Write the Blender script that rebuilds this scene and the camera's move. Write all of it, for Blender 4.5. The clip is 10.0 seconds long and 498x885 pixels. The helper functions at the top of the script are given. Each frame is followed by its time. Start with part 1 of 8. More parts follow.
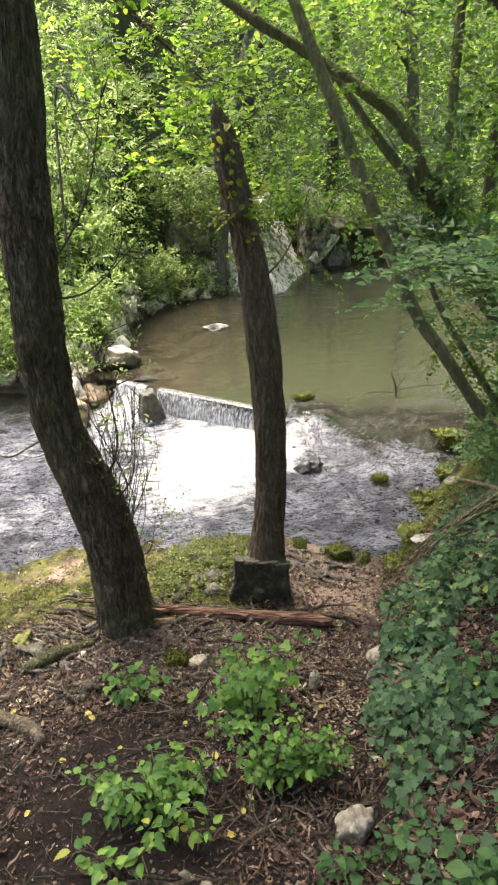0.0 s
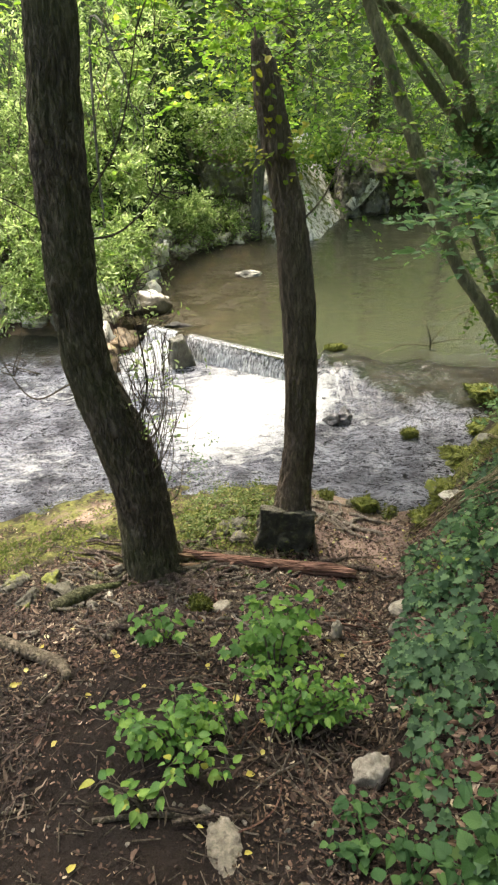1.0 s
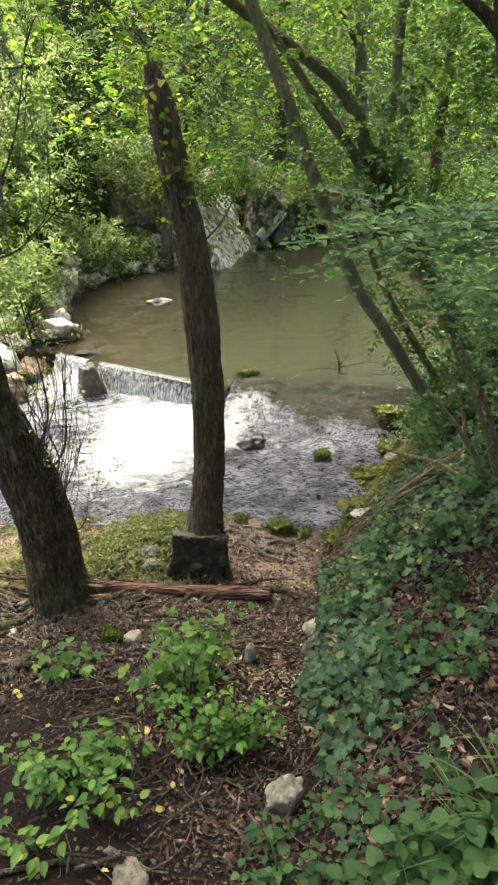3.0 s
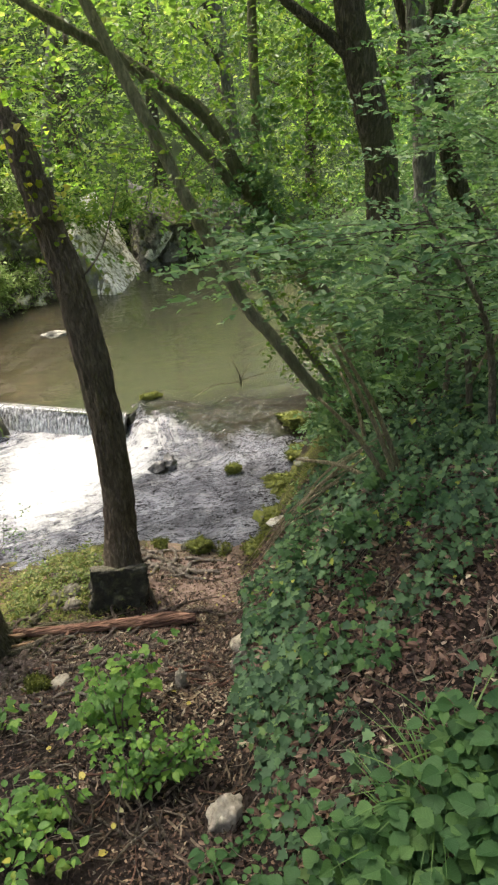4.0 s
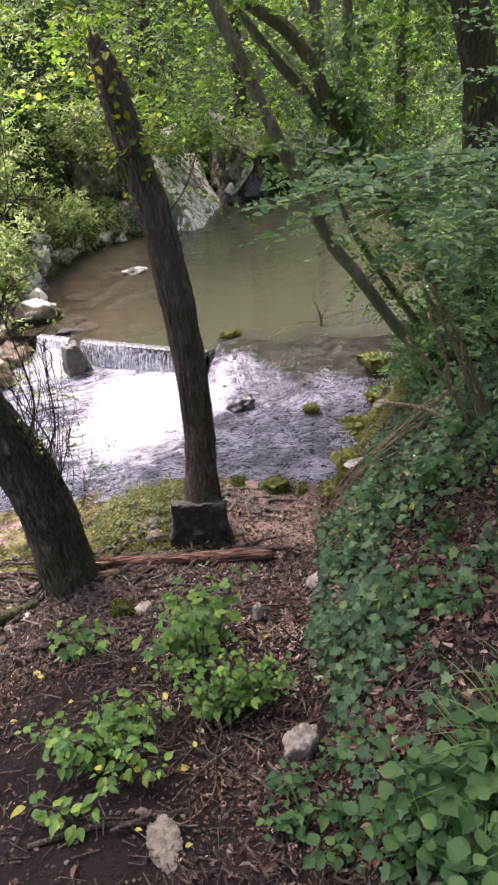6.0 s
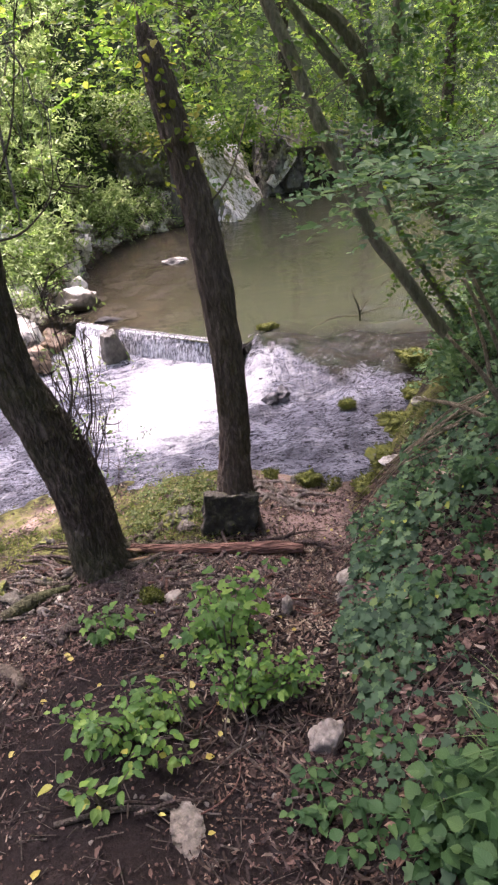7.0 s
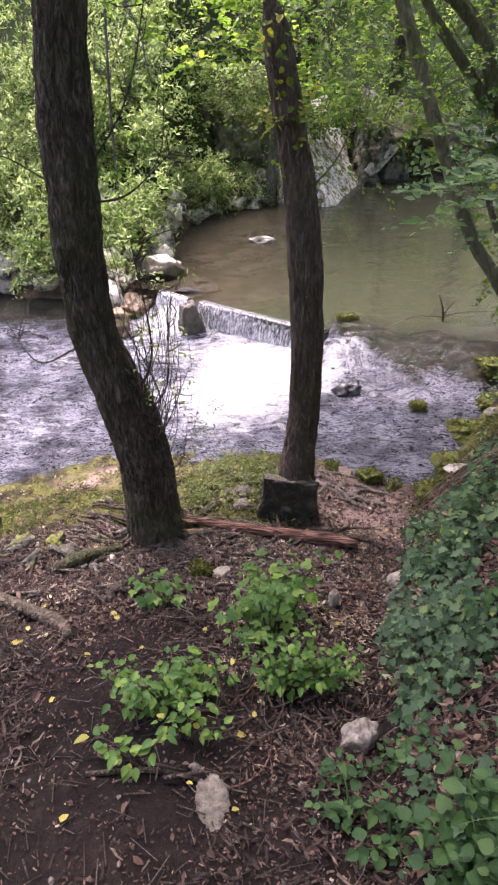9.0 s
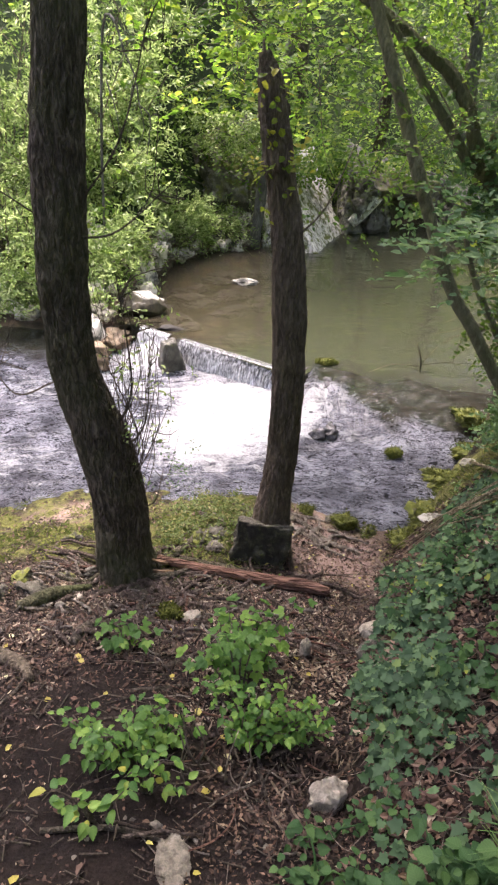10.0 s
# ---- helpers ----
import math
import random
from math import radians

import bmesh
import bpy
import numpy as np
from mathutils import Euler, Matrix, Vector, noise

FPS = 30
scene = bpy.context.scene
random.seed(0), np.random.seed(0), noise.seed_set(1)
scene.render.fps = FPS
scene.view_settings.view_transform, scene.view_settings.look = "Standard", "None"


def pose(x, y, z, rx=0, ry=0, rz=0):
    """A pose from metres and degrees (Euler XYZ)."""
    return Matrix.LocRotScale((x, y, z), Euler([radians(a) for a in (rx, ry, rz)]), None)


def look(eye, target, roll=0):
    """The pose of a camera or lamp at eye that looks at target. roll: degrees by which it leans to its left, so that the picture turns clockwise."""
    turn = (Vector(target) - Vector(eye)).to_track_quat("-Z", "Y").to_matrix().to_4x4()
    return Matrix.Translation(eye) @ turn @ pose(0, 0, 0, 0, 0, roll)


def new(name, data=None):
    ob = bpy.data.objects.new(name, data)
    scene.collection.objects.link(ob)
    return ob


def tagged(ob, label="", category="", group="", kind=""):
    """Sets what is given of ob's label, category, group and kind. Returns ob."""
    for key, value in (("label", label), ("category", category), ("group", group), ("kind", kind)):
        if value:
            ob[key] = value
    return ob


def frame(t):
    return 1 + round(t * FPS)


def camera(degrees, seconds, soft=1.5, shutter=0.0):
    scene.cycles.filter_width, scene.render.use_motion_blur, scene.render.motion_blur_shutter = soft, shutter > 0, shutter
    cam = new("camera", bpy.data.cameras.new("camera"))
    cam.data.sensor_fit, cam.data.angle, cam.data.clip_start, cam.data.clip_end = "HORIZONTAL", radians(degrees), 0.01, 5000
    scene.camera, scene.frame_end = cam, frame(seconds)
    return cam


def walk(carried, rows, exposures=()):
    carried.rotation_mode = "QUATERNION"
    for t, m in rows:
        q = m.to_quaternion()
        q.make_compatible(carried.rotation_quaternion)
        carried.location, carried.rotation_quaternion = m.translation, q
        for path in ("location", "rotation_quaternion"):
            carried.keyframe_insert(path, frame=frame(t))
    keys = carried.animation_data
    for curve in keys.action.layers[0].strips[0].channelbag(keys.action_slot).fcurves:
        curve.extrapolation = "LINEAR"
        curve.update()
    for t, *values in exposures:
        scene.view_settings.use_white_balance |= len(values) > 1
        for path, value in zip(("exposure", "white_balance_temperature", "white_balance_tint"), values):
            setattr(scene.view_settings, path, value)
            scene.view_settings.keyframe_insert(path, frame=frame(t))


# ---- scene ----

# ================= camera and walk =================
cam = camera(40.3, 10.0, soft=2.3)
walk(cam, [
    (0.0, pose(-0.013, -0.032, 3.344, 62.97, 2.61, -2.22)),
    (0.5, pose(-0.031, -0.032, 3.356, 61.21, 1.74, 0.12)),
    (1.0, pose(-0.023, -0.003, 3.325, 58.85, 2.12, 0.71)),
    (1.5, pose(-0.015, 0.023, 3.287, 59.15, 3.00, -1.50)),
    (2.0, pose(-0.034, -0.009, 3.331, 60.00, 0.96, -1.25)),
    (2.5, pose(0.000, 0.000, 3.300, 59.98, 2.16, -1.25)),
    (3.0, pose(0.051, 0.004, 3.272, 61.19, 0.40, -5.92)),
    (3.2, pose(0.076, 0.005, 3.277, 62.05, -0.25, -8.53)),
    (4.3, pose(0.136, -0.052, 3.364, 61.80, 4.13, -16.34)),
    (4.5, pose(0.123, -0.049, 3.378, 60.39, 4.11, -14.95)),
    (5.0, pose(0.120, -0.027, 3.341, 58.17, 7.05, -13.05)),
    (5.5, pose(0.103, -0.023, 3.335, 57.75, 5.52, -11.72)),
    (6.0, pose(0.092, -0.025, 3.336, 57.37, 5.44, -9.34)),
    (6.2, pose(0.099, -0.006, 3.319, 56.84, 5.67, -8.36)),
    (7.5, pose(0.069, -0.025, 3.333, 57.41, 4.53, -4.27)),
    (8.0, pose(0.053, -0.018, 3.335, 57.73, 3.07, -1.57)),
    (8.5, pose(0.032, -0.022, 3.341, 58.00, 2.63, 1.89)),
    (9.0, pose(0.027, -0.009, 3.332, 56.20, 1.46, 2.37)),
    (9.5, pose(0.033, 0.023, 3.296, 59.39, -0.02, 1.44)),
    (10.0, pose(0.006, 0.030, 3.333, 59.42, -1.82, 1.84)),
], exposures=[(0.0, 2.12, 6850, 10), (1.0, 2.04, 6950, 6), (3.2, 1.97, 6950, 5), (4.5, 1.95, 6850, 13), (5.4, 1.95, 6350, 26), (7.5, 1.97, 6200, 36), (9.0, 1.97, 6200, 35), (9.6, 1.98, 6450, 25), (10.0, 1.98, 6450, 24)])

# ================= sky and sun =================
SUN_AZ, SUN_EL = radians(-25), radians(64)       # azimuth from +y, positive to the right
TO_SUN = Vector((math.sin(SUN_AZ) * math.cos(SUN_EL), math.cos(SUN_AZ) * math.cos(SUN_EL), math.sin(SUN_EL)))
world = bpy.data.worlds.new("sky")
scene.world = world
world.use_nodes = True
wn = world.node_tree
sky = wn.nodes.new("ShaderNodeTexSky")
sky.sky_type, sky.sun_disc = "NISHITA", False
sky.sun_elevation, sky.sun_rotation = SUN_EL, SUN_AZ
sky.air_density, sky.dust_density, sky.ozone_density = 0.7, 6.0, 0.4      # bright white haze
wn.links.new(sky.outputs[0], wn.nodes["Background"].inputs[0])
wn.nodes["Background"].inputs[1].default_value = 0.15
lamp = bpy.data.lights.new("sun", "SUN")
lamp.energy, lamp.angle, lamp.color = 2.4, radians(24), (1.0, 0.96, 0.88)
sun = new("sun", lamp)
sun.matrix_world = look(TO_SUN * 60, (0, 0, 0))


# ================= materials =================
def nodes_of(name):
    m = bpy.data.materials.new(name)
    m.use_nodes = True
    nt = m.node_tree
    return m, nt, nt.nodes["Principled BSDF"], nt.nodes["Material Output"]


def noise_node(nt, scale, detail=4.0, rough=0.6, stretch=None, turn=None, space="position", twist=0.0):
    """A noise texture at real-world scale; stretch scales the axes before it."""
    n = nt.nodes.new("ShaderNodeTexNoise")
    n.inputs["Scale"].default_value, n.inputs["Detail"].default_value = scale, detail
    n.inputs["Roughness"].default_value, n.inputs["Distortion"].default_value = rough, twist
    if space == "position":
        src = nt.nodes.new("ShaderNodeNewGeometry").outputs["Position"]
    else:
        src = nt.nodes.new("ShaderNodeTexCoord").outputs["Object"]
    if stretch or turn:
        mp = nt.nodes.new("ShaderNodeMapping")
        mp.inputs["Scale"].default_value = stretch or (1, 1, 1)
        mp.inputs["Rotation"].default_value = turn or (0, 0, 0)
        nt.links.new(src, mp.inputs[0])
        src = mp.outputs[0]
    nt.links.new(src, n.inputs["Vector"])
    return n.outputs["Fac"]


def ramp(nt, fac, stops):
    r = nt.nodes.new("ShaderNodeValToRGB")
    while len(r.color_ramp.elements) < len(stops):
        r.color_ramp.elements.new(0.5)
    for e, (p, c) in zip(r.color_ramp.elements, stops):
        e.position, e.color = p, (*c, 1) if len(c) == 3 else c
    nt.links.new(fac, r.inputs[0])
    return r.outputs[0]


def grey(nt, fac, lo, hi):
    r = nt.nodes.new("ShaderNodeMapRange")
    r.inputs["From Min"].default_value, r.inputs["From Max"].default_value = lo, hi
    nt.links.new(fac, r.inputs["Value"])
    return r.outputs[0]


def mix_rgb(nt, fac, a, b, mode="MIX"):
    m = nt.nodes.new("ShaderNodeMix")
    m.data_type, m.blend_type = "RGBA", mode
    for sock, val in ((m.inputs[0], fac), (m.inputs[6], a), (m.inputs[7], b)):
        if isinstance(val, (int, float)):
            sock.default_value = val
        elif isinstance(val, tuple):
            sock.default_value = (*val, 1)
        else:
            nt.links.new(val, sock)
    return m.outputs[2]


def math_node(nt, op, a, b=0.0):
    m = nt.nodes.new("ShaderNodeMath")
    m.operation, m.use_clamp = op, False
    for sock, val in zip(m.inputs, (a, b)):
        if isinstance(val, (int, float)):
            sock.default_value = val
        else:
            nt.links.new(val, sock)
    return m.outputs[0]


def bump(nt, bsdf, height, strength, distance):
    b = nt.nodes.new("ShaderNodeBump")
    b.inputs["Strength"].default_value, b.inputs["Distance"].default_value = strength, distance
    nt.links.new(height, b.inputs["Height"])
    nt.links.new(b.outputs[0], bsdf.inputs["Normal"])


def attribute(nt, name):
    a = nt.nodes.new("ShaderNodeAttribute")
    a.attribute_name = name
    return a.outputs["Fac"]


def up_facing(nt, lo, hi):
    g = nt.nodes.new("ShaderNodeNewGeometry")
    s = nt.nodes.new("ShaderNodeSeparateXYZ")
    nt.links.new(g.outputs["Normal"], s.inputs[0])
    return grey(nt, s.outputs[2], lo, hi)


def leaf_material(name, stops, translucent=0.45, rough=0.42, glow=1.35, per="island"):
    """Leaf: colour varies leaf by leaf, light comes through it."""
    m, nt, p, out = nodes_of(name)
    if per == "island":
        rnd = nt.nodes.new("ShaderNodeNewGeometry").outputs["Random Per Island"]
    else:
        rnd = nt.nodes.new("ShaderNodeObjectInfo").outputs["Random"]
    c = ramp(nt, rnd, stops)
    big = noise_node(nt, 1.3, 2.0)
    c = mix_rgb(nt, grey(nt, big, 0.35, 0.7), c, mix_rgb(nt, 0.5, c, (0.6, 0.7, 0.35), "MULTIPLY"))
    fine = noise_node(nt, 70, 3.0)
    c2 = mix_rgb(nt, grey(nt, fine, 0.3, 0.8), c, mix_rgb(nt, 0.35, c, (0.5, 0.5, 0.4), "MULTIPLY"))
    if per == "object":                              # pale midrib and side veins, on leaves that are single objects
        xyz = nt.nodes.new("ShaderNodeSeparateXYZ")
        nt.links.new(nt.nodes.new("ShaderNodeTexCoord").outputs["Object"], xyz.inputs[0])
        across = math_node(nt, "ABSOLUTE", xyz.outputs[1])
        rib = math_node(nt, "SUBTRACT", 1.0, grey(nt, across, 0.0006, 0.0016))
        side = math_node(nt, "PINGPONG", math_node(nt, "SUBTRACT", xyz.outputs[0], math_node(nt, "MULTIPLY", across, 0.9)), 0.005)
        vein = math_node(nt, "MAXIMUM", rib, math_node(nt, "SUBTRACT", 1.0, grey(nt, side, 0.0003, 0.0011)))
        c2 = mix_rgb(nt, math_node(nt, "MULTIPLY", vein, 0.35), c2, mix_rgb(nt, 1.0, c, (1.7, 1.6, 1.7), "MULTIPLY"))
        bump(nt, p, vein, 0.5, -0.0015)
    nt.links.new(c2, p.inputs["Base Color"])
    p.inputs["Roughness"].default_value = rough
    p.inputs["Specular IOR Level"].default_value = 0.30
    t = nt.nodes.new("ShaderNodeBsdfTranslucent")
    bright = mix_rgb(nt, 1.0, c, (glow, glow * 1.03, glow * 0.72), "MULTIPLY")
    nt.links.new(bright, t.inputs[0])
    mx = nt.nodes.new("ShaderNodeMixShader")
    mx.inputs[0].default_value = translucent
    nt.links.new(p.outputs[0], mx.inputs[1])
    nt.links.new(t.outputs[0], mx.inputs[2])
    nt.links.new(mx.outputs[0], out.inputs[0])
    return m


def ridges(nt, fac, width):
    """Thin lines where a noise passes its middle value."""
    return math_node(nt, "SUBTRACT", 1.0, grey(nt, math_node(nt, "ABSOLUTE", math_node(nt, "SUBTRACT", fac, 0.5)), 0.0, width))


def bark_material(name, dark, light, moss=0.3, scale=9.0, crack=0.75, lying=False):
    """Plates of bark between dark fissures, with moss and lichen in patches."""
    m, nt, p, out = nodes_of(name)
    plates = noise_node(nt, scale, 5.0, 0.62, (0.35, 2.4, 2.4) if lying else (2.4, 2.4, 0.75), twist=0.5)
    fissure = ridges(nt, noise_node(nt, scale * 0.9, 3.0, 0.55, (0.25, 2.2, 2.2) if lying else (2.2, 2.2, 0.58), twist=0.45), 0.13)
    fine = noise_node(nt, scale * 7, 4.0, 0.7, (0.4, 1.5, 1.5) if lying else (1.5, 1.5, 0.6))
    big = noise_node(nt, 1.9, 3.0)
    c = ramp(nt, plates, [(0.25, dark), (0.62, light)])
    c = mix_rgb(nt, grey(nt, fine, 0.3, 0.75), c, mix_rgb(nt, 0.55, c, (0.45, 0.42, 0.4), "MULTIPLY"))
    c = mix_rgb(nt, math_node(nt, "MULTIPLY", fissure, crack), c, tuple(0.6 * v for v in dark))
    c = mix_rgb(nt, math_node(nt, "MULTIPLY", grey(nt, big, 0.42, 0.68), moss), c, mix_rgb(nt, plates, (0.05, 0.058, 0.022), (0.12, 0.13, 0.055)))
    lich = noise_node(nt, 16, 4.0, 0.7)
    c = mix_rgb(nt, math_node(nt, "MULTIPLY", grey(nt, lich, 0.60, 0.72), 0.22), c, (0.25, 0.25, 0.20))
    nt.links.new(c, p.inputs["Base Color"])
    p.inputs["Roughness"].default_value = 0.9
    p.inputs["Specular IOR Level"].default_value = 0.2
    h = math_node(nt, "SUBTRACT", math_node(nt, "ADD", plates, math_node(nt, "MULTIPLY", fine, 0.35)), math_node(nt, "MULTIPLY", fissure, 0.8 * crack))
    bump(nt, p, h, 1.0, 0.025)
    return m


def rock_material(name, stops, moss=0.0, wet=0.75, scale=5.0, moss_col=(0.11, 0.13, 0.02), blotch=0.4, top=0.0, top_col=(0.24, 0.215, 0.175), fleck=0.52):
    m, nt, p, out = nodes_of(name)
    a = noise_node(nt, scale, 7.0, 0.68)
    b = noise_node(nt, scale * 9, 4.0, 0.7)
    c = ramp(nt, a, stops)
    c = mix_rgb(nt, grey(nt, b, 0.35, 0.75), c, mix_rgb(nt, 0.6, c, (0.55, 0.53, 0.5), "MULTIPLY"))
    # second colour on up-facing parts; a strength of 1 paints a sunlit top
    if top:
        c = mix_rgb(nt, math_node(nt, "MULTIPLY", up_facing(nt, 0.25 if top < 1 else 0.72, 0.8 if top < 1 else 0.95), math_node(nt, "MULTIPLY", grey(nt, b, 0.3, 0.6), top)), c, top_col)
    blot = noise_node(nt, scale * 2.2, 6.0, 0.75, (1.0, 1.0, 0.38))
    c = mix_rgb(nt, math_node(nt, "MULTIPLY", grey(nt, blot, fleck, fleck + 0.08), blotch), c, mix_rgb(nt, 0.85, c, (0.16, 0.15, 0.13), "MULTIPLY"))
    if moss:
        patch = noise_node(nt, 7.0, 5.0, 0.65)
        f = math_node(nt, "MULTIPLY", up_facing(nt, -0.1, 0.55), grey(nt, patch, 0.62 - 0.3 * moss, 0.7 - 0.3 * moss))
        green = mix_rgb(nt, grey(nt, noise_node(nt, 30, 3.0), 0.35, 0.7), moss_col, (0.19, 0.2, 0.03))
        c = mix_rgb(nt, f, c, green)
    nt.links.new(c, p.inputs["Base Color"])
    p.inputs["Roughness"].default_value = wet
    bump(nt, p, math_node(nt, "ADD", a, math_node(nt, "MULTIPLY", b, 0.3)), 0.8, 0.03)
    return m


BARK = bark_material("bark", (0.045, 0.036, 0.027), (0.205, 0.168, 0.130), 0.55, 16, 0.75)
BARK_SNAG = bark_material("dead_bark", (0.080, 0.061, 0.045), (0.25, 0.194, 0.146), 0.15, 19, 0.55)
BARK_MOSSY = bark_material("mossy_bark", (0.100, 0.096, 0.056), (0.265, 0.255, 0.155), 0.5, 16, 0.35)
BARK_ROTTEN = bark_material("rotten_mossy_bark", (0.040, 0.036, 0.022), (0.15, 0.135, 0.085), 0.95, 14, 0.6)
ROOT_PALE = bark_material("washed_root", (0.17, 0.14, 0.115), (0.42, 0.37, 0.31), 0.05, 26, 0.5)
STRAW = bark_material("dry_straw", (0.26, 0.21, 0.13), (0.50, 0.42, 0.28), 0.0, 30)
BARK_DEADWOOD = bark_material("peeling_deadwood", (0.075, 0.060, 0.042), (0.22, 0.18, 0.13), 0.35, 12, 0.6)
BARK_PALE = bark_material("pale_bark", (0.12, 0.115, 0.10), (0.30, 0.29, 0.26), 0.3)
TWIG = bark_material("twig_bark", (0.085, 0.070, 0.054), (0.21, 0.175, 0.138), 0.1, 30)
TWIG_PALE = bark_material("dry_twig", (0.16, 0.13, 0.10), (0.38, 0.325, 0.26), 0.05, 30)
ROOT = bark_material("root_bark", (0.070, 0.050, 0.040), (0.23, 0.175, 0.145), 0.1, 22)
LOG = bark_material("reddish_log", (0.050, 0.023, 0.017), (0.36, 0.205, 0.148), 0.0, 14, 0.7, lying=True)
SPLINTER = bark_material("splintered_wood", (0.22, 0.13, 0.075), (0.46, 0.31, 0.19), 0.0, 22, 0.4, lying=True)
LIMESTONE = rock_material("limestone", [(0.36, (0.05, 0.047, 0.04)), (0.44, (0.28, 0.27, 0.24)), (0.50, (0.74, 0.69, 0.60)), (0.64, (0.90, 0.86, 0.79))], 0.06, 0.8, 5.0, blotch=0.5)
CLIFF_STONE = rock_material("cliff_limestone", [(0.36, (0.10, 0.085, 0.06)), (0.41, (0.45, 0.41, 0.34)), (0.45, (0.80, 0.77, 0.71)), (0.65, (0.88, 0.86, 0.81))], 0.4, 0.85, 9.0, blotch=0.9, fleck=0.50, moss_col=(0.07, 0.085, 0.025))
ROCK_MOSS_DARK = rock_material("dark_mossy_rock", [(0.3, (0.05, 0.046, 0.034)), (0.48, (0.14, 0.13, 0.095)), (0.58, (0.28, 0.265, 0.21)), (0.72, (0.52, 0.50, 0.45))], 0.5, 0.9, 5.5, moss_col=(0.10, 0.115, 0.03))
LIMESTONE_MOSSY = rock_material("mossy_limestone", [(0.3, (0.07, 0.065, 0.05)), (0.55, (0.22, 0.21, 0.17)), (0.72, (0.42, 0.41, 0.36))], 0.55, 0.85, 4.0)
STONE_DARK = rock_material("dark_wet_stone", [(0.3, (0.010, 0.009, 0.008)), (0.6, (0.028, 0.025, 0.022)), (0.75, (0.055, 0.050, 0.044))], 0.0, 0.75, 9.0)
STONE_WET = rock_material("wet_grey_stone", [(0.3, (0.05, 0.046, 0.036)), (0.55, (0.13, 0.12, 0.095)), (0.75, (0.22, 0.205, 0.175))], 0.04, 0.45, 9.0)
STONE_RAPID = rock_material("rapids_stone", [(0.3, (0.03, 0.028, 0.03)), (0.5, (0.075, 0.070, 0.074)), (0.62, (0.20, 0.19, 0.20)), (0.75, (0.45, 0.45, 0.47))], 0.0, 0.22, 13.0)
STONE_CRAG = rock_material("crag_stone", [(0.34, (0.035, 0.032, 0.026)), (0.46, (0.12, 0.11, 0.095)), (0.56, (0.30, 0.285, 0.26)), (0.70, (0.60, 0.58, 0.54))], 0.3, 0.85, 7.0, blotch=0.8, moss_col=(0.075, 0.085, 0.022))
LIMESTONE_TAN = rock_material("weathered_limestone", [(0.34, (0.07, 0.06, 0.045)), (0.44, (0.25, 0.225, 0.18)), (0.52, (0.56, 0.52, 0.44)), (0.68, (0.80, 0.76, 0.68))], 0.25, 0.85, 8.0, blotch=0.6)
STONE_LEDGE = rock_material("mossy_ledge_stone", [(0.3, (0.03, 0.027, 0.02)), (0.5, (0.08, 0.073, 0.055)), (0.65, (0.16, 0.15, 0.12)), (0.78, (0.30, 0.29, 0.25))], 0.45, 0.9, 9.0, moss_col=(0.07, 0.08, 0.018))
STONE_BED = rock_material("brown_bed_stone", [(0.3, (0.045, 0.035, 0.024)), (0.55, (0.095, 0.070, 0.046)), (0.75, (0.16, 0.112, 0.072))], 0.0, 0.7, 6.0)
STONE_BLOCK = rock_material("dark_mossy_block", [(0.32, (0.014, 0.013, 0.010)), (0.50, (0.035, 0.033, 0.022)), (0.60, (0.075, 0.070, 0.045)), (0.75, (0.20, 0.19, 0.155))], 0.1, 0.9, 14.0, top=0.55, top_col=(0.17, 0.15, 0.11))
STONE_ORANGE = rock_material("ochre_stone", [(0.3, (0.12, 0.075, 0.045)), (0.5, (0.26, 0.18, 0.11)), (0.7, (0.40, 0.33, 0.25))], 0.1, 0.6, 6.0)
# poolside rock: sunlight on its top is put into the colour
STONE_SUNLIT_TOP = rock_material("sunlit_top_stone", [(0.3, (0.03, 0.026, 0.016)), (0.55, (0.085, 0.072, 0.042)), (0.75, (0.15, 0.125, 0.085))], 0.0, 0.75, 6.0, top=1.0, top_col=(0.82, 0.79, 0.72))
STONE_GREY = rock_material("grey_field_stone", [(0.3, (0.07, 0.06, 0.047)), (0.5, (0.15, 0.132, 0.105)), (0.72, (0.27, 0.245, 0.20))], 0.0, 0.9, 16.0)
STONE_TAN = rock_material("tan_field_stone", [(0.3, (0.10, 0.085, 0.062)), (0.5, (0.20, 0.175, 0.132)), (0.72, (0.35, 0.31, 0.245))], 0.0, 0.9, 22.0)
STONE_PALE = rock_material("pale_field_stone", [(0.3, (0.20, 0.172, 0.13)), (0.5, (0.39, 0.345, 0.275)), (0.72, (0.58, 0.515, 0.42))], 0.0, 0.9, 16.0)
MOSS_ROCK = rock_material("moss_cushion", [(0.3, (0.045, 0.055, 0.010)), (0.5, (0.11, 0.125, 0.018)), (0.7, (0.20, 0.21, 0.03))], 0.0, 0.95, 18.0)

LEAF_FAR = leaf_material("far_leaf", [(0.0, (0.055, 0.10, 0.026)), (0.4, (0.105, 0.18, 0.040)), (0.8, (0.165, 0.25, 0.055)), (1.0, (0.29, 0.33, 0.10))], 0.55, 0.4, 1.9)
# far_leaf made darker: the right bank's shade is put into the colour
LEAF_SHADE_TONED = leaf_material("shade_toned_leaf", [(0.0, (0.040, 0.085, 0.032)), (0.5, (0.075, 0.145, 0.050)), (0.9, (0.13, 0.21, 0.075)), (1.0, (0.22, 0.29, 0.10))], 0.5, 0.42, 1.6)
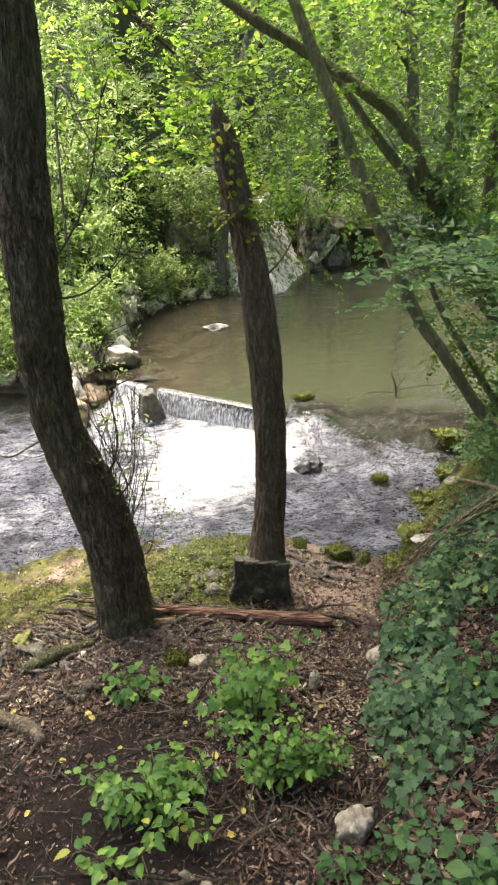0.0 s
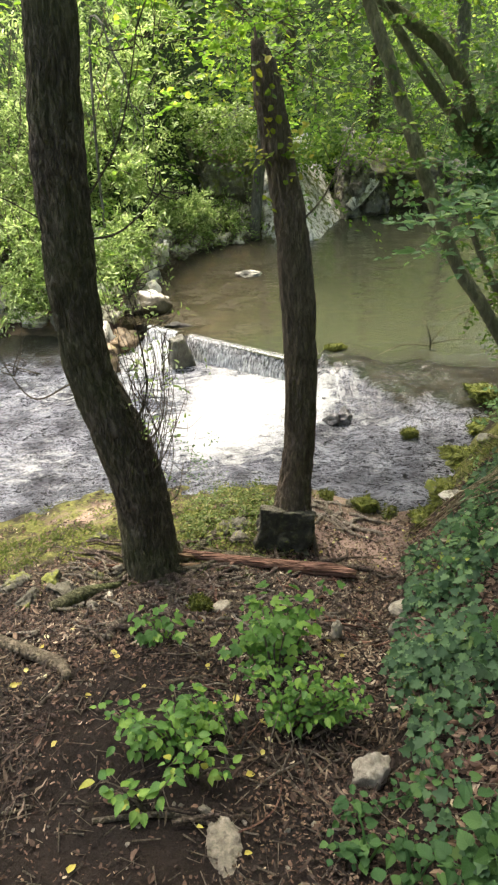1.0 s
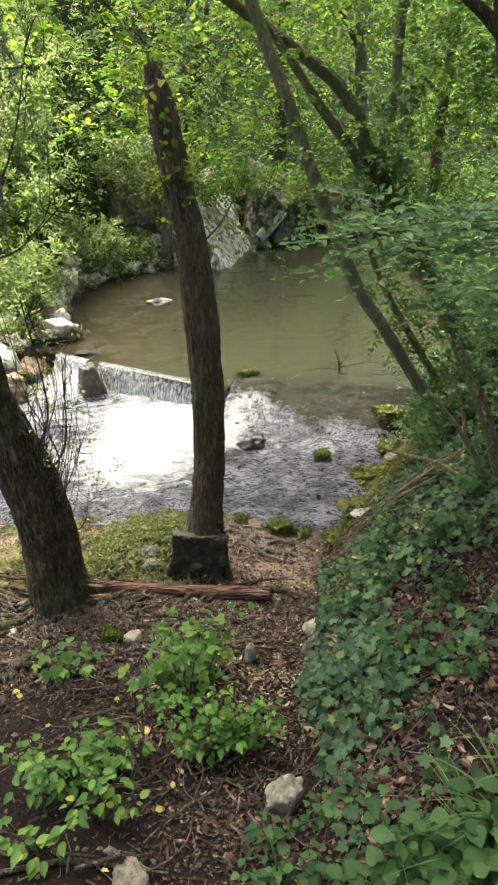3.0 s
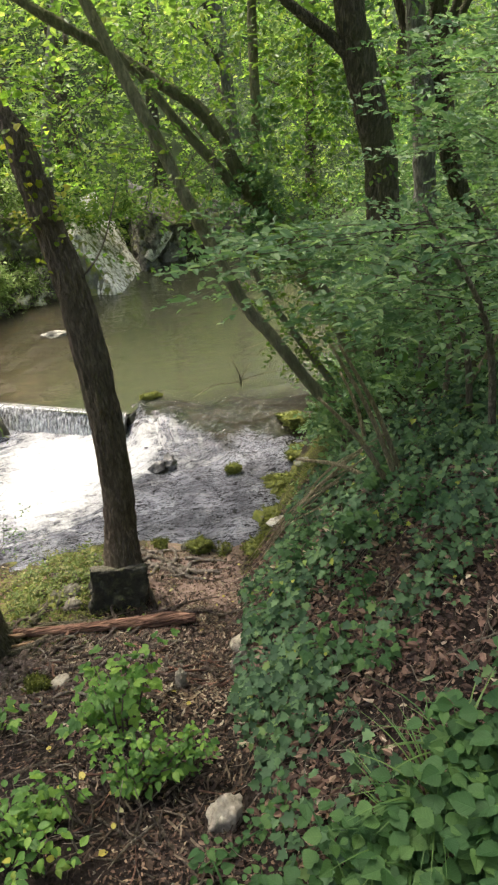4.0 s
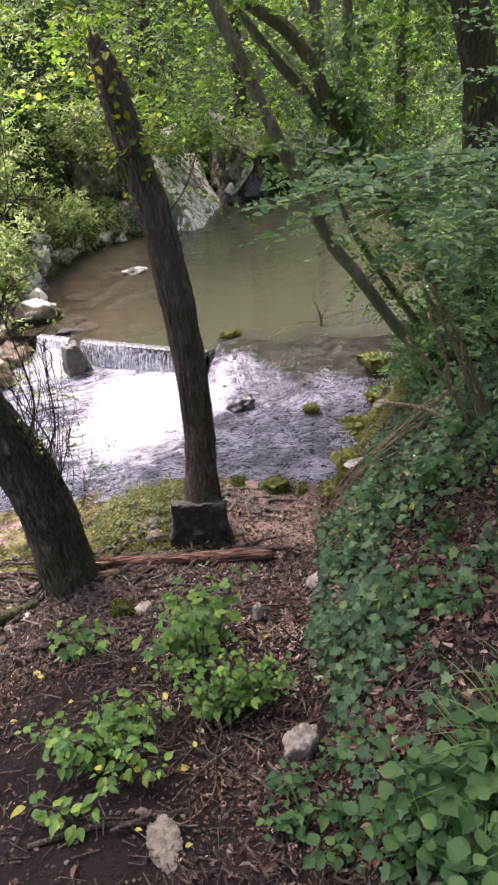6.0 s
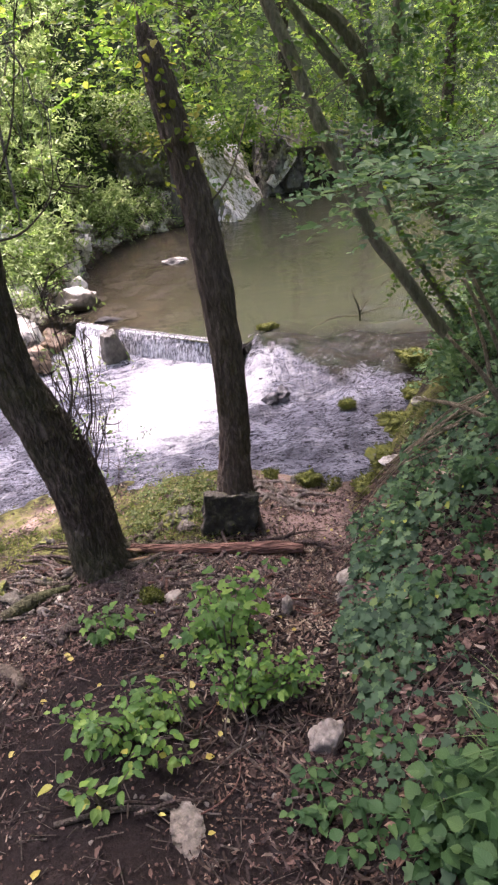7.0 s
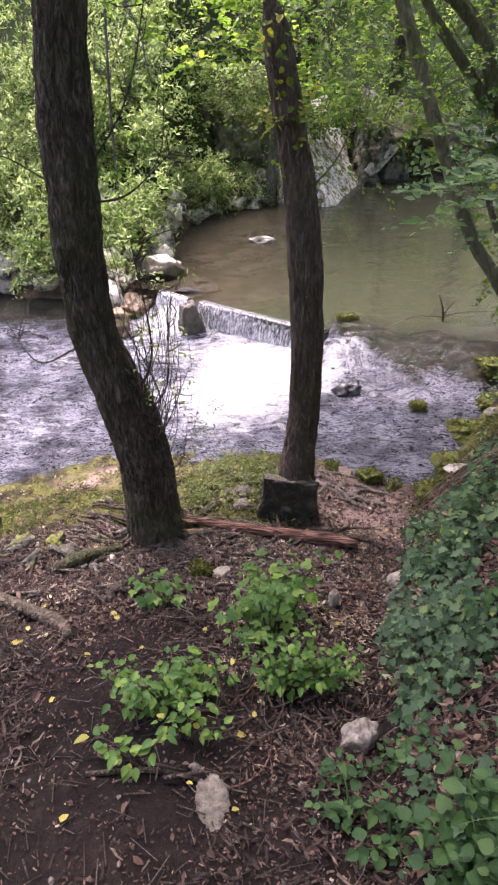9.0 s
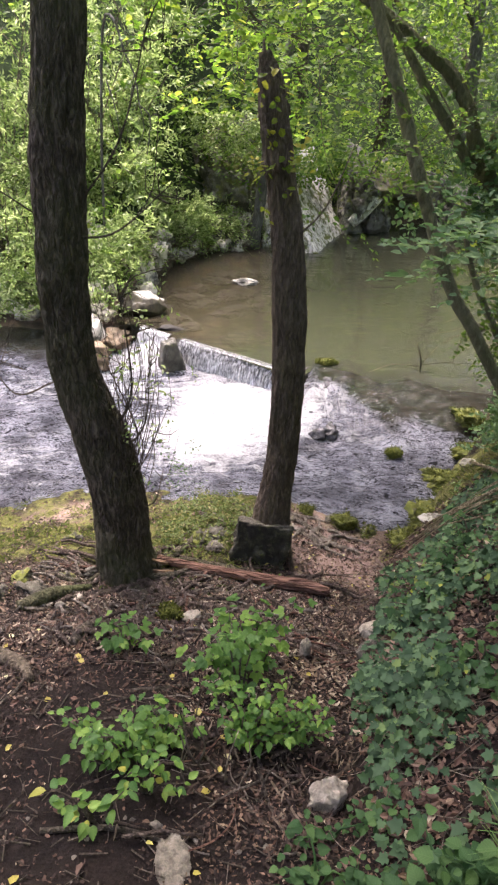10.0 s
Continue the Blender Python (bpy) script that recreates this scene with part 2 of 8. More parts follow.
# brighter copy of light_leaf: sunlight is put into the leaf colour
LEAF_SUN_TONED = leaf_material("sun_toned_leaf", [(0.0, (0.055, 0.11, 0.018)), (0.45, (0.10, 0.175, 0.026)), (0.85, (0.17, 0.25, 0.04)), (1.0, (0.30, 0.33, 0.06))], 0.58, 0.4, 1.9)
LEAF_GLOW = leaf_material("light_leaf", [(0.0, (0.045, 0.095, 0.020)), (0.45, (0.085, 0.155, 0.028)), (0.85, (0.14, 0.215, 0.042)), (1.0, (0.22, 0.27, 0.055))], 0.55, 0.42, 1.6)
# the palest stop paints whitish glints on some of the leaves
LEAF_WILLOW = leaf_material("willow_leaf", [(0.0, (0.13, 0.19, 0.075)), (0.5, (0.25, 0.325, 0.14)), (0.88, (0.43, 0.49, 0.29)), (1.0, (0.66, 0.70, 0.56))], 0.5, 0.28, 1.8)
LEAF_ELM = leaf_material("hornbeam_leaf", [(0.0, (0.070, 0.140, 0.070)), (0.6, (0.138, 0.230, 0.112)), (1.0, (0.26, 0.36, 0.185))], 0.42, 0.40, 1.4)
LEAF_IVY = leaf_material("ivy_leaf", [(0.0, (0.026, 0.060, 0.030)), (0.5, (0.056, 0.112, 0.054)), (0.9, (0.105, 0.182, 0.084)), (0.985, (0.13, 0.20, 0.06)), (1.0, (0.32, 0.33, 0.05))], 0.25, 0.7, 1.2)
LEAF_SAPLING = leaf_material("sapling_leaf", [(0.0, (0.056, 0.138, 0.032)), (0.6, (0.108, 0.225, 0.046)), (1.0, (0.20, 0.33, 0.062))], 0.4, 0.45, 1.3, per="object")
LEAF_BROAD = leaf_material("broad_leaf", [(0.0, (0.026, 0.075, 0.024)), (0.6, (0.043, 0.106, 0.032)), (1.0, (0.076, 0.150, 0.042))], 0.32, 0.65, 1.2, per="object")
LEAF_YELLOW = leaf_material("yellow_leaf", [(0.0, (0.38, 0.31, 0.07)), (0.5, (0.48, 0.41, 0.11)), (1.0, (0.55, 0.51, 0.32))], 0.2, 0.5, 1.1, per="object")
LEAF_YELLOW_GREEN = leaf_material("yellow_green_leaf", [(0.0, (0.10, 0.22, 0.045)), (0.6, (0.16, 0.26, 0.05)), (1.0, (0.34, 0.33, 0.06))], 0.4, 0.5, 1.3, per="object")
LEAF_YELLOW_ON = leaf_material("turning_leaf", [(0.0, (0.13, 0.20, 0.03)), (0.6, (0.24, 0.27, 0.04)), (1.0, (0.42, 0.36, 0.06))], 0.5, 0.45, 1.4)
LEAF_LITTER = leaf_material("litter_leaf", [(0.0, (0.014, 0.007, 0.0055)), (0.45, (0.064, 0.036, 0.027)), (0.84, (0.148, 0.086, 0.065)), (0.97, (0.27, 0.185, 0.142)), (1.0, (0.46, 0.38, 0.30))], 0.1, 0.7, 1.0)
MULCH = leaf_material("rotten_bark_chip", [(0.0, (0.010, 0.006, 0.005)), (0.5, (0.034, 0.021, 0.016)), (0.88, (0.080, 0.053, 0.041)), (1.0, (0.20, 0.15, 0.115))], 0.05, 0.8, 1.0)
LEAF_CHIPS = leaf_material("pale_leaf_chip", [(0.0, (0.10, 0.06, 0.045)), (0.6, (0.22, 0.15, 0.11)), (1.0, (0.45, 0.38, 0.30))], 0.1, 0.7, 1.0)
MOSS_TUFT = leaf_material("moss_tuft", [(0.0, (0.050, 0.060, 0.014)), (0.6, (0.115, 0.130, 0.026)), (1.0, (0.22, 0.225, 0.05))], 0.3, 0.8, 1.2)
GRASS = leaf_material("grass_blade", [(0.0, (0.07, 0.10, 0.028)), (0.6, (0.125, 0.165, 0.045)), (1.0, (0.26, 0.25, 0.11))], 0.35, 0.5, 1.2)

GRASS_LONG = leaf_material("long_grass_blade", [(0.0, (0.05, 0.11, 0.035)), (0.6, (0.09, 0.17, 0.05)), (1.0, (0.15, 0.23, 0.07))], 0.35, 0.5, 1.2)


def ground_material():
    m, nt, p, out = nodes_of("forest_soil")
    a = noise_node(nt, 3.0, 7.0, 0.65)
    b = noise_node(nt, 38.0, 5.0, 0.7)
    c = ramp(nt, a, [(0.3, (0.009, 0.006, 0.005)), (0.55, (0.019, 0.0125, 0.0095)), (0.75, (0.040, 0.027, 0.020))])
    c = mix_rgb(nt, grey(nt, b, 0.4, 0.7), c, mix_rgb(nt, 0.7, c, (0.45, 0.42, 0.4), "MULTIPLY"))
    tan = ramp(nt, b, [(0.3, (0.19, 0.127, 0.108)), (0.7, (0.36, 0.258, 0.222))])
    c = mix_rgb(nt, attribute(nt, "trodden"), c, tan)
    green = ramp(nt, noise_node(nt, 22.0, 5.0, 0.7), [(0.3, (0.052, 0.054, 0.018)), (0.55, (0.125, 0.128, 0.032)), (0.75, (0.23, 0.205, 0.080))])
    f = math_node(nt, "MULTIPLY", attribute(nt, "moss"), grey(nt, noise_node(nt, 4.5, 6.0, 0.75), 0.40, 0.56))
    c = mix_rgb(nt, f, c, green)
    bed = ramp(nt, noise_node(nt, 4.0, 6.0, 0.6), [(0.3, (0.045, 0.038, 0.028)), (0.5, (0.10, 0.08, 0.052)), (0.7, (0.19, 0.135, 0.085))])
    c = mix_rgb(nt, attribute(nt, "bed"), c, bed)
    wood = ramp(nt, noise_node(nt, 0.9, 6.0, 0.7), [(0.3, (0.012, 0.022, 0.008)), (0.6, (0.035, 0.06, 0.018)), (0.8, (0.07, 0.10, 0.03))])
    c = mix_rgb(nt, attribute(nt, "wooded"), c, wood)
    nt.links.new(c, p.inputs["Base Color"])
    p.inputs["Roughness"].default_value = 0.92
    p.inputs["Specular IOR Level"].default_value = 0.2
    bump(nt, p, math_node(nt, "ADD", b, math_node(nt, "MULTIPLY", a, 0.6)), 1.0, 0.03)
    return m


def pool_material():
    m, nt, p, out = nodes_of("pool_water")
    deep = attribute(nt, "deep")
    c = mix_rgb(nt, deep, (0.064, 0.053, 0.034), (0.040, 0.043, 0.026))
    nt.links.new(c, p.inputs["Base Color"])
    p.inputs["Roughness"].default_value, p.inputs["IOR"].default_value = 0.06, 1.33
    nt.links.new(math_node(nt, "ADD", math_node(nt, "MULTIPLY", deep, 0.5), 0.45), p.inputs["Alpha"])
    h = math_node(nt, "ADD", noise_node(nt, 2.2, 3.0, 0.5, (1, 2.2, 1)), math_node(nt, "MULTIPLY", noise_node(nt, 9.0, 2.0, 0.5, (1, 2.0, 1)), 0.25))
    bump(nt, p, h, 0.25, 0.05)
    return m


def stream_material():
    m, nt, p, out = nodes_of("stream_water")
    foam = attribute(nt, "foam")
    streak = noise_node(nt, 7.0, 6.0, 0.70, (0.55, 1.7, 1.0), (0, 0, 0.35), twist=0.6)
    fine = noise_node(nt, 34.0, 5.0, 0.75)
    wob = math_node(nt, "SUBTRACT", math_node(nt, "ADD", streak, math_node(nt, "MULTIPLY", fine, 0.45)), 0.72)
    f = grey(nt, math_node(nt, "ADD", foam, math_node(nt, "MULTIPLY", wob, 2.2)), 0.36, 1.05)
    # curling ripples: glints painted as light threads on dark violet-grey water
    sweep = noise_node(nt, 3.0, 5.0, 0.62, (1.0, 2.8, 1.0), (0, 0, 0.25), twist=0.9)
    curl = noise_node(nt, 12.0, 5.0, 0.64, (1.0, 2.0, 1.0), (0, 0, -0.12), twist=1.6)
    ripple_glint = math_node(nt, "MAXIMUM", math_node(nt, "MULTIPLY", ridges(nt, sweep, 0.045), 0.8), ridges(nt, curl, 0.05))
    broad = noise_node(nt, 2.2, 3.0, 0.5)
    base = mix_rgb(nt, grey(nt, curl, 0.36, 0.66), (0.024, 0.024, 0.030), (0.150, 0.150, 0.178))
    base = mix_rgb(nt, math_node(nt, "MULTIPLY", ripple_glint, grey(nt, broad, 0.30, 0.62)), base, (0.72, 0.74, 0.86))
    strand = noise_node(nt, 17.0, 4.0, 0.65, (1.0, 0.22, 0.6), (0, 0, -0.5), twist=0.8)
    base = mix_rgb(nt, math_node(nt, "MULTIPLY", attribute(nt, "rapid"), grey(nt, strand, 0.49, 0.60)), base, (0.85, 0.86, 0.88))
    # calm water, with fainter ripple glints put into its colour
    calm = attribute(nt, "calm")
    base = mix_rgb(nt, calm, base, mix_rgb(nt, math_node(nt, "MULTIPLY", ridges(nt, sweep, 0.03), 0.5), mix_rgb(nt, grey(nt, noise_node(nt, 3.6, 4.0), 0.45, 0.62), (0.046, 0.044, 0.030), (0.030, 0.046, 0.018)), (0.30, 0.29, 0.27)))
    # curved ripples: their glints are painted on too
    base = mix_rgb(nt, math_node(nt, "MULTIPLY", attribute(nt, "glint_arcs"), 0.6), base, (0.62, 0.60, 0.64))
    c = mix_rgb(nt, f, base, (0.90, 0.91, 0.93))
    nt.links.new(c, p.inputs["Base Color"])
    nt.links.new(math_node(nt, "ADD", math_node(nt, "MULTIPLY", f, 0.5), 0.10), p.inputs["Roughness"])
    nt.links.new(math_node(nt, "MINIMUM", math_node(nt, "ADD", math_node(nt, "MULTIPLY", f, 1.0), attribute(nt, "thick")), 1.0), p.inputs["Alpha"])
    p.inputs["IOR"].default_value = 1.33
    h = math_node(nt, "ADD", math_node(nt, "ADD", curl, math_node(nt, "MULTIPLY", ripple_glint, 0.25)), math_node(nt, "MULTIPLY", fine, 0.25))
    h = math_node(nt, "MULTIPLY", h, math_node(nt, "SUBTRACT", 1.0, math_node(nt, "MULTIPLY", calm, 0.75)))
    bump(nt, p, h, 1.0, 0.12)
    return m


def fall_material():
    m, nt, p, out = nodes_of("falling_water")
    s = noise_node(nt, 46.0, 3.0, 0.6, (1.0, 1.0, 0.06))
    s2 = noise_node(nt, 120.0, 3.0, 0.6, (1.0, 1.0, 0.10))
    f = grey(nt, math_node(nt, "ADD", math_node(nt, "ADD", math_node(nt, "MULTIPLY", s, 0.65), math_node(nt, "MULTIPLY", s2, 0.35)), attribute(nt, "white")), 0.47, 0.73)
    c = mix_rgb(nt, f, (0.20, 0.20, 0.21), (0.90, 0.91, 0.93))
    nt.links.new(c, p.inputs["Base Color"])
    p.inputs["Roughness"].default_value, p.inputs["IOR"].default_value = 0.15, 1.33
    nt.links.new(math_node(nt, "ADD", math_node(nt, "MULTIPLY", f, 0.4), 0.6), p.inputs["Alpha"])
    bump(nt, p, math_node(nt, "ADD", s, math_node(nt, "MULTIPLY", s2, 0.4)), 0.7, 0.03)
    return m


SOIL, POOL, STREAM, FALL = ground_material(), pool_material(), stream_material(), fall_material()


# ================= mesh helpers =================


def lattice(i, seed):
    h = (i[..., 0] * 374761393 + i[..., 1] * 668265263 + i[..., 2] * 2147483647 + seed * 974634541) & 0xFFFFFFFF
    h = ((h ^ (h >> 13)) * 1274126177) & 0xFFFFFFFF
    return ((h ^ (h >> 16)) & 0xFFFF) / 65535.0


def value_noise(p, seed=0):
    """Smooth value noise in 0..1 at the rows of p (n, 3)."""
    p = np.asarray(p, float)
    i = np.floor(p).astype(np.int64)
    f = p - i
    f = f * f * (3 - 2 * f)
    out = 0
    for dx in (0, 1):
        for dy in (0, 1):
            for dz in (0, 1):
                wgt = (f[:, 0] if dx else 1 - f[:, 0]) * (f[:, 1] if dy else 1 - f[:, 1]) * (f[:, 2] if dz else 1 - f[:, 2])
                out = out + wgt * lattice(i + np.array([dx, dy, dz]), seed)
    return out


def fbm(p, octaves=4, seed=0, gain=0.5):
    """Layered noise, about -1..1."""
    p = np.asarray(p, float)
    out, amp, tot = 0, 1.0, 0.0
    for k in range(octaves):
        out = out + amp * (value_noise(p * 2.0 ** k, seed + k) * 2 - 1)
        tot += amp
        amp *= gain
    return out / tot


def fbm2(x, y, octaves=4, seed=0, gain=0.5):
    return fbm(np.stack([np.ravel(x), np.ravel(y), np.zeros(np.size(x))], 1), octaves, seed, gain).reshape(np.shape(x))


def build_mesh(name, verts, faces, material, smooth=True):
    """A mesh from arrays; faces is one (n, k) array or a list of such arrays."""
    me = bpy.data.meshes.new(name)
    groups = faces if isinstance(faces, list) else [faces]
    groups = [np.asarray(g, np.int32) for g in groups if len(g)]
    verts = np.asarray(verts, np.float32)
    loops = np.concatenate([g.ravel() for g in groups])
    sizes = np.concatenate([np.full(len(g), g.shape[1], np.int32) for g in groups])
    starts = np.concatenate([[0], np.cumsum(sizes)[:-1]]).astype(np.int32)
    me.vertices.add(len(verts))
    me.vertices.foreach_set("co", verts.ravel())
    me.loops.add(len(loops))
    me.loops.foreach_set("vertex_index", loops)
    me.polygons.add(len(sizes))
    me.polygons.foreach_set("loop_start", starts)
    me.polygons.foreach_set("loop_total", sizes)
    me.polygons.foreach_set("use_smooth", np.full(len(sizes), smooth))
    me.update(calc_edges=True)
    if material:
        me.materials.append(material)
    return me


def set_attribute(me, name, values):
    a = me.attributes.new(name, "FLOAT", "POINT")
    a.data.foreach_set("value", np.asarray(values, np.float32).ravel())


def part(name, me, parent, label=""):
    ob = new(name, me)
    ob.parent = parent
    if label:
        ob["label"] = label
    return ob


def thing(name, at, label, category, group="", kind=""):
    ob = new(name)
    ob.empty_display_size = 0.1
    ob.location = at
    bpy.context.view_layer.update()
    return tagged(ob, label, category, group, kind)


def under(ob, me_name, verts, faces, material, parent_at, label="", smooth=True):
    """A part whose vertices are given in world metres, under a thing that stands at parent_at."""
    me = build_mesh(me_name, np.asarray(verts, float) - np.asarray(parent_at, float), faces, material, smooth)
    return part(me_name, me, ob, label)


def smooth_path(points, radii, step):
    """Points and radii of a polyline, resampled through a Catmull-Rom curve."""
    p = np.asarray(points, float)
    r = np.asarray(radii, float)
    q = np.vstack([2 * p[0] - p[1], p, 2 * p[-1] - p[-2]])
    out, rad = [], []
    for k in range(len(p) - 1):
        n = max(2, int(np.linalg.norm(p[k + 1] - p[k]) / step))
        for t in np.linspace(0, 1, n, endpoint=(k == len(p) - 2)):
            a, b, c, d = q[k], q[k + 1], q[k + 2], q[k + 3]
            out.append(0.5 * (2 * b + (c - a) * t + (2 * a - 5 * b + 4 * c - d) * t * t + (3 * b - a - 3 * c + d) * t ** 3))
            rad.append(r[k] + (r[k + 1] - r[k]) * t)
    return np.array(out), np.array(rad)


def tube(points, radii, sides=8, step=0.05, rough=0.0, ridges=0.0, seed=0, closed=True):
    """A tapered, knobbly tube along a smooth path: vertices and faces."""
    c, r = smooth_path(points, radii, step)
    n = len(c)
    tan = np.gradient(c, axis=0)
    tan /= np.linalg.norm(tan, axis=1)[:, None] + 1e-9
    ref = np.array([0.31, 0.22, 0.93]) if abs(tan[:, 2]).mean() < 0.85 else np.array([1.0, 0.1, 0.0])
    u = np.cross(tan, ref)
    u /= np.linalg.norm(u, axis=1)[:, None] + 1e-9
    v = np.cross(tan, u)
    ang = np.linspace(0, 2 * np.pi, sides, endpoint=False)
    ring = np.cos(ang)[None, :, None] * u[:, None, :] + np.sin(ang)[None, :, None] * v[:, None, :]
    verts = c[:, None, :] + ring * r[:, None, None]
    if rough or ridges:
        flat = verts.reshape(-1, 3)
        d = np.zeros(len(flat))
        if rough:
            d += rough * fbm(flat * 7, 3, seed)
        if ridges:
            arc = np.cumsum(np.concatenate([[0], np.linalg.norm(np.diff(c, axis=0), axis=1)]))
            k = max(5, int(sides / 4))
            a2 = np.tile(ang, n)
            z2 = np.repeat(arc, sides)
            k = k * min(1.0, 64 / sides)
            pr = np.stack([np.cos(a2) * k * 0.36, np.sin(a2) * k * 0.36, z2 * 7.5], 1)
            pr = pr + 0.5 * fbm(np.stack([np.cos(a2) * 2, np.sin(a2) * 2, z2 * 5], 1), 2, seed + 2)[:, None]
            d += ridges * (1 - 3.2 * np.abs(value_noise(pr, seed + 5) - 0.5) * 2) * 0.5
            d += ridges * 0.6 * fbm(np.stack([np.cos(a2) * k * 0.8, np.sin(a2) * k * 0.8, z2 * 24], 1), 3, seed + 9)
        verts = verts + ring * (d.reshape(n, sides) * np.minimum(1, r[:, None] / 0.05))[..., None]
    V = verts.reshape(-1, 3)
    i = np.arange(n - 1)[:, None] * sides
    j = np.arange(sides)[None, :]
    F = np.stack([i + j, i + (j + 1) % sides, i + sides + (j + 1) % sides, i + sides + j], -1).reshape(-1, 4)
    faces = [F]
    if closed:
        V = np.vstack([V, c[0], c[-1]])
        a = np.arange(sides)
        faces.append(np.stack([(a + 1) % sides, a, np.full(sides, n * sides)], 1))
        faces.append(np.stack([(n - 1) * sides + a, (n - 1) * sides + (a + 1) % sides, np.full(sides, n * sides + 1)], 1))
    return V, faces


def joined(pieces):
    """Several (verts, [faces]) pieces as one."""
    V, groups, base = [], {}, 0
    for verts, faces in pieces:
        V.append(verts)
        for g in (faces if isinstance(faces, list) else [faces]):
            groups.setdefault(g.shape[1], []).append(np.asarray(g) + base)
        base += len(verts)
    return np.vstack(V), [np.vstack(g) for g in groups.values()]


# leaf outlines: (along, across, lift) with faces
OVAL = (np.array([(0, 0, 0), (0.3, 0.5, 0.1), (0.72, 0.38, 0.08), (1, 0, -0.06), (0.72, -0.38, 0.08), (0.3, -0.5, 0.1)]),
        np.array([(0, 1, 2, 3), (0, 3, 4, 5)]))
DIAMOND = (np.array([(0, 0, 0), (0.42, 0.5, 0.08), (1, 0, 0), (0.42, -0.5, 0.08)]), np.array([(0, 1, 2), (0, 2, 3)]))
LOBES = [(0.0, 0.0), (-0.10, 0.17), (-0.02, 0.36), (0.06, 0.52), (0.20, 0.40), (0.28, 0.34), (0.44, 0.50), (0.54, 0.44), (0.60, 0.24), (0.80, 0.14), (1.0, 0.0)]
IVY = (np.array([(0.28, 0, -0.05)] + [(s, w, 0.14 * w - 0.07 * s * s) for s, w in LOBES] + [(s, -w, 0.14 * w - 0.07 * s * s) for s, w in LOBES[-2:0:-1]]),
       np.array([(0, 1 + k, 1 + (k + 1) % 20) for k in range(20)]))
TOOTH = [(0.0, 0.0), (0.10, 0.20), (0.16, 0.36), (0.24, 0.36), (0.28, 0.49), (0.36, 0.45), (0.42, 0.53), (0.50, 0.45), (0.57, 0.48), (0.64, 0.36), (0.71, 0.38), (0.78, 0.24), (0.85, 0.23), (0.92, 0.09), (1.0, 0.0)]
SERRATE = (np.array([(s, 0, -0.02 - 0.05 * s) for s, _ in TOOTH] + [(s, w, 0.16 * w) for s, w in TOOTH[1:-1]] + [(s, -w, 0.16 * w) for s, w in TOOTH[1:-1]]),
           [np.array([(0, 15, 1), (0, 1, 28), (14, 13, 27), (14, 40, 13)]),
            np.array([(k, 14 + k, 15 + k, k + 1) for k in range(1, 13)] + [(k, k + 1, 28 + k, 27 + k) for k in range(1, 13)])])
HEART = (np.array([(0.06, 0, -0.02), (-0.06, 0.22, 0.02), (0.08, 0.44, 0.05), (0.36, 0.47, 0.06), (0.7, 0.26, 0.04), (1, 0, -0.05), (0.7, -0.26, 0.04), (0.36, -0.47, 0.06), (0.08, -0.44, 0.05), (-0.06, -0.22, 0.02)]),
         np.array([(0, 1, 2, 3), (0, 3, 4, 5), (0, 5, 6, 7), (0, 7, 8, 9)]))


def leaflets(spread, count, ratio, teeth=0.05):
    """A compound leaf: leaflets that fan out from the end of one stalk, each with a few coarse teeth."""
    half = [(0.0, 0.0), (0.18, 0.26), (0.30, 0.38), (0.40, 0.36), (0.50, 0.42), (0.62, 0.34), (0.72, 0.33), (0.85, 0.17), (1.0, 0.0)]
    V, F = [], []
    for q in range(count):
        a = spread * (q - (count - 1) / 2)
        ln = 0.68 if q == count // 2 else 0.68 * ratio
        c, s, base = math.cos(a), math.sin(a), len(V)
        rim = half + [(u, -w) for u, w in half[-2:0:-1]]
        V.append((0.30 + ln * 0.45 * c, ln * 0.45 * s, -0.03))
        for u, w in rim:
            V.append((0.30 + ln * (u * c - w * 0.8 * s), ln * (u * s + w * 0.8 * c), 0.10 * abs(w) - 0.10 * u * u * ln + teeth * 0.3 * math.sin(9 * u)))
        n = len(rim)
        F += [(base, base + 1 + k, base + 1 + (k + 1) % n) for k in range(n)]
    return np.array(V), np.array(F)


TRIFOLIATE = leaflets(1.05, 3, 0.82)
CURLED = (np.array([(0, 0, 0), (0.32, 0.42, 0.14), (0.72, 0.26, 0.22), (1, 0, 0.05), (0.66, -0.34, 0.12), (0.28, -0.38, 0.18)]),
          np.array([(0, 1, 2, 3), (0, 3, 4, 5)]))


CHIP = (np.array([(0, 0, 0), (0.25, 0.42, 0.16), (0.62, 0.30, 0.02), (0.95, 0.38, 0.12), (1, -0.1, 0.2), (0.55, -0.34, 0.05), (0.2, -0.24, 0.14)]),
        np.array([(0, 1, 6), (1, 2, 6), (6, 2, 5), (2, 4, 5), (2, 3, 4)]))


def unit(v):
    return v / (np.linalg.norm(v, axis=-1, keepdims=True) + 1e-9)


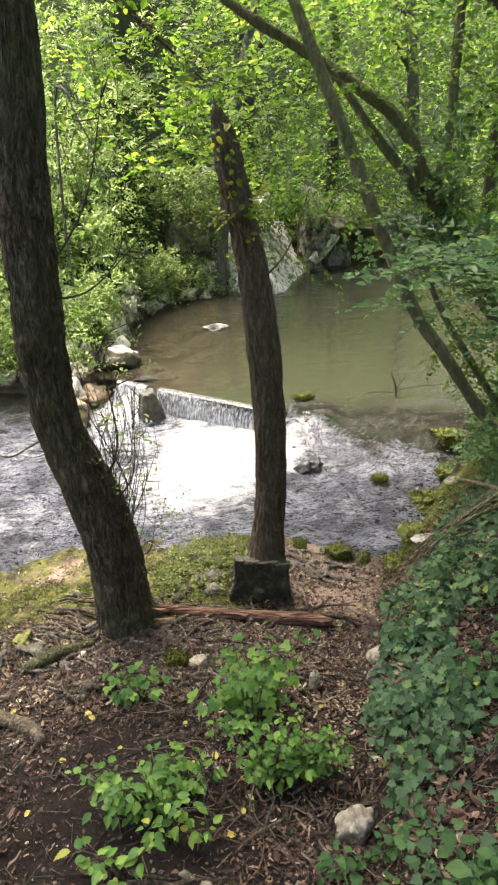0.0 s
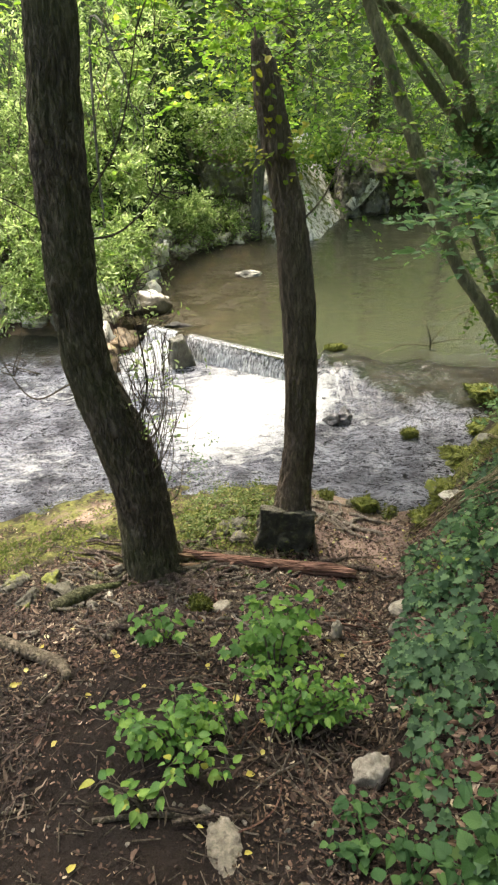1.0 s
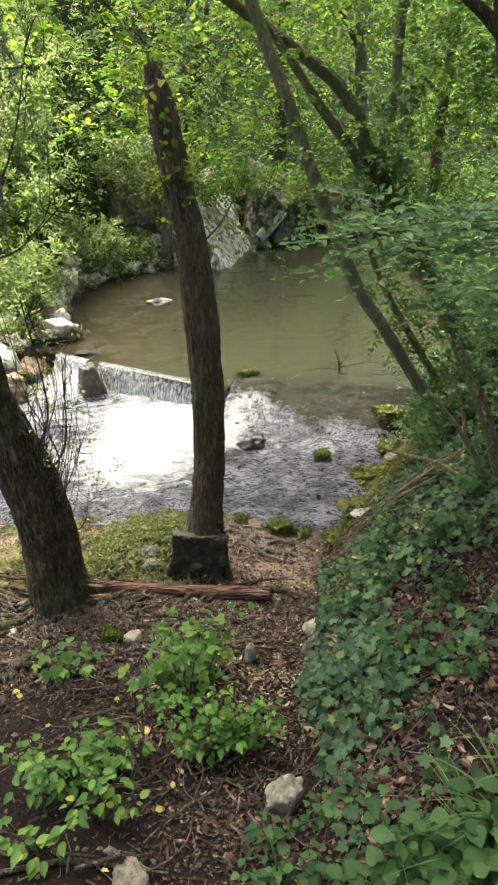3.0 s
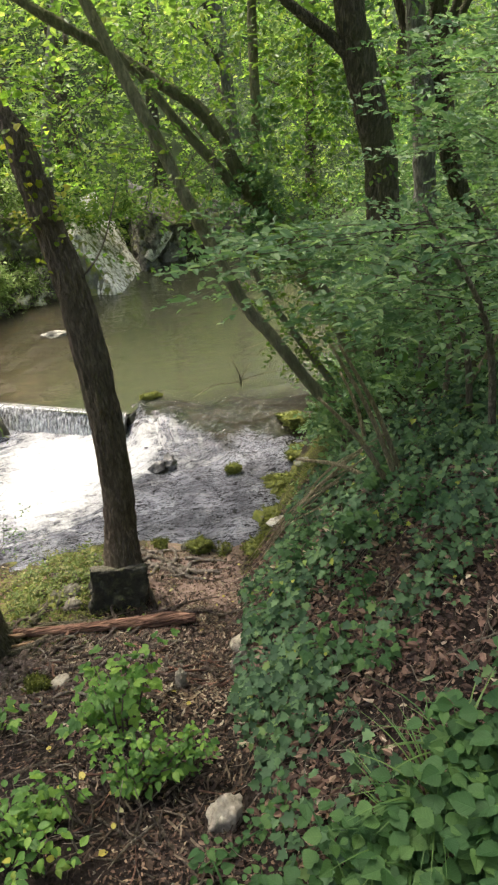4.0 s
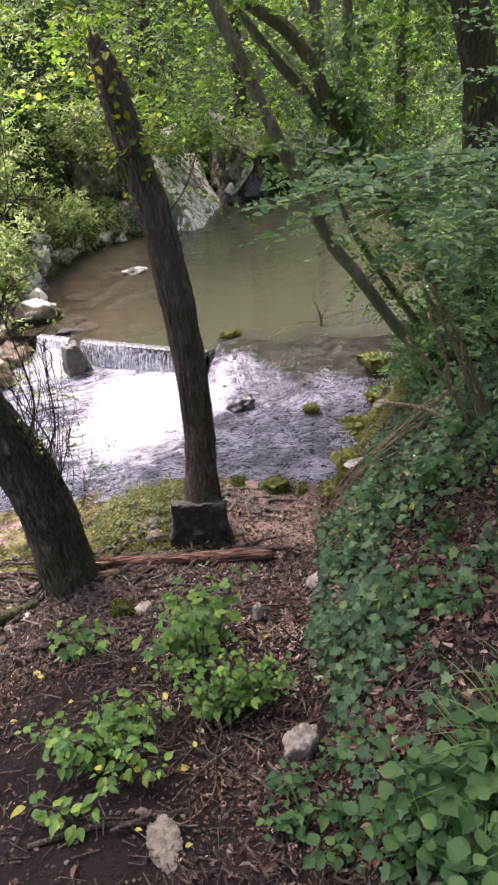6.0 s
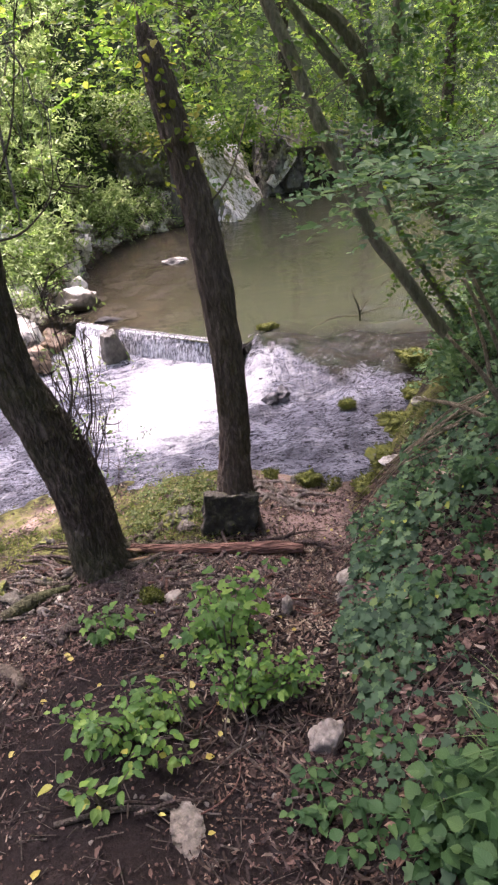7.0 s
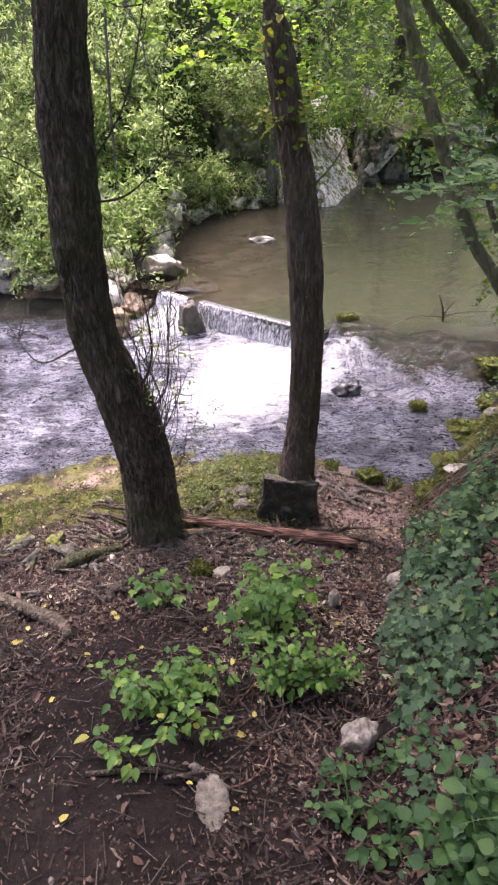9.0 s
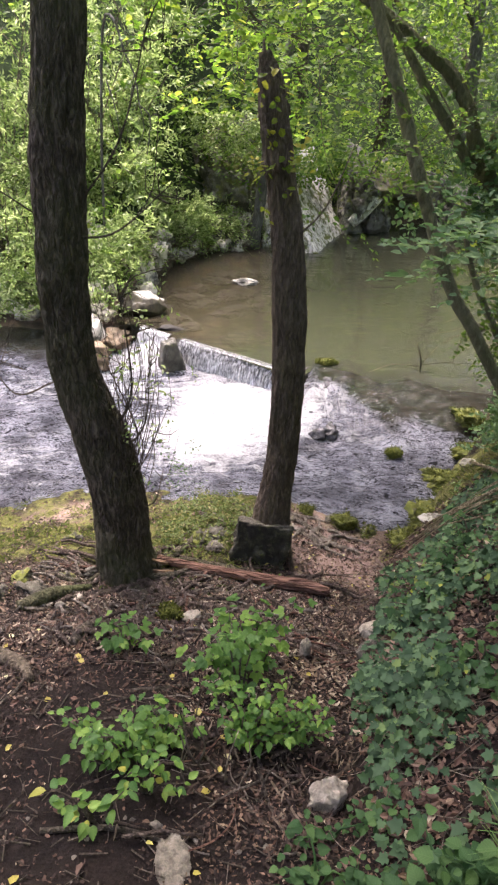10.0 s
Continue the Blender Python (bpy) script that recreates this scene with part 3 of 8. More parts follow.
def leaves(shape, pos, tip, normal, size, wide=0.6):
    """Many leaves in one go: where each starts, which way its tip and its face look, its length in metres."""
    tmpl, fc = shape
    pos, n = np.asarray(pos, float), len(pos)
    t = unit(np.asarray(tip, float))
    s = unit(np.cross(np.asarray(normal, float), t))
    nn = np.cross(t, s)
    size = np.broadcast_to(np.asarray(size, float), (n,))
    V = pos[:, None, :] + size[:, None, None] * (tmpl[None, :, 0, None] * t[:, None, :] + wide * tmpl[None, :, 1, None] * s[:, None, :] + tmpl[None, :, 2, None] * nn[:, None, :])
    F = (np.arange(n)[:, None, None] * len(tmpl) + fc[None]).reshape(-1, fc.shape[1])
    return V.reshape(-1, 3), F


def sprays(origin, way, length, per, size, r, droop=0.25, tilt=0.35, wide=0.6, shape=OVAL, spread=0.55):
    """Leafy twigs: leaves set alternately along each twig, in a loose, nearly level plane. Returns leaf mesh data."""
    origin, way = np.asarray(origin, float), unit(np.asarray(way, float))
    n = len(origin)
    length = np.broadcast_to(np.asarray(length, float), (n,))
    k = np.arange(per)
    s = (k + 0.6) / per
    side = np.where(k % 2 == 0, 1.0, -1.0)
    up = np.array([0, 0, 1.0]) + r.normal(0, tilt, (n, 3))
    lat = unit(np.cross(up, way))
    nor = unit(np.cross(way, lat))
    sag = np.zeros((n, per, 3))
    sag[..., 2] = -droop * (s[None] ** 2) * length[:, None]
    base = origin[:, None] + way[:, None] * (s[None, :, None] * length[:, None, None]) + sag
    base = base + r.normal(0, 0.12, (n, per, 3)) * length[:, None, None] * 0.25
    tip = way[:, None] * 0.65 + lat[:, None] * (side[None, :, None] * spread * 1.6) + r.normal(0, 0.25, (n, per, 3))
    nr = nor[:, None] + r.normal(0, 0.35, (n, per, 3))
    sz = np.asarray(size) * (0.6 + 0.7 * r.random((n, per)))
    sz = sz * (1 - 0.35 * s[None] ** 2)
    return leaves(shape, base.reshape(-1, 3), tip.reshape(-1, 3), nr.reshape(-1, 3), sz.ravel(), wide)


def rock_mesh(name, size, seed, material, rough=0.12, cuts=14, detail=4):
    """A broken stone: a ball cut by many planes into facets, then chipped and pitted."""
    bm = bmesh.new()
    bmesh.ops.create_icosphere(bm, subdivisions=detail, radius=1.0)
    co = np.array([v.co[:] for v in bm.verts])
    r = np.random.default_rng(seed)
    co *= (1 + 0.22 * fbm(co * 1.3 + seed * 3.1, 3, seed))[:, None]
    for _ in range(cuts):
        nrm = unit(r.normal(0, 1, 3))
        d = r.uniform(0.48, 0.86)
        over = np.maximum(co @ nrm - d, 0)
        co -= over[:, None] * nrm
    co += unit(co) * (rough * 0.8 * fbm(co * 4 + seed, 4, seed + 3, 0.6))[:, None]
    co -= unit(co) * (rough * 0.7 * np.clip(0.18 - np.abs(fbm(co * 2.3 + seed, 3, seed + 8)), 0, 1) / 0.18)[:, None]
    co *= np.asarray(size)[None]
    for v, c in zip(bm.verts, co):
        v.co = c
    me = bpy.data.meshes.new(name)
    bm.to_mesh(me)
    bm.free()
    me.materials.append(material)
    me.polygons.foreach_set("use_smooth", np.full(len(me.polygons), detail > 2))
    return me


# ================= the lie of the land =================
def along(x, table):
    t = np.array(table, float)
    return np.interp(x, t[:, 0], t[:, 1])


NEAR_SHORE = [(-9, 3.2), (-3.5, 3.9), (-2.2, 4.35), (-1.5, 4.78), (-0.5, 4.86), (0.3, 4.72), (0.9, 4.4), (1.2, 4.35), (1.6, 4.6), (4, 5.0)]
NEAR_RISE = [(-0.8, -0.30), (-0.3, -0.12), (0, 0.0), (0.5, 0.12), (1.0, 0.31), (1.4, 0.44), (2.0, 0.57), (2.8, 0.85), (3.6, 1.12), (4.8, 1.52), (8, 2.6), (20, 8), (400, 60)]
RIGHT_EDGE = [(-5, 0.25), (0, 0.30), (1.2, 0.34), (2.2, 0.45), (3, 0.68), (3.9, 1.02), (4.4, 1.30), (5, 1.62), (5.7, 2.0), (6.3, 2.45), (7.5, 3.1), (9, 3.6), (11.5, 3.8), (14, 5.5), (16, 9), (20, 14)]
RIGHT_RISE = [(-1, 0), (0, 0), (0.12, 0.14), (0.5, 0.46), (1.0, 0.80), (2.0, 1.15), (4, 1.7), (8, 3.6), (20, 10), (400, 120)]
FAR_SHORE = [(-30, 9), (-8, 9.3), (-3.85, 8.85), (-2.9, 8.6), (-2.3, 7.95), (-1.85, 8.1), (-1.66, 9.6), (-1.4, 10.55), (-0.9, 11.3), (-0.26, 11.65), (0.05, 12.0), (0.79, 13.0), (1.4, 13.8), (2.8, 14.4), (4.5, 14.6), (8, 17), (14, 22), (30, 30)]
FAR_RISE = [(-3, -0.75), (-1.2, -0.42), (-0.4, -0.12), (0, 0.0), (0.3, 0.22), (1.0, 0.5), (2.5, 1.3), (5, 3.2), (9, 6.8), (16, 13), (40, 26), (400, 90)]
CREST = [(-2.0, 8.0), (-1.5, 7.85), (-1.02, 7.5), (-0.95, 7.46), (0.1, 6.73), (0.45, 6.62), (0.7, 6.86), (1.0, 6.74), (1.3, 6.48), (1.6, 6.62), (1.9, 6.40), (2.4, 6.35), (5, 6.0)]
POOL_Z = 0.30


def ground_z(x, y, fine=True):
    x, y = np.asarray(x, float), np.asarray(y, float)
    s = along(x, NEAR_SHORE) - y
    u = x - along(y, RIGHT_EDGE)
    w = y - along(x, FAR_SHORE)
    near = along(s, NEAR_RISE)
    right = along(u, RIGHT_RISE)
    far = POOL_Z * (y > 5.5) * np.clip((x + 2.15) / 0.4, 0, 1) + along(w, FAR_RISE)
    pool = np.clip((y - along(x, CREST)) / 0.5 + 0.5, 0, 1)
    bed = -0.16 + pool * (0.10 + 0.0 * x)
    bed = bed - pool * 0.45 * np.clip((x + 0.2) / 1.6, 0, 1)
    z = np.where(s > -0.8, np.maximum(near, bed), bed)
    z = np.where(u > 0, np.maximum(z, np.where(s > 0, near, np.where(y > 6.0, POOL_Z - 0.02, 0.0))) + right, z)
    z = np.where(w > -1.2, np.maximum(z, far), z)
    z = z - 0.11 * np.exp(-((x + 0.80) / 0.30) ** 2 - ((y - 3.12) / 0.28) ** 2) + 0.05 * np.exp(-((x + 0.95) / 0.5) ** 2 - ((y - 2.45) / 0.16) ** 2)
    if fine:
        land = np.clip(np.maximum(np.maximum(s, u), w) / 0.3, 0, 1)
        z = z + (0.02 + 0.05 * land) * fbm2(x * 1.7, y * 1.7, 4, 11) + 0.018 * (0.4 + land) * fbm2(x * 9, y * 9, 3, 17)
        z = z + np.clip((np.hypot(x, y - 8) - 8) / 12, 0, 1) * 0.5 * fbm2(x * 0.35, y * 0.35, 4, 23)
    return z


def gz(x, y):
    return float(ground_z(np.array([x]), np.array([y]))[0])


def axis(lo, hi, step, reach, grow=1.28):
    """Grid lines: even from lo to hi, then wider and wider out to the reach."""
    mid = np.arange(lo, hi + step / 2, step)
    out, d, p = [], step, 0.0
    while p < reach:
        d *= grow
        p += d
        out.append(p)
    out = np.array(out)
    return np.concatenate([lo - out[::-1], mid, hi + out])


def build_ground():
    xs = axis(-2.9, 3.1, 0.032, 380)
    ys = np.concatenate([-0.4 - np.cumsum(0.05 * 1.3 ** np.arange(28))[::-1], np.arange(-0.4, 5.4, 0.032), np.arange(5.4, 14.5, 0.11), 14.5 + np.cumsum(0.14 * 1.22 ** np.arange(32))])
    X, Y = np.meshgrid(xs, ys)
    Z = ground_z(X, Y)
    n, k = X.shape
    V = np.stack([X, Y, Z], -1).reshape(-1, 3)
    i, j = np.meshgrid(np.arange(n - 1), np.arange(k - 1), indexing="ij")
    a = (i * k + j).ravel()
    me = build_mesh("ground", V, np.stack([a, a + 1, a + k + 1, a + k], 1), SOIL)
    x, y = V[:, 0], V[:, 1]
    s, u, w = along(x, NEAR_SHORE) - y, x - along(y, RIGHT_EDGE), y - along(x, FAR_SHORE)
    moss = np.clip((s + 0.1) / 0.2, 0, 1) * np.clip((1.75 - s) / 0.4, 0, 1) * np.clip((0.1 - x) / 0.4 , 0, 1) + 0.5 * np.clip((0.4 - s) / 0.3, 0, 1) * (s > 0)
    moss = moss + 0.9 * ((y > 3.8) & (u > -0.08) & (u < 0.6) & (y < 6.5))
    trod = np.clip((0.45 - np.abs(x - 0.62 - 0.1 * (y - 3.9))) / 0.25, 0, 1) * np.clip((y - 2.9) / 0.5, 0, 1) * (u < 0.05)
    trod = trod + np.clip((0.35 - np.hypot((x + 1.35) / 1.6, (y - 4.25) / 0.9)) / 0.15, 0, 1)
    trod = trod + np.clip(1.3 - w, 0, 1) * (w > -0.1) * (x < -0.3)
    bed = ((s < -0.08) & (u < 0.02) & (w < 0.05 - 0.25 * (x > 0.3))) * 1.0
    woods = np.clip((w - 1.0 + 1.1 * (x > 0.0)) / 0.6, 0, 1) + np.clip((u - 2.2) / 1.0, 0, 1) + np.clip((y - 6.0) / 0.5, 0, 1) * np.clip(u / 0.2, 0, 1) + np.clip((-y - 1.5) / 2, 0, 1)
    for nm, val in (("moss", moss), ("trodden", trod), ("bed", bed), ("wooded", woods)):
        set_attribute(me, nm, np.clip(val, 0, 1))
    tagged(new("ground", me), "dark humus forest bank with moss and bare trodden earth", "ground", kind="structure")


build_ground()


# ================= water =================
def build_pool():
    xs, ss = np.arange(-1.9, 16, 0.05), np.linspace(0, 1, 130) ** 1.2
    X, S = np.meshgrid(xs, ss)
    lip = along(X, CREST)
    Y = lip + (along(X, FAR_SHORE) + 0.5 - lip) * S
    n, k = X.shape
    V = np.stack([X, Y, POOL_Z + 0.004 * fbm2(X * 2, Y * 3, 3, 5) * np.clip(S * 20, 0, 1)], -1).reshape(-1, 3)
    i, j = np.meshgrid(np.arange(n - 1), np.arange(k - 1), indexing="ij")
    a = (i * k + j).ravel()
    F = np.stack([a, a + 1, a + k + 1, a + k], 1)
    me = build_mesh("pool_water", V, F, POOL)
    x, y = V[:, 0], V[:, 1]
    deep = np.clip((x + 1.15 - 0.12 * (y - 8)) / 1.7, 0.18, 1) + np.clip((7.6 - y) / 0.8, 0, 1) * 0.5
    edge = np.clip((along(x, FAR_SHORE) - y) / 0.5, 0, 1) * np.clip((along(y, RIGHT_EDGE) - x) / 0.6, 0.75, 1)
    riffle = 1 - 0.45 * np.clip((x - 0.4) / 0.3, 0, 1) * np.clip(1 - (y - along(x, CREST)) / 0.7, 0, 1)
    set_attribute(me, "deep", np.clip(deep * edge * riffle, 0, 1))
    tagged(new("pool_water", me), "still murky olive-brown pool above the weir", "water", kind="structure")


def stream_z(x, y):
    """The lower stream's surface: tumbling below the weir, a ramp of rapids beside it."""
    d = along(x, CREST) - y                       # metres below the crest line
    ramp_part = np.clip((x - 0.38) / 0.2, 0, 1)
    ramp_z = 0.294 * np.clip(1 - np.maximum(d, 0) / 1.15, 0, 1) ** 1.3
    foam_z = 0.09 * np.exp(-np.maximum(d, 0) / 0.7) * np.clip((x + 1.7) / 0.4, 0, 1)
    chute = 0.17 * np.exp(-((x + 1.30) / 0.26) ** 2) * np.clip(1 - d / 0.5, 0, 1)
    z = foam_z * (1 - ramp_part) + ramp_z * ramp_part + chute + 0.014 * (d < 0.02) * ramp_part
    rough = 0.5 + 0.9 * np.exp(-((x + 0.45) ** 2 / 0.8 + (y - 6.0) ** 2 / 0.9)) + 0.9 * ramp_part * np.exp(-((d - 0.55) / 0.45) ** 2) + 0.6 * np.clip((-1.5 - x) / 0.5, 0, 1)
    z = z + rough * np.clip(d / 0.12, 0, 1) * (0.045 * fbm2(x * 3.1 + y, y * 4.4, 4, 31) + 0.034 * fbm2(x * 10, y * 14, 3, 37))
    for hx, hy, hr, hh in ((0.60, 6.62, 0.14, 0.06), (0.86, 6.52, 0.16, 0.06), (1.12, 6.30, 0.2, 0.04), (0.74, 6.18, 0.15, 0.08), (0.56, 6.40, 0.12, 0.06), (0.84, 6.02, 0.13, 0.07), (0.66, 5.96, 0.10, 0.05), (1.42, 6.05, 0.16, 0.05)):
        z = z + hh * np.exp(-((x - hx) ** 2 + (y - hy) ** 2) / hr ** 2)
    z = z - 0.05 * np.clip((-1.8 - x) / 1.5, 0, 1)
    return z


def build_stream():
    xs, ys = np.arange(-7.5, 2.8, 0.03), np.arange(3.2, 9.6, 0.03)
    X, Y = np.meshgrid(xs, ys)
    d = along(X, CREST) - Y
    keep = (np.where(X < -1.62, along(X, FAR_SHORE) + 0.3 - Y, d + 0.30 * (X > 0.52)) > -0.06) & (Y > along(X, NEAR_SHORE) - 0.25) & (X - along(Y, RIGHT_EDGE) < 0.3)
    n, k = X.shape
    V = np.stack([X, Y, stream_z(X, Y)], -1).reshape(-1, 3)
    i, j = np.meshgrid(np.arange(n - 1), np.arange(k - 1), indexing="ij")
    a = (i * k + j).ravel()
    F = np.stack([a, a + 1, a + k + 1, a + k], 1)
    F = F[keep.ravel()[F].all(1)]
    used = np.unique(F)
    back = np.full(len(V), -1)
    back[used] = np.arange(len(used))
    V, F = V[used], back[F]
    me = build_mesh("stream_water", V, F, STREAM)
    x, y = V[:, 0], V[:, 1]
    d = along(x, CREST) - y
    boil = np.clip(1.24 - np.hypot((x + 0.37 - 0.10 * (y - 6)) / np.where(x < -0.37, 0.84, 0.75), (y - 6.12) / 1.04), 0, 1)
    boil = boil * (1 - 0.75 * np.exp(-((x + 1.15) / 0.38) ** 2 - ((y - 6.32 - 0.1 * x) / 0.17) ** 2))
    rap = 0.70 * np.exp(-((x - 0.50) / 0.20) ** 2 - ((d - 0.55) / 0.33) ** 2) + 0.05 * np.exp(-((x - 1.15) / 0.6) ** 2 - ((d - 0.65) / 0.35) ** 2)
    side = 0.95 * np.exp(-((x + 1.38 + 0.25 * (d - 0.3)) / 0.40) ** 2 - ((d - 0.3) / 0.42) ** 2) + 0.35 * np.exp(-((x + 1.75) / 0.3) ** 2 - ((y - 7.0) / 0.35) ** 2)
    ring = np.hypot(x - 0.68, (y - 5.86) * 1.15)
    rap = rap + 0.24 * np.exp(-((ring - 0.20) / 0.06) ** 2) * (0.6 + 0.8 * fbm2(x * 6, y * 6, 2, 53))
    # rings of pale ripple glints, for the water's colour
    swirl = np.hypot(x - 0.78, (y - 5.55) * 1.2)
    glint_arcs = np.clip(np.sin(2 * np.pi * swirl / 0.125 + 5 * fbm2(x * 1.6, y * 1.6, 2, 51)) * 1.4 - 0.5, 0, 1) * np.exp(-((x - 1.35) / 0.42) ** 2 - ((y - 6.15) / 0.38) ** 2)
    side = side + 0.45 * np.exp(-((x + 1.30) / 0.34) ** 2 - ((y - 6.68) / 0.16) ** 2) + 0.22 * np.exp(-((x + 1.35) / 0.3) ** 2 - ((y - 5.9) / 0.25) ** 2)
    left = 0.40 * np.exp(-((x + 2.5) / 0.8) ** 2 - ((y - 5.2) / 0.35) ** 2) + 0.34 * np.exp(-((x + 2.2) / 0.7) ** 2 - ((y - 6.6) / 0.3) ** 2)
    run = 0.40 + 0.15 * fbm2(x * 1.5, y * 2.5, 2, 43)
    calm = np.clip((x - 0.42) / 0.25, 0, 1) * np.clip(3.0 - 3.0 * (d + 0.22 * fbm2(x * 2.2, y * 2.2, 3, 47)) / np.interp(x, [0.5, 0.9, 1.3, 1.8], [0.16, 0.40, 0.78, 0.80]), 0, 1)
    calm = np.maximum(calm, np.clip((-2.2 - x) / 0.5, 0, 1) * np.clip((y - 7.45 - 0.25 * fbm2(x * 1.5, y * 1.5, 2, 59)) / 0.4, 0, 1))
    foam = np.clip(boil * 1.35 + (rap + side + left + run * 0.42) * (1 - calm), 0, 1.2)
    set_attribute(me, "foam", foam)
    set_attribute(me, "calm", calm)
    set_attribute(me, "glint_arcs", glint_arcs * (1 - 0.8 * calm))
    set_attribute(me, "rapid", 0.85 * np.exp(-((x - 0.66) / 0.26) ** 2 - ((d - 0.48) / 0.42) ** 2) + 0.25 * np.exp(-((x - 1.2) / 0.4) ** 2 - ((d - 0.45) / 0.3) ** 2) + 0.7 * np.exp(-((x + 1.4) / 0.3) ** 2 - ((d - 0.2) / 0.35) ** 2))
    set_attribute(me, "thick", (0.95 - 0.25 * calm) * np.where(x > 0.5, np.clip((d + 0.30) / 0.28, 0, 1) * np.clip((d + 0.34 + 0.12 * fbm2(x * 3, y * 3, 2, 49)) / 0.42, 0, 1), 1))
    tagged(new("stream_water", me), "fast grey stream with white foam below the weir", "water", kind="structure")


def build_fall(a, b, n, extra, label):
    """A sheet of water that drops over a lip between two points."""
    k = 22
    V, white = [], []
    a, b = np.array(a), np.array(b)
    out = np.array([-(b - a)[1], (b - a)[0]])
    out = -out / np.linalg.norm(out)
    for i in range(n):
        t = i / (n - 1)
        p = a + (b - a) * t
        for j in range(k):
            s = j / (k - 1)
            fall = -0.06 + 0.40 * s
            reach = -0.05 + 0.17 * s ** 0.6 + 0.012 * math.sin(i * 1.9 + 0.7 * math.sin(i * 0.7)) * s
            z = POOL_Z + 0.012 - max(0.0, fall) ** 1.4 * 1.15
            q = p + out * reach
            V.append((q[0], q[1], z))
            white.append(extra - 0.085 + 0.21 * s + 0.10 * math.exp(-((s - 0.2) / 0.06) ** 2))
    V = np.array(V)
    i, j = np.meshgrid(np.arange(n - 1), np.arange(k - 1), indexing="ij")
    c = (i * k + j).ravel()
    me = build_mesh("weir_fall", V, np.stack([c, c + 1, c + k + 1, c + k], 1), FALL)
    set_attribute(me, "white", white)
    tagged(new("waterfall", me), label, "waterfall", kind="structure")


build_pool()
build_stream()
build_fall((-0.93, 7.45), (0.42, 6.60), 120, 0.0, "thin white sheet of water falling over the weir")
build_fall((-1.46, 7.80), (-1.08, 7.54), 40, 0.08, "white spill of water beside the weir")


# ================= weir and rocks =================
def stone(name, at, size, seed, material, label, category="rock", turn=0.0, sink=0.35, rough=0.12, cuts=14, detail=4, group="", lift=None):
    """A single stone that sits partly sunk at its place."""
    me = rock_mesh(name, size, seed, material, rough, cuts, detail)
    ob = new(name, me)
    z = gz(at[0], at[1]) if lift is None else lift
    ob.matrix_world = pose(at[0], at[1], z + size[2] * (1 - 2 * sink), 0, 0, turn)
    return tagged(ob, label, category, group)


def fuzz(ob, n, seed):
    """Short moss blades growing all over a stone."""
    r = np.random.default_rng(seed)
    me = ob.data
    co, no = np.zeros(len(me.vertices) * 3), np.zeros(len(me.vertices) * 3)
    me.vertices.foreach_get("co", co)
    me.vertices.foreach_get("normal", no)
    pick = r.integers(0, len(me.vertices), n)
    p, nn = co.reshape(-1, 3)[pick], no.reshape(-1, 3)[pick]
    ok = nn[:, 2] > -0.3
    p, nn = p[ok] + r.normal(0, 0.006, (int(ok.sum()), 3)), nn[ok]
    V, F = leaves(DIAMOND, p - nn * 0.004, nn * 0.8 + r.normal(0, 0.6, nn.shape), nn + r.normal(0, 0.5, nn.shape), r.uniform(0.012, 0.030, len(p)), 0.4)
    part("moss", build_mesh("moss", V, F, MOSS_TUFT, smooth=False), ob)


def build_weir():
    a, b = np.array([-1.0, 7.50]), np.array([0.43, 6.60])
    way = (b - a) / np.linalg.norm(b - a)
    side = np.array([-way[1], way[0]])
    n = 90
    prof = [(-0.06, -0.45), (-0.05, 0.22), (-0.03, 0.268), (0.02, 0.285), (0.14, 0.285), (0.17, 0.26), (0.18, -0.45)]
    V = []
    for i in range(n):
        p = a + (b - a) * i / (n - 1)
        for k, (d, z) in enumerate(prof):
            j = 0.012 * (value_noise(np.array([[i * 0.35, k * 1.7, 3.3]]), 4)[0] - 0.5)
            q = p + side * (d + j)
            V.append((q[0], q[1], z + j))
    m = len(prof)
    i, j = np.meshgrid(np.arange(n - 1), np.arange(m - 1), indexing="ij")
    c = (i * m + j).ravel()
    me = build_mesh("weir", np.array(V), np.stack([c, c + m, c + m + 1, c + 1], 1), STONE_DARK)
    tagged(new("weir", me), "low dark stone weir with a worn wet lip", "weir", kind="structure")
    ob = new("weir_stone", squared_mesh("weir_stone", (0.40, 0.32, 0.62), 5, STONE_WET, 0.58, 8, 24))
    ob.matrix_world = pose(-1.02, 7.20, 0.09, 4, -5, 22)
    tagged(ob, "tall wet grey stone standing at the end of the weir", "rock")
    stone("rock", (0.49, 6.66), (0.11, 0.09, 0.11), 68, STONE_WET, "grey wet rock closing the end of the weir", lift=0.15, sink=0.25, rough=0.3)
    stone("rock", (-1.10, 7.80), (0.20, 0.13, 0.07), 13, STONE_DARK, "flat brown wet rock at the spill of the pool", lift=0.27, sink=0.3)


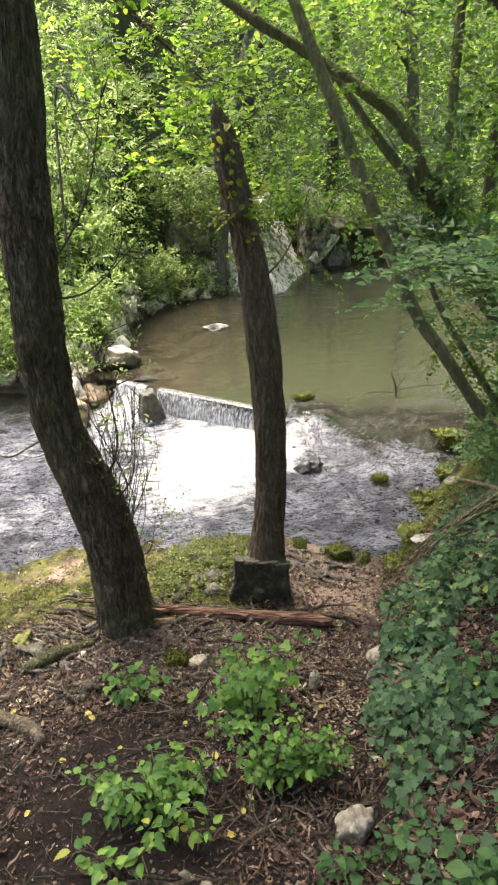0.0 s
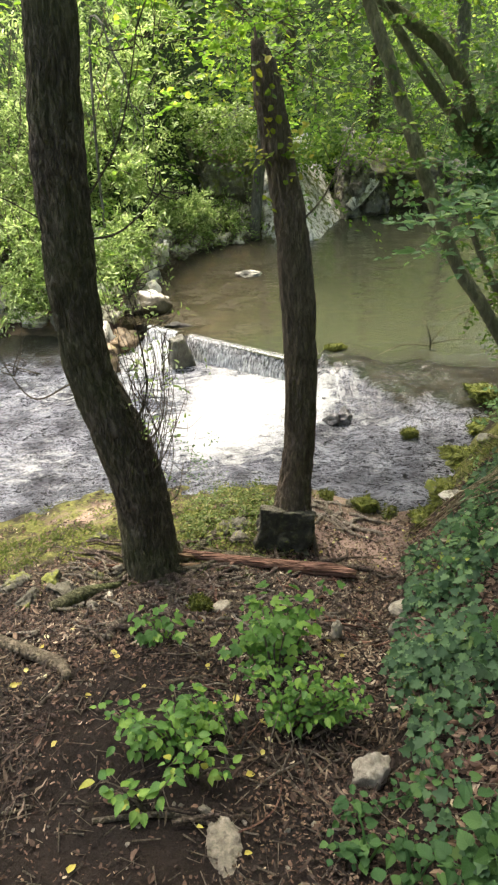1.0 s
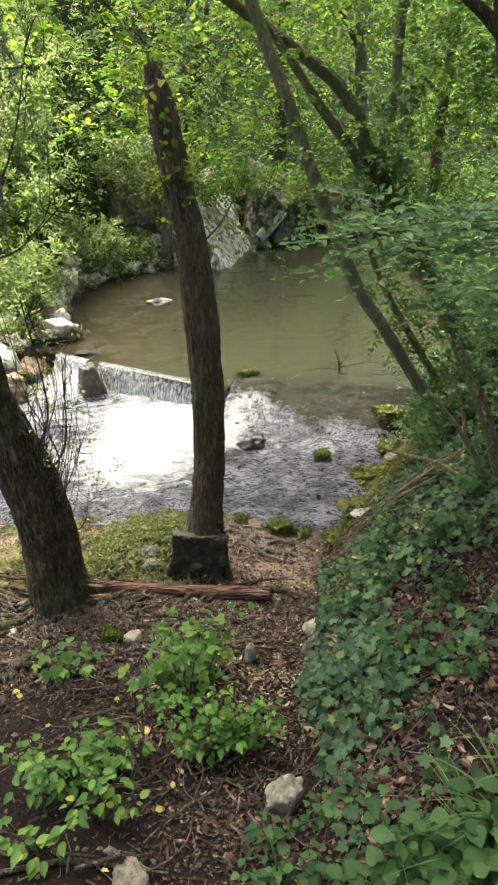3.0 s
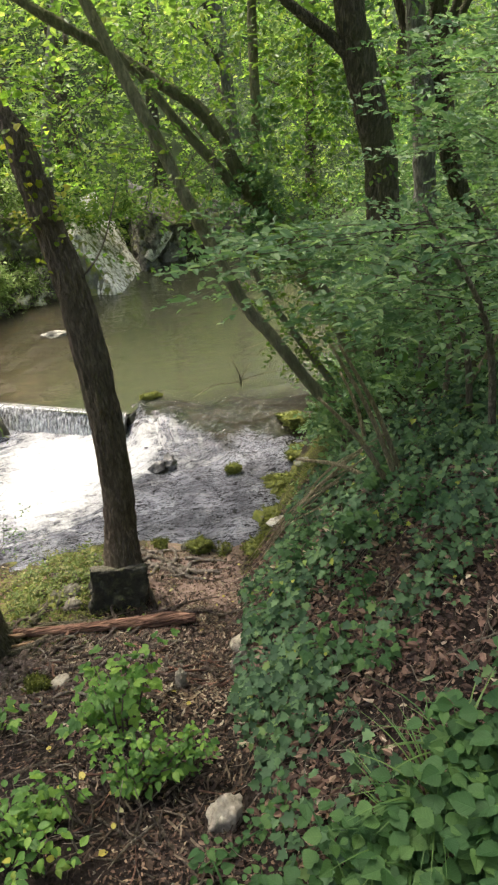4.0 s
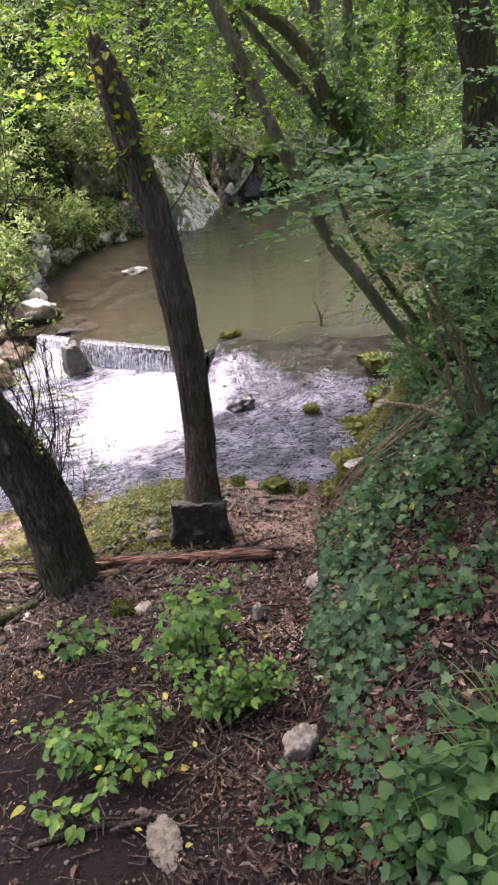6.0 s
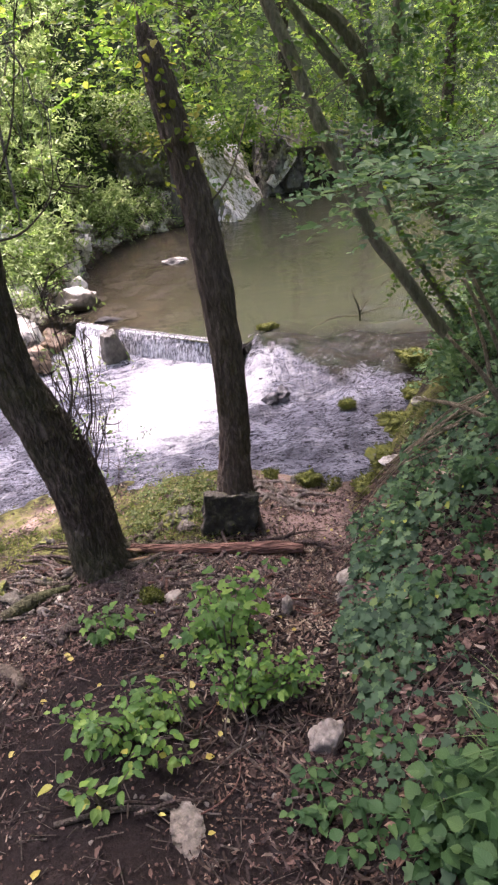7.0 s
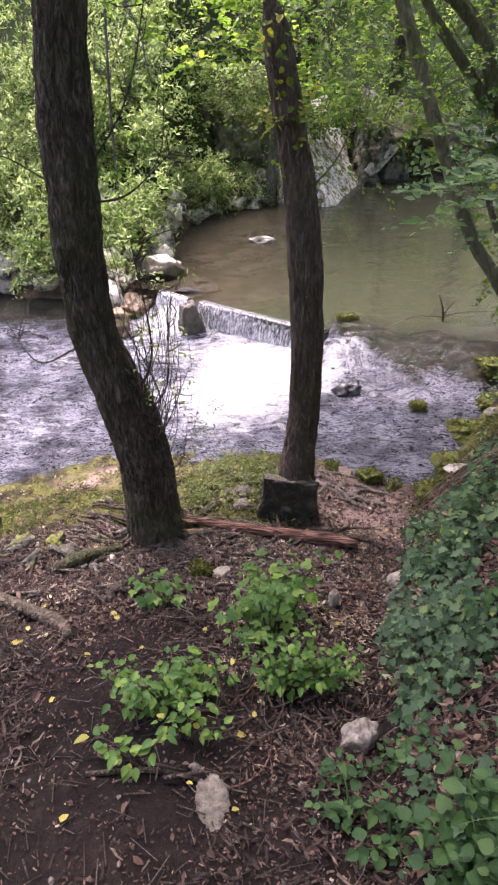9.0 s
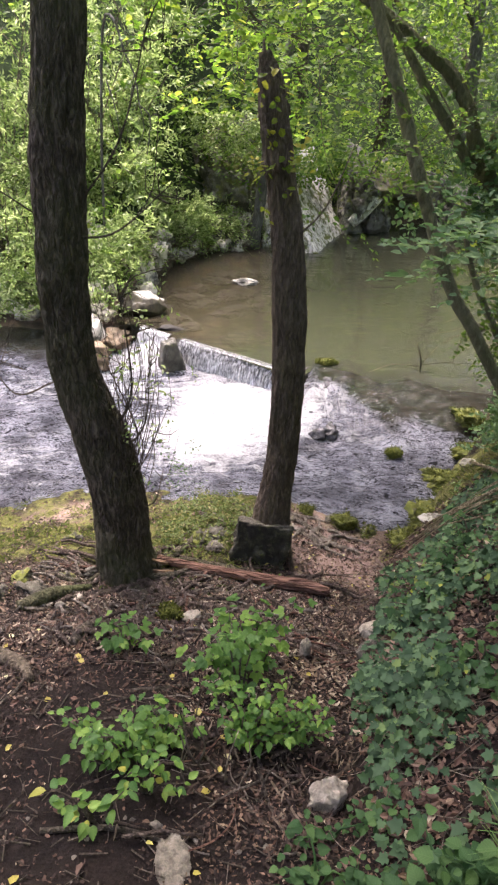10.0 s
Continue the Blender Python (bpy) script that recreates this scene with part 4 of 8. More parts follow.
def cut_rock(name, centre, planes, seed, material, label, rough=0.05, detail=6, group="pool cliff", category="cliff"):
    """A solid bounded by planes (a point on each and its outward normal), its faces pitted, cracked and rounded at the edges."""
    bm = bmesh.new()
    bmesh.ops.create_icosphere(bm, subdivisions=detail, radius=1.0)
    d = np.array([v.co[:] for v in bm.verts])
    c = np.asarray(centre, float)
    inv = np.full(len(d), 1e-3)
    for p, n in planes:
        n = unit(np.asarray(n, float))
        inv = np.maximum(inv, (d @ n) / max(1e-3, float((np.asarray(p) - c) @ n)))
    co = d / inv[:, None]
    w = co + c
    dd = rough * fbm(w * 2.3 + seed, 3, seed) + 0.55 * rough * fbm(w * 8.0, 4, seed + 2, 0.65)
    crack = np.abs(fbm(w * (2.2, 2.2, 1.0) + seed, 3, seed + 7))
    dd -= 0.8 * rough * np.clip(0.09 - crack, 0, 1) / 0.09
    dd += 0.5 * rough * np.round(3 * value_noise(w * (1.2, 1.2, 4.0), seed + 4)) / 3
    co = co + d * dd[:, None]
    for v, q in zip(bm.verts, co):
        v.co = q
    me = bpy.data.meshes.new(name)
    bm.to_mesh(me)
    bm.free()
    me.materials.append(material)
    me.polygons.foreach_set("use_smooth", np.full(len(me.polygons), True))
    ob = new(name, me)
    ob.location = centre
    return tagged(ob, label, category, group)


def build_rocks():
    stone("rock", (-1.52, 8.36), (0.34, 0.24, 0.22), 21, STONE_SUNLIT_TOP, "brown rock beside the pool, sunlight painted pale on its top", lift=0.22, sink=0.2, cuts=6)
    stone("rock", (-1.52, 8.78), (0.12, 0.12, 0.13), 22, LIMESTONE, "small pale rock behind a mossy one", lift=0.34, sink=0.1)
    stone("rock", (-1.90, 7.28), (0.22, 0.24, 0.2), 23, STONE_ORANGE, "ochre boulder in the side channel", lift=0.0, sink=0.25, rough=0.25, cuts=6)
    stone("rock", (-1.80, 7.86), (0.22, 0.18, 0.18), 24, STONE_ORANGE, "ochre rock under the side spill", lift=0.0, sink=0.25, rough=0.25, cuts=6)
    stone("rock", (-2.05, 7.6), (0.26, 0.26, 0.26), 25, LIMESTONE, "pale limestone rock at the water", lift=0.12, sink=0.2)
    stone("rock", (-0.22, 9.72), (0.26, 0.13, 0.05), 26, LIMESTONE, "flat pale rock just above the pool", lift=0.29, sink=0.25)
    stone("rock", (-3.75, 8.75), (0.42, 0.3, 0.3), 27, LIMESTONE, "white rock on the far bank", lift=0.05, sink=0.2)
    stone("rock", (-3.2, 8.72), (0.24, 0.2, 0.14), 28, LIMESTONE, "low pale rock on the far bank", lift=0.02, sink=0.2)
    stone("rock", (-2.75, 8.55), (0.22, 0.2, 0.16), 29, LIMESTONE_MOSSY, "mossy rock on the far bank", lift=0.04, sink=0.2)
    rock_wall([(-4.6, 9.05), (-3.6, 8.85), (-2.9, 8.75), (-2.35, 8.15), (-2.0, 8.3), (-1.82, 9.0), (-1.72, 9.7), (-1.5, 10.4), (-1.15, 11.0), (-0.7, 11.5), (-0.2, 11.75)], 0.0, [0.3, 0.4, 0.5, 0.6, 0.65, 0.7, 0.65, 0.55, 0.5, 0.45, 0.42], 0.7, 8, LIMESTONE, "ragged pale limestone ledge along the far bank", rough=0.11, ledges=0.06)
    for (x, y, z, sx, sy, sz, sd) in [(-1.72, 9.12, 0.36, 0.09, 0.09, 0.10, 401), (-2.02, 8.28, 0.20, 0.17, 0.15, 0.15, 402), (-1.56, 9.98, 0.62, 0.16, 0.14, 0.24, 406), (-2.12, 9.25, 0.72, 0.24, 0.18, 0.30, 407), (-1.92, 9.5, 0.6, 0.16, 0.14, 0.2, 408)]:
        stone("rock", (x, y), (sx, sy, sz), sd, LIMESTONE, "whitish broken limestone rock at the pool's rim", lift=z, sink=0.5, rough=0.28, cuts=10, group="rim rocks")
    r = np.random.default_rng(31)
    for k, (x, y) in enumerate([(-2.2, 7.95), (-1.86, 9.35)]):
        h = 0.13 + 0.10 * r.random()
        stone("rock", (x, y), (h * r.uniform(1.0, 1.6), h * r.uniform(0.8, 1.2), h), 40 + k, LIMESTONE, "pale weathered limestone rock along the far bank", turn=90 * r.random(), lift=0.27, sink=0.35, rough=0.22, cuts=9, group="bank rocks")
    cut_rock("rock", (-2.12, 9.35, 0.5), [((-2.0, 9.02, 0.5), (0.25, -1, 0.22)), ((-1.80, 9.2, 0.5), (0.9, -0.3, 0.2)), ((-2.48, 9.2, 0.5), (-0.9, -0.4, 0.15)), ((-2.1, 9.2, 0.80), (0.35, -0.3, 1)), ((-2.1, 9.8, 0.5), (0, 1, 0)), ((-2.1, 9.3, -0.1), (0, 0, -1))],
             16, LIMESTONE, "tall whitish limestone face behind bare twigs", 0.09, 5, "rim rocks", "rock")
    rubble = [rock_mesh("rubble_stone", (0.11, 0.085, 0.075), 500 + k, LIMESTONE_TAN, 0.35, 9, 3) for k in range(7)]
    for k in range(130):
        x = r.uniform(-2.6, -0.15)
        y = float(along(x, FAR_SHORE)) + (r.uniform(-0.06, 0.75) if k % 3 else r.uniform(-0.05, 0.2))
        sc = r.uniform(0.35, 1.5)
        ob = new("rock", rubble[k % 7])
        ob.matrix_world = pose(x, y, max(0.28, gz(x, y)) + 0.03 * sc + 0.10 * r.random(), 60 * r.random(), 60 * r.random(), 360 * r.random()) @ Matrix.Scale(sc, 4)
        tagged(ob, "broken pale limestone rock on the far bank", "rock", "bank rubble")
    # stones lying under the shallow side of the pool
    for k in range(30):
        x, y = r.uniform(-1.6, 0.5), r.uniform(7.9, 11.3)
        if y > float(along(x, FAR_SHORE)) - 0.25 or y < float(along(x, CREST)) + 0.35:
            continue
        s = r.uniform(0.12, 0.30)
        stone("sunken_stone", (x, y), (s * r.uniform(1.0, 1.7), s, 0.05), 300 + k, STONE_BED, "flat brown stone under the shallow water", "stone", turn=180 * r.random(), lift=0.05 + 0.10 * r.random() ** 2, sink=0.6, rough=0.5, cuts=5, group="sunken stones")
    # rapids
    for k, (x, y, sx, sy, sz, zz) in enumerate([(0.58, 5.86, 0.15, 0.14, 0.13, -0.040), (0.76, 5.90, 0.15, 0.13, 0.13, -0.030), (0.64, 6.30, 0.17, 0.15, 0.13, 0.045), (0.84, 6.36, 0.15, 0.13, 0.12, 0.075), (0.56, 6.50, 0.14, 0.12, 0.12, 0.11),
                                                (0.72, 6.62, 0.15, 0.10, 0.09, 0.185), (0.52, 6.84, 0.12, 0.09, 0.09, 0.23), (0.92, 6.66, 0.14, 0.09, 0.07, 0.205), (0.55, 6.15, 0.10, 0.10, 0.10, 0.03)]):
        stone("rock", (x, y), (sx, sy, sz), 610 + k, STONE_RAPID, "dark wet rock with water sliding over and past it", turn=47 * k, lift=zz, sink=0.42, rough=0.3, cuts=10, group="rapids rocks")
    ob = stone("moss_clump", (0.73, 6.92), (0.15, 0.07, 0.035), 65, MOSS_ROCK, "bright green moss clump on the rapids' lip", "moss", lift=0.31, sink=0.2)
    fuzz(ob, 900, 181)
    ob = stone("moss_clump", (1.30, 5.50), (0.10, 0.07, 0.06), 66, MOSS_ROCK, "mossy stone islet in the stream", "moss", lift=0.01, sink=0.2)
    fuzz(ob, 900, 182)
    for k, (x, y, s, zz) in enumerate([(1.72, 5.12, 0.20, 0.06), (1.98, 5.55, 0.17, 0.10), (1.42, 4.52, 0.20, 0.10), (1.14, 4.02, 0.17, 0.22), (2.05, 5.95, 0.17, 0.25)]):
        ob = stone("mossy_rock", (x, y), (s * 1.25, s, s * 0.42), 70 + k, MOSS_ROCK, "low rock thick with bright moss at the bank's edge", "rock", turn=37 * k, lift=zz - 0.02, sink=0.5, rough=0.55, cuts=9, group="bank moss")
        fuzz(ob, 1500, 170 + k)
    for k, (x, y, s, zz) in enumerate([(1.36, 4.14, 0.11, 0.27), (1.55, 4.35, 0.09, 0.28), (1.20, 4.30, 0.07, 0.26), (1.85, 5.1, 0.08, 0.2)]):
        stone("rock", (x, y), (s * 1.3, s, s * 0.6), 90 + k, LIMESTONE_TAN if k == 0 else LIMESTONE_MOSSY, "pale stone on the mossy bank edge", turn=50 * k, lift=zz, sink=0.2, group="bank edge stones")
    # near shore
    for k, (x, y, s) in enumerate([(0.80, 4.40, 0.11), (0.62, 4.45, 0.07), (-0.1, 4.42, 0.1), (-0.3, 4.1, 0.09), (-0.25, 3.75, 0.11), (-1.2, 3.62, 0.08)]):
        stone("rock", (x, y), (s, s * 0.85, s * 0.75), 100 + k, STONE_LEDGE, "mossy grey stone on the near shore", turn=60 * k, sink=0.45, rough=0.3, group="shore stones")
    for k, (x, y, sx) in enumerate([(0.72, 4.36, 0.12), (0.90, 4.30, 0.09), (0.44, 4.52, 0.08)]):
        ob = stone("mossy_rock", (x, y), (sx, sx * 0.8, sx * 0.8), 95 + k, MOSS_ROCK if k != 1 else LIMESTONE_MOSSY, "small rock under bright moss at the water's edge", "rock", turn=70 * k, sink=0.35, rough=0.4, cuts=9, group="shore moss")
        fuzz(ob, 700, 190 + k)
    # loose stones on the bank
    stone("stone", (-0.31, 2.72), (0.060, 0.05, 0.045), 120, STONE_PALE, "small pale grey stone among the litter", "stone", sink=0.25)
    fuzz(stone("mossy_stone", (-0.43, 2.70), (0.085, 0.07, 0.065), 121, MOSS_ROCK, "small stone wrapped in yellow-green moss", "stone", sink=0.2), 700, 195)
    stone("stone", (0.29, 2.44), (0.042, 0.036, 0.085), 122, STONE_PALE, "pointed pale stone standing in the litter", "stone", turn=30, sink=0.3, rough=0.3, cuts=10)
    stone("stone", (0.32, 1.47), (0.085, 0.07, 0.10), 123, STONE_PALE, "upright pale stone at the ivy's edge", "stone", turn=25, sink=0.25, rough=0.2, cuts=10)
    stone("stone", (-0.20, 1.14), (0.070, 0.115, 0.030), 126, STONE_TAN, "flat jagged tan rock lying in the soil", "stone", turn=14, sink=0.35, rough=0.26, cuts=8, detail=5)
    stone("stone", (-0.27, 1.30), (0.035, 0.022, 0.02), 125, STONE_GREY, "small pale stone fragment", "stone", sink=0.2)
    stone("stone", (0.66, 2.66), (0.10, 0.06, 0.05), 126, STONE_PALE, "pale stone half under the ivy", "stone", turn=40, sink=0.1)
    stone("stone", (0.60, 2.42), (0.07, 0.05, 0.06), 127, STONE_GREY, "grey stone half under the ivy", "stone", turn=10, sink=0.1)
    stone("dark_stone", (-1.24, 2.90), (0.095, 0.08, 0.085), 128, STONE_BLOCK, "dark hollow stone sunk in the moss", "stone", sink=0.4, rough=0.3)
    for k, (x, y, sx, sy, sz, m) in enumerate([(-1.10, 3.10, 0.10, 0.08, 0.07, STONE_LEDGE), (-1.32, 2.98, 0.09, 0.08, 0.07, STONE_LEDGE), (-1.42, 2.86, 0.12, 0.08, 0.06, STONE_LEDGE), (-0.98, 2.86, 0.045, 0.04, 0.05, STONE_PALE), (-1.02, 2.76, 0.05, 0.04, 0.04, STONE_GREY),
                                               (-1.55, 3.05, 0.13, 0.10, 0.07, STONE_LEDGE), (-0.99, 3.22, 0.05, 0.05, 0.05, STONE_GREY), (-1.72, 2.95, 0.10, 0.09, 0.06, STONE_LEDGE), (-0.34, 3.62, 0.10, 0.09, 0.08, STONE_LEDGE), (-0.22, 3.50, 0.08, 0.07, 0.06, STONE_GREY)]):
        stone("rock", (x, y), (sx, sy, sz), 640 + k, m, "weathered stone in the mossy ledge by the tree", "stone", turn=41 * k, sink=0.4, rough=0.35, cuts=10, group="ledge stones")
    stone("dark_stone", (-1.98, 3.45), (0.10, 0.09, 0.07), 129, STONE_BLOCK, "dark stone in the moss", "stone", sink=0.2)
    r = np.random.default_rng(33)
    pebble = [rock_mesh("pebble", (0.02, 0.016, 0.011), 140 + k, STONE_GREY, 0.1, 6, 2) for k in range(4)]
    for k in range(60):
        x, y = r.uniform(-1.2, 0.25), r.uniform(0.75, 2.3)
        ob = new("pebble", pebble[k % 4])
        s = r.uniform(0.25, 0.75)
        ob.matrix_world = pose(x, y, gz(x, y) + 0.002, 0, 0, 360 * r.random()) @ Matrix.Scale(s, 4)
        tagged(ob, "small pale pebble on the dark soil", "pebble", "pebbles")


def squared_mesh(name, size, seed, material, taper=0.0, round_=14, cuts=34, slope=0.0):
    """A rough squared stone, narrower towards the top by the taper, its top falling back by the slope."""
    bm = bmesh.new()
    bmesh.ops.create_cube(bm, size=1.0)
    bmesh.ops.subdivide_edges(bm, edges=bm.edges[:], cuts=cuts, use_grid_fill=True)
    co = np.array([v.co[:] for v in bm.verts])
    ln = np.linalg.norm(co / 0.5, ord=round_, axis=1)
    co = co / np.maximum(ln, 1e-6)[:, None] * np.maximum(np.abs(co / 0.5).max(1), 1e-6)[:, None]
    co[:, :2] *= (1 - taper * (co[:, 2] + 0.5))[:, None]
    back = slope * (co[:, 1] + 0.5) * (co[:, 2] + 0.5)
    co *= np.array(size)
    co[:, 2] -= back
    co += unit(co) * (0.034 * fbm(co * 5 + seed, 4, 3 + seed, 0.6) + 0.024 * fbm(co * 24 + seed, 3, 8 + seed, 0.65))[:, None]
    for v, c in zip(bm.verts, co):
        v.co = c
    me = bpy.data.meshes.new(name)
    bm.to_mesh(me)
    bm.free()
    me.materials.append(material)
    me.polygons.foreach_set("use_smooth", np.full(len(me.polygons), True))
    return me


def build_block():
    me = squared_mesh("stone_block", (0.345, 0.25, 0.56), 0, STONE_BLOCK, 0.0, 26, 48, 0.15)
    ob = new("stone_block", me)
    ob.matrix_world = pose(0.068, 3.485, 0.500, -2, 5, -9)
    tagged(ob, "dark squared mossy block under the dead trunk", "stone block")


def rock_wall(plan, foot, height, back, seed, material, label, step=0.035, rough=0.12, ledges=0.05):
    """A cracked rock wall that follows a plan line: its face stands on the line, its top rolls back into the slope."""
    line, _ = smooth_path([(x, y, 0) for x, y in plan], [0] * len(plan), step)
    n = len(line)
    tan = np.gradient(line, axis=0)
    nrm = unit(np.stack([-tan[:, 1], tan[:, 0], np.zeros(n)], 1))      # into the bank
    hs = np.interp(np.linspace(0, 1, n), np.linspace(0, 1, len(height)), height)
    m = 64
    V = np.zeros((n, m, 3))
    for k in range(m):
        s = k / (m - 1)
        up = np.minimum(s / 0.72, 1.0)
        roll = max(0.0, (s - 0.66) / 0.34)
        V[:, k] = line + nrm * (0.10 * up + back * roll ** 1.5)
        V[:, k, 2] = foot + hs * (up - 0.10 * roll)
    flat = V.reshape(-1, 3)
    nn = np.repeat(nrm, m, 0)
    q = flat * (2.1, 2.1, 2.6) + seed
    d = rough * 1.6 * fbm(q * 0.8, 3, seed) + rough * fbm(q * 2.2, 4, seed + 2, 0.6)
    crack = np.abs(fbm(flat * (2.6, 2.6, 1.0) + seed, 3, seed + 7))
    d -= 0.9 * rough * np.clip(0.10 - crack, 0, 1) / 0.10
    d += ledges * np.round(3 * value_noise(flat * (0.9, 0.9, 3.4), seed + 4)) / 3
    flat = flat - nn * d[:, None] + np.stack([0 * d, 0 * d, 0.5 * d], 1)
    i, j = np.meshgrid(np.arange(n - 1), np.arange(m - 1), indexing="ij")
    c = (i * m + j).ravel()
    me = build_mesh("cliff", flat, np.stack([c, c + m, c + m + 1, c + 1], 1), material)
    return tagged(new("cliff", me), label, "cliff", "pool cliff")


def build_cliff():
    """Limestone outcrop at the head of the pool, with its crack and dark hollow."""
    cut_rock("cliff", (0.75, 12.9, 0.6), [((0.87, 11.5, 0.3), (0.74, -0.26, 0.62)), ((0.87, 11.5, 0.3), (-0.30, -0.85, 0.51)), ((1.40, 12.95, 0.5), (0.97, 0.25, 0.0)),
             ((0.9, 12.9, 1.42), (-0.25, -0.1, 1.0)), ((-0.2, 12.9, 0.6), (-1, -0.2, 0.2)), ((0.75, 14.6, 0.6), (0, 1, 0)), ((0.75, 12.9, -0.2), (0, 0, -1))], 3, CLIFF_STONE, "white leaning limestone slab rising from the pool", 0.07)
    cut_rock("cliff", (0.55, 12.0, 0.3), [((0.62, 11.60, 0.3), (-0.05, -1, 0.35)), ((0.84, 11.8, 0.3), (0.8, -0.2, 0.6)), ((0.2, 11.9, 0.3), (-0.9, -0.4, 0.25)), ((0.5, 12.0, 0.92), (0.3, -0.2, 1)), ((0.5, 12.6, 0.3), (0, 1, 0)), ((0.5, 12, -0.2), (0, 0, -1))],
             13, LIMESTONE_MOSSY, "brown mossy rock at the cliff's foot", 0.06, 5)
    cut_rock("cliff", (1.72, 13.6, 0.6), [((1.5, 13.0, 0.6), (-0.5, -0.85, 0.2)), ((1.85, 13.05, 0.6), (0.5, -0.8, -0.3)), ((1.7, 13.4, 1.36), (0.45, -0.3, 1)), ((1.42, 13.4, 0.6), (-1, 0, 0.1)), ((2.25, 13.5, 0.6), (1, 0, -0.2)), ((1.7, 14.4, 0.6), (0, 1, 0)), ((1.7, 13.6, -0.2), (0, 0, -1))],
             5, STONE_CRAG, "cracked grey rock beside the white slab", 0.15, 6)
    cut_rock("cliff", (1.80, 13.02, 0.72), [((1.80, 12.93, 0.72), (0.1, -1, 0.25)), ((1.72, 13.0, 0.78), (-0.72, 0, 0.70)), ((1.87, 13.0, 0.68), (0.72, 0, -0.70)), ((2.00, 13.0, 0.98), (0.7, 0, 0.7)), ((1.60, 13.0, 0.46), (-0.7, 0, -0.7)), ((1.8, 13.16, 0.72), (0, 1, 0))],
             15, CLIFF_STONE, "pale diagonal rib of rock beside the hollow", 0.04, 4)
    cut_rock("cliff", (-0.70, 12.9, 0.9), [((-0.7, 12.15, 1.1), (0.05, -1, 0.45)), ((-0.7, 12.3, 0.6), (0, -1, -0.55)), ((-1.25, 12.5, 0.9), (-0.8, -0.5, 0.3)), ((-0.12, 12.5, 0.9), (0.85, -0.4, 0.3)), ((-0.7, 12.7, 1.62), (0.05, -0.25, 1)), ((-0.7, 13.8, 0.9), (0, 1, 0)), ((-0.7, 12.9, -0.1), (0, 0, -1))],
             4, ROCK_MOSS_DARK, "dark mossy boulder overhanging the pool's edge", 0.11)
    cut_rock("cliff", (-0.60, 13.3, 1.6), [((-0.6, 12.85, 1.7), (0.1, -1, 0.35)), ((-0.95, 13.2, 1.7), (-0.8, -0.3, 0.4)), ((-0.25, 13.2, 1.7), (0.8, -0.3, 0.4)), ((-0.6, 13.2, 1.98), (0, -0.2, 1)), ((-0.6, 13.9, 1.7), (0, 1, 0)), ((-0.6, 13.3, 0.8), (0, 0, -1))],
             14, STONE_CRAG, "grey rock face above the mossy boulder", 0.12, 5)
    rock_wall([(1.9, 13.9), (2.2, 14.7), (2.9, 14.8), (3.4, 14.3), (3.7, 13.5), (4.4, 13.7)], -0.1, [1.3, 1.3, 1.3, 1.2, 1.0, 0.8], 0.6, 6, STONE_WET, "dark back wall of the hollow", rough=0.15)
    for (at, size, seed, mat_, label, turn) in [((2.02, 13.25, 0.45), (0.30, 0.3, 0.42), 208, STONE_WET, "grey broken rock in the mouth of the hollow", 20), ((2.62, 13.75, 1.02), (0.85, 0.8, 0.46), 204, ROCK_MOSS_DARK, "mossy rock overhanging a dark hollow", -8),
                                                ((-2.6, 10.9, 0.9), (0.7, 0.6, 0.5), 206, LIMESTONE_MOSSY, "mossy limestone outcrop on the wooded bank", 25)]:
        ob = new("cliff", rock_mesh("cliff", size, seed, mat_, 0.12, 16, 5))
        ob.matrix_world = pose(*at, 0, 0, turn)
        tagged(ob, label, "cliff", "pool cliff")


# ================= trees =================
def leafy(parent, at, name, pieces, material, label=""):
    V, F = joined(pieces)
    return under(parent, name, V, F, material, at, label, smooth=False)


def crown_origins(r, centre, radii, n, shell=0.45):
    d = unit(r.normal(0, 1, (n, 3)))
    k = shell + (1 - shell) * r.random(n) ** 0.6
    p = np.asarray(centre) + d * k[:, None] * np.asarray(radii)
    way = d * 0.7 + r.normal(0, 0.45, (n, 3))
    way[:, 2] = way[:, 2] * 0.4 - 0.1
    return p, way


def limb(points, radii, sides=7, seed=0, step=0.06):
    return tube(points, radii, sides, step, 0.006, 0, seed)


def twigs_to(r, start, targets, radius):
    """Curved twigs from a point on a limb to where the leaves hang."""
    out = []
    for t in targets:
        mid = (np.asarray(start) + t) / 2 + r.normal(0, 0.06, 3) + np.array([0, 0, 0.05])
        out.append(tube([start, mid, t], [radius, radius * 0.7, radius * 0.25], 4, 0.12))
    return out


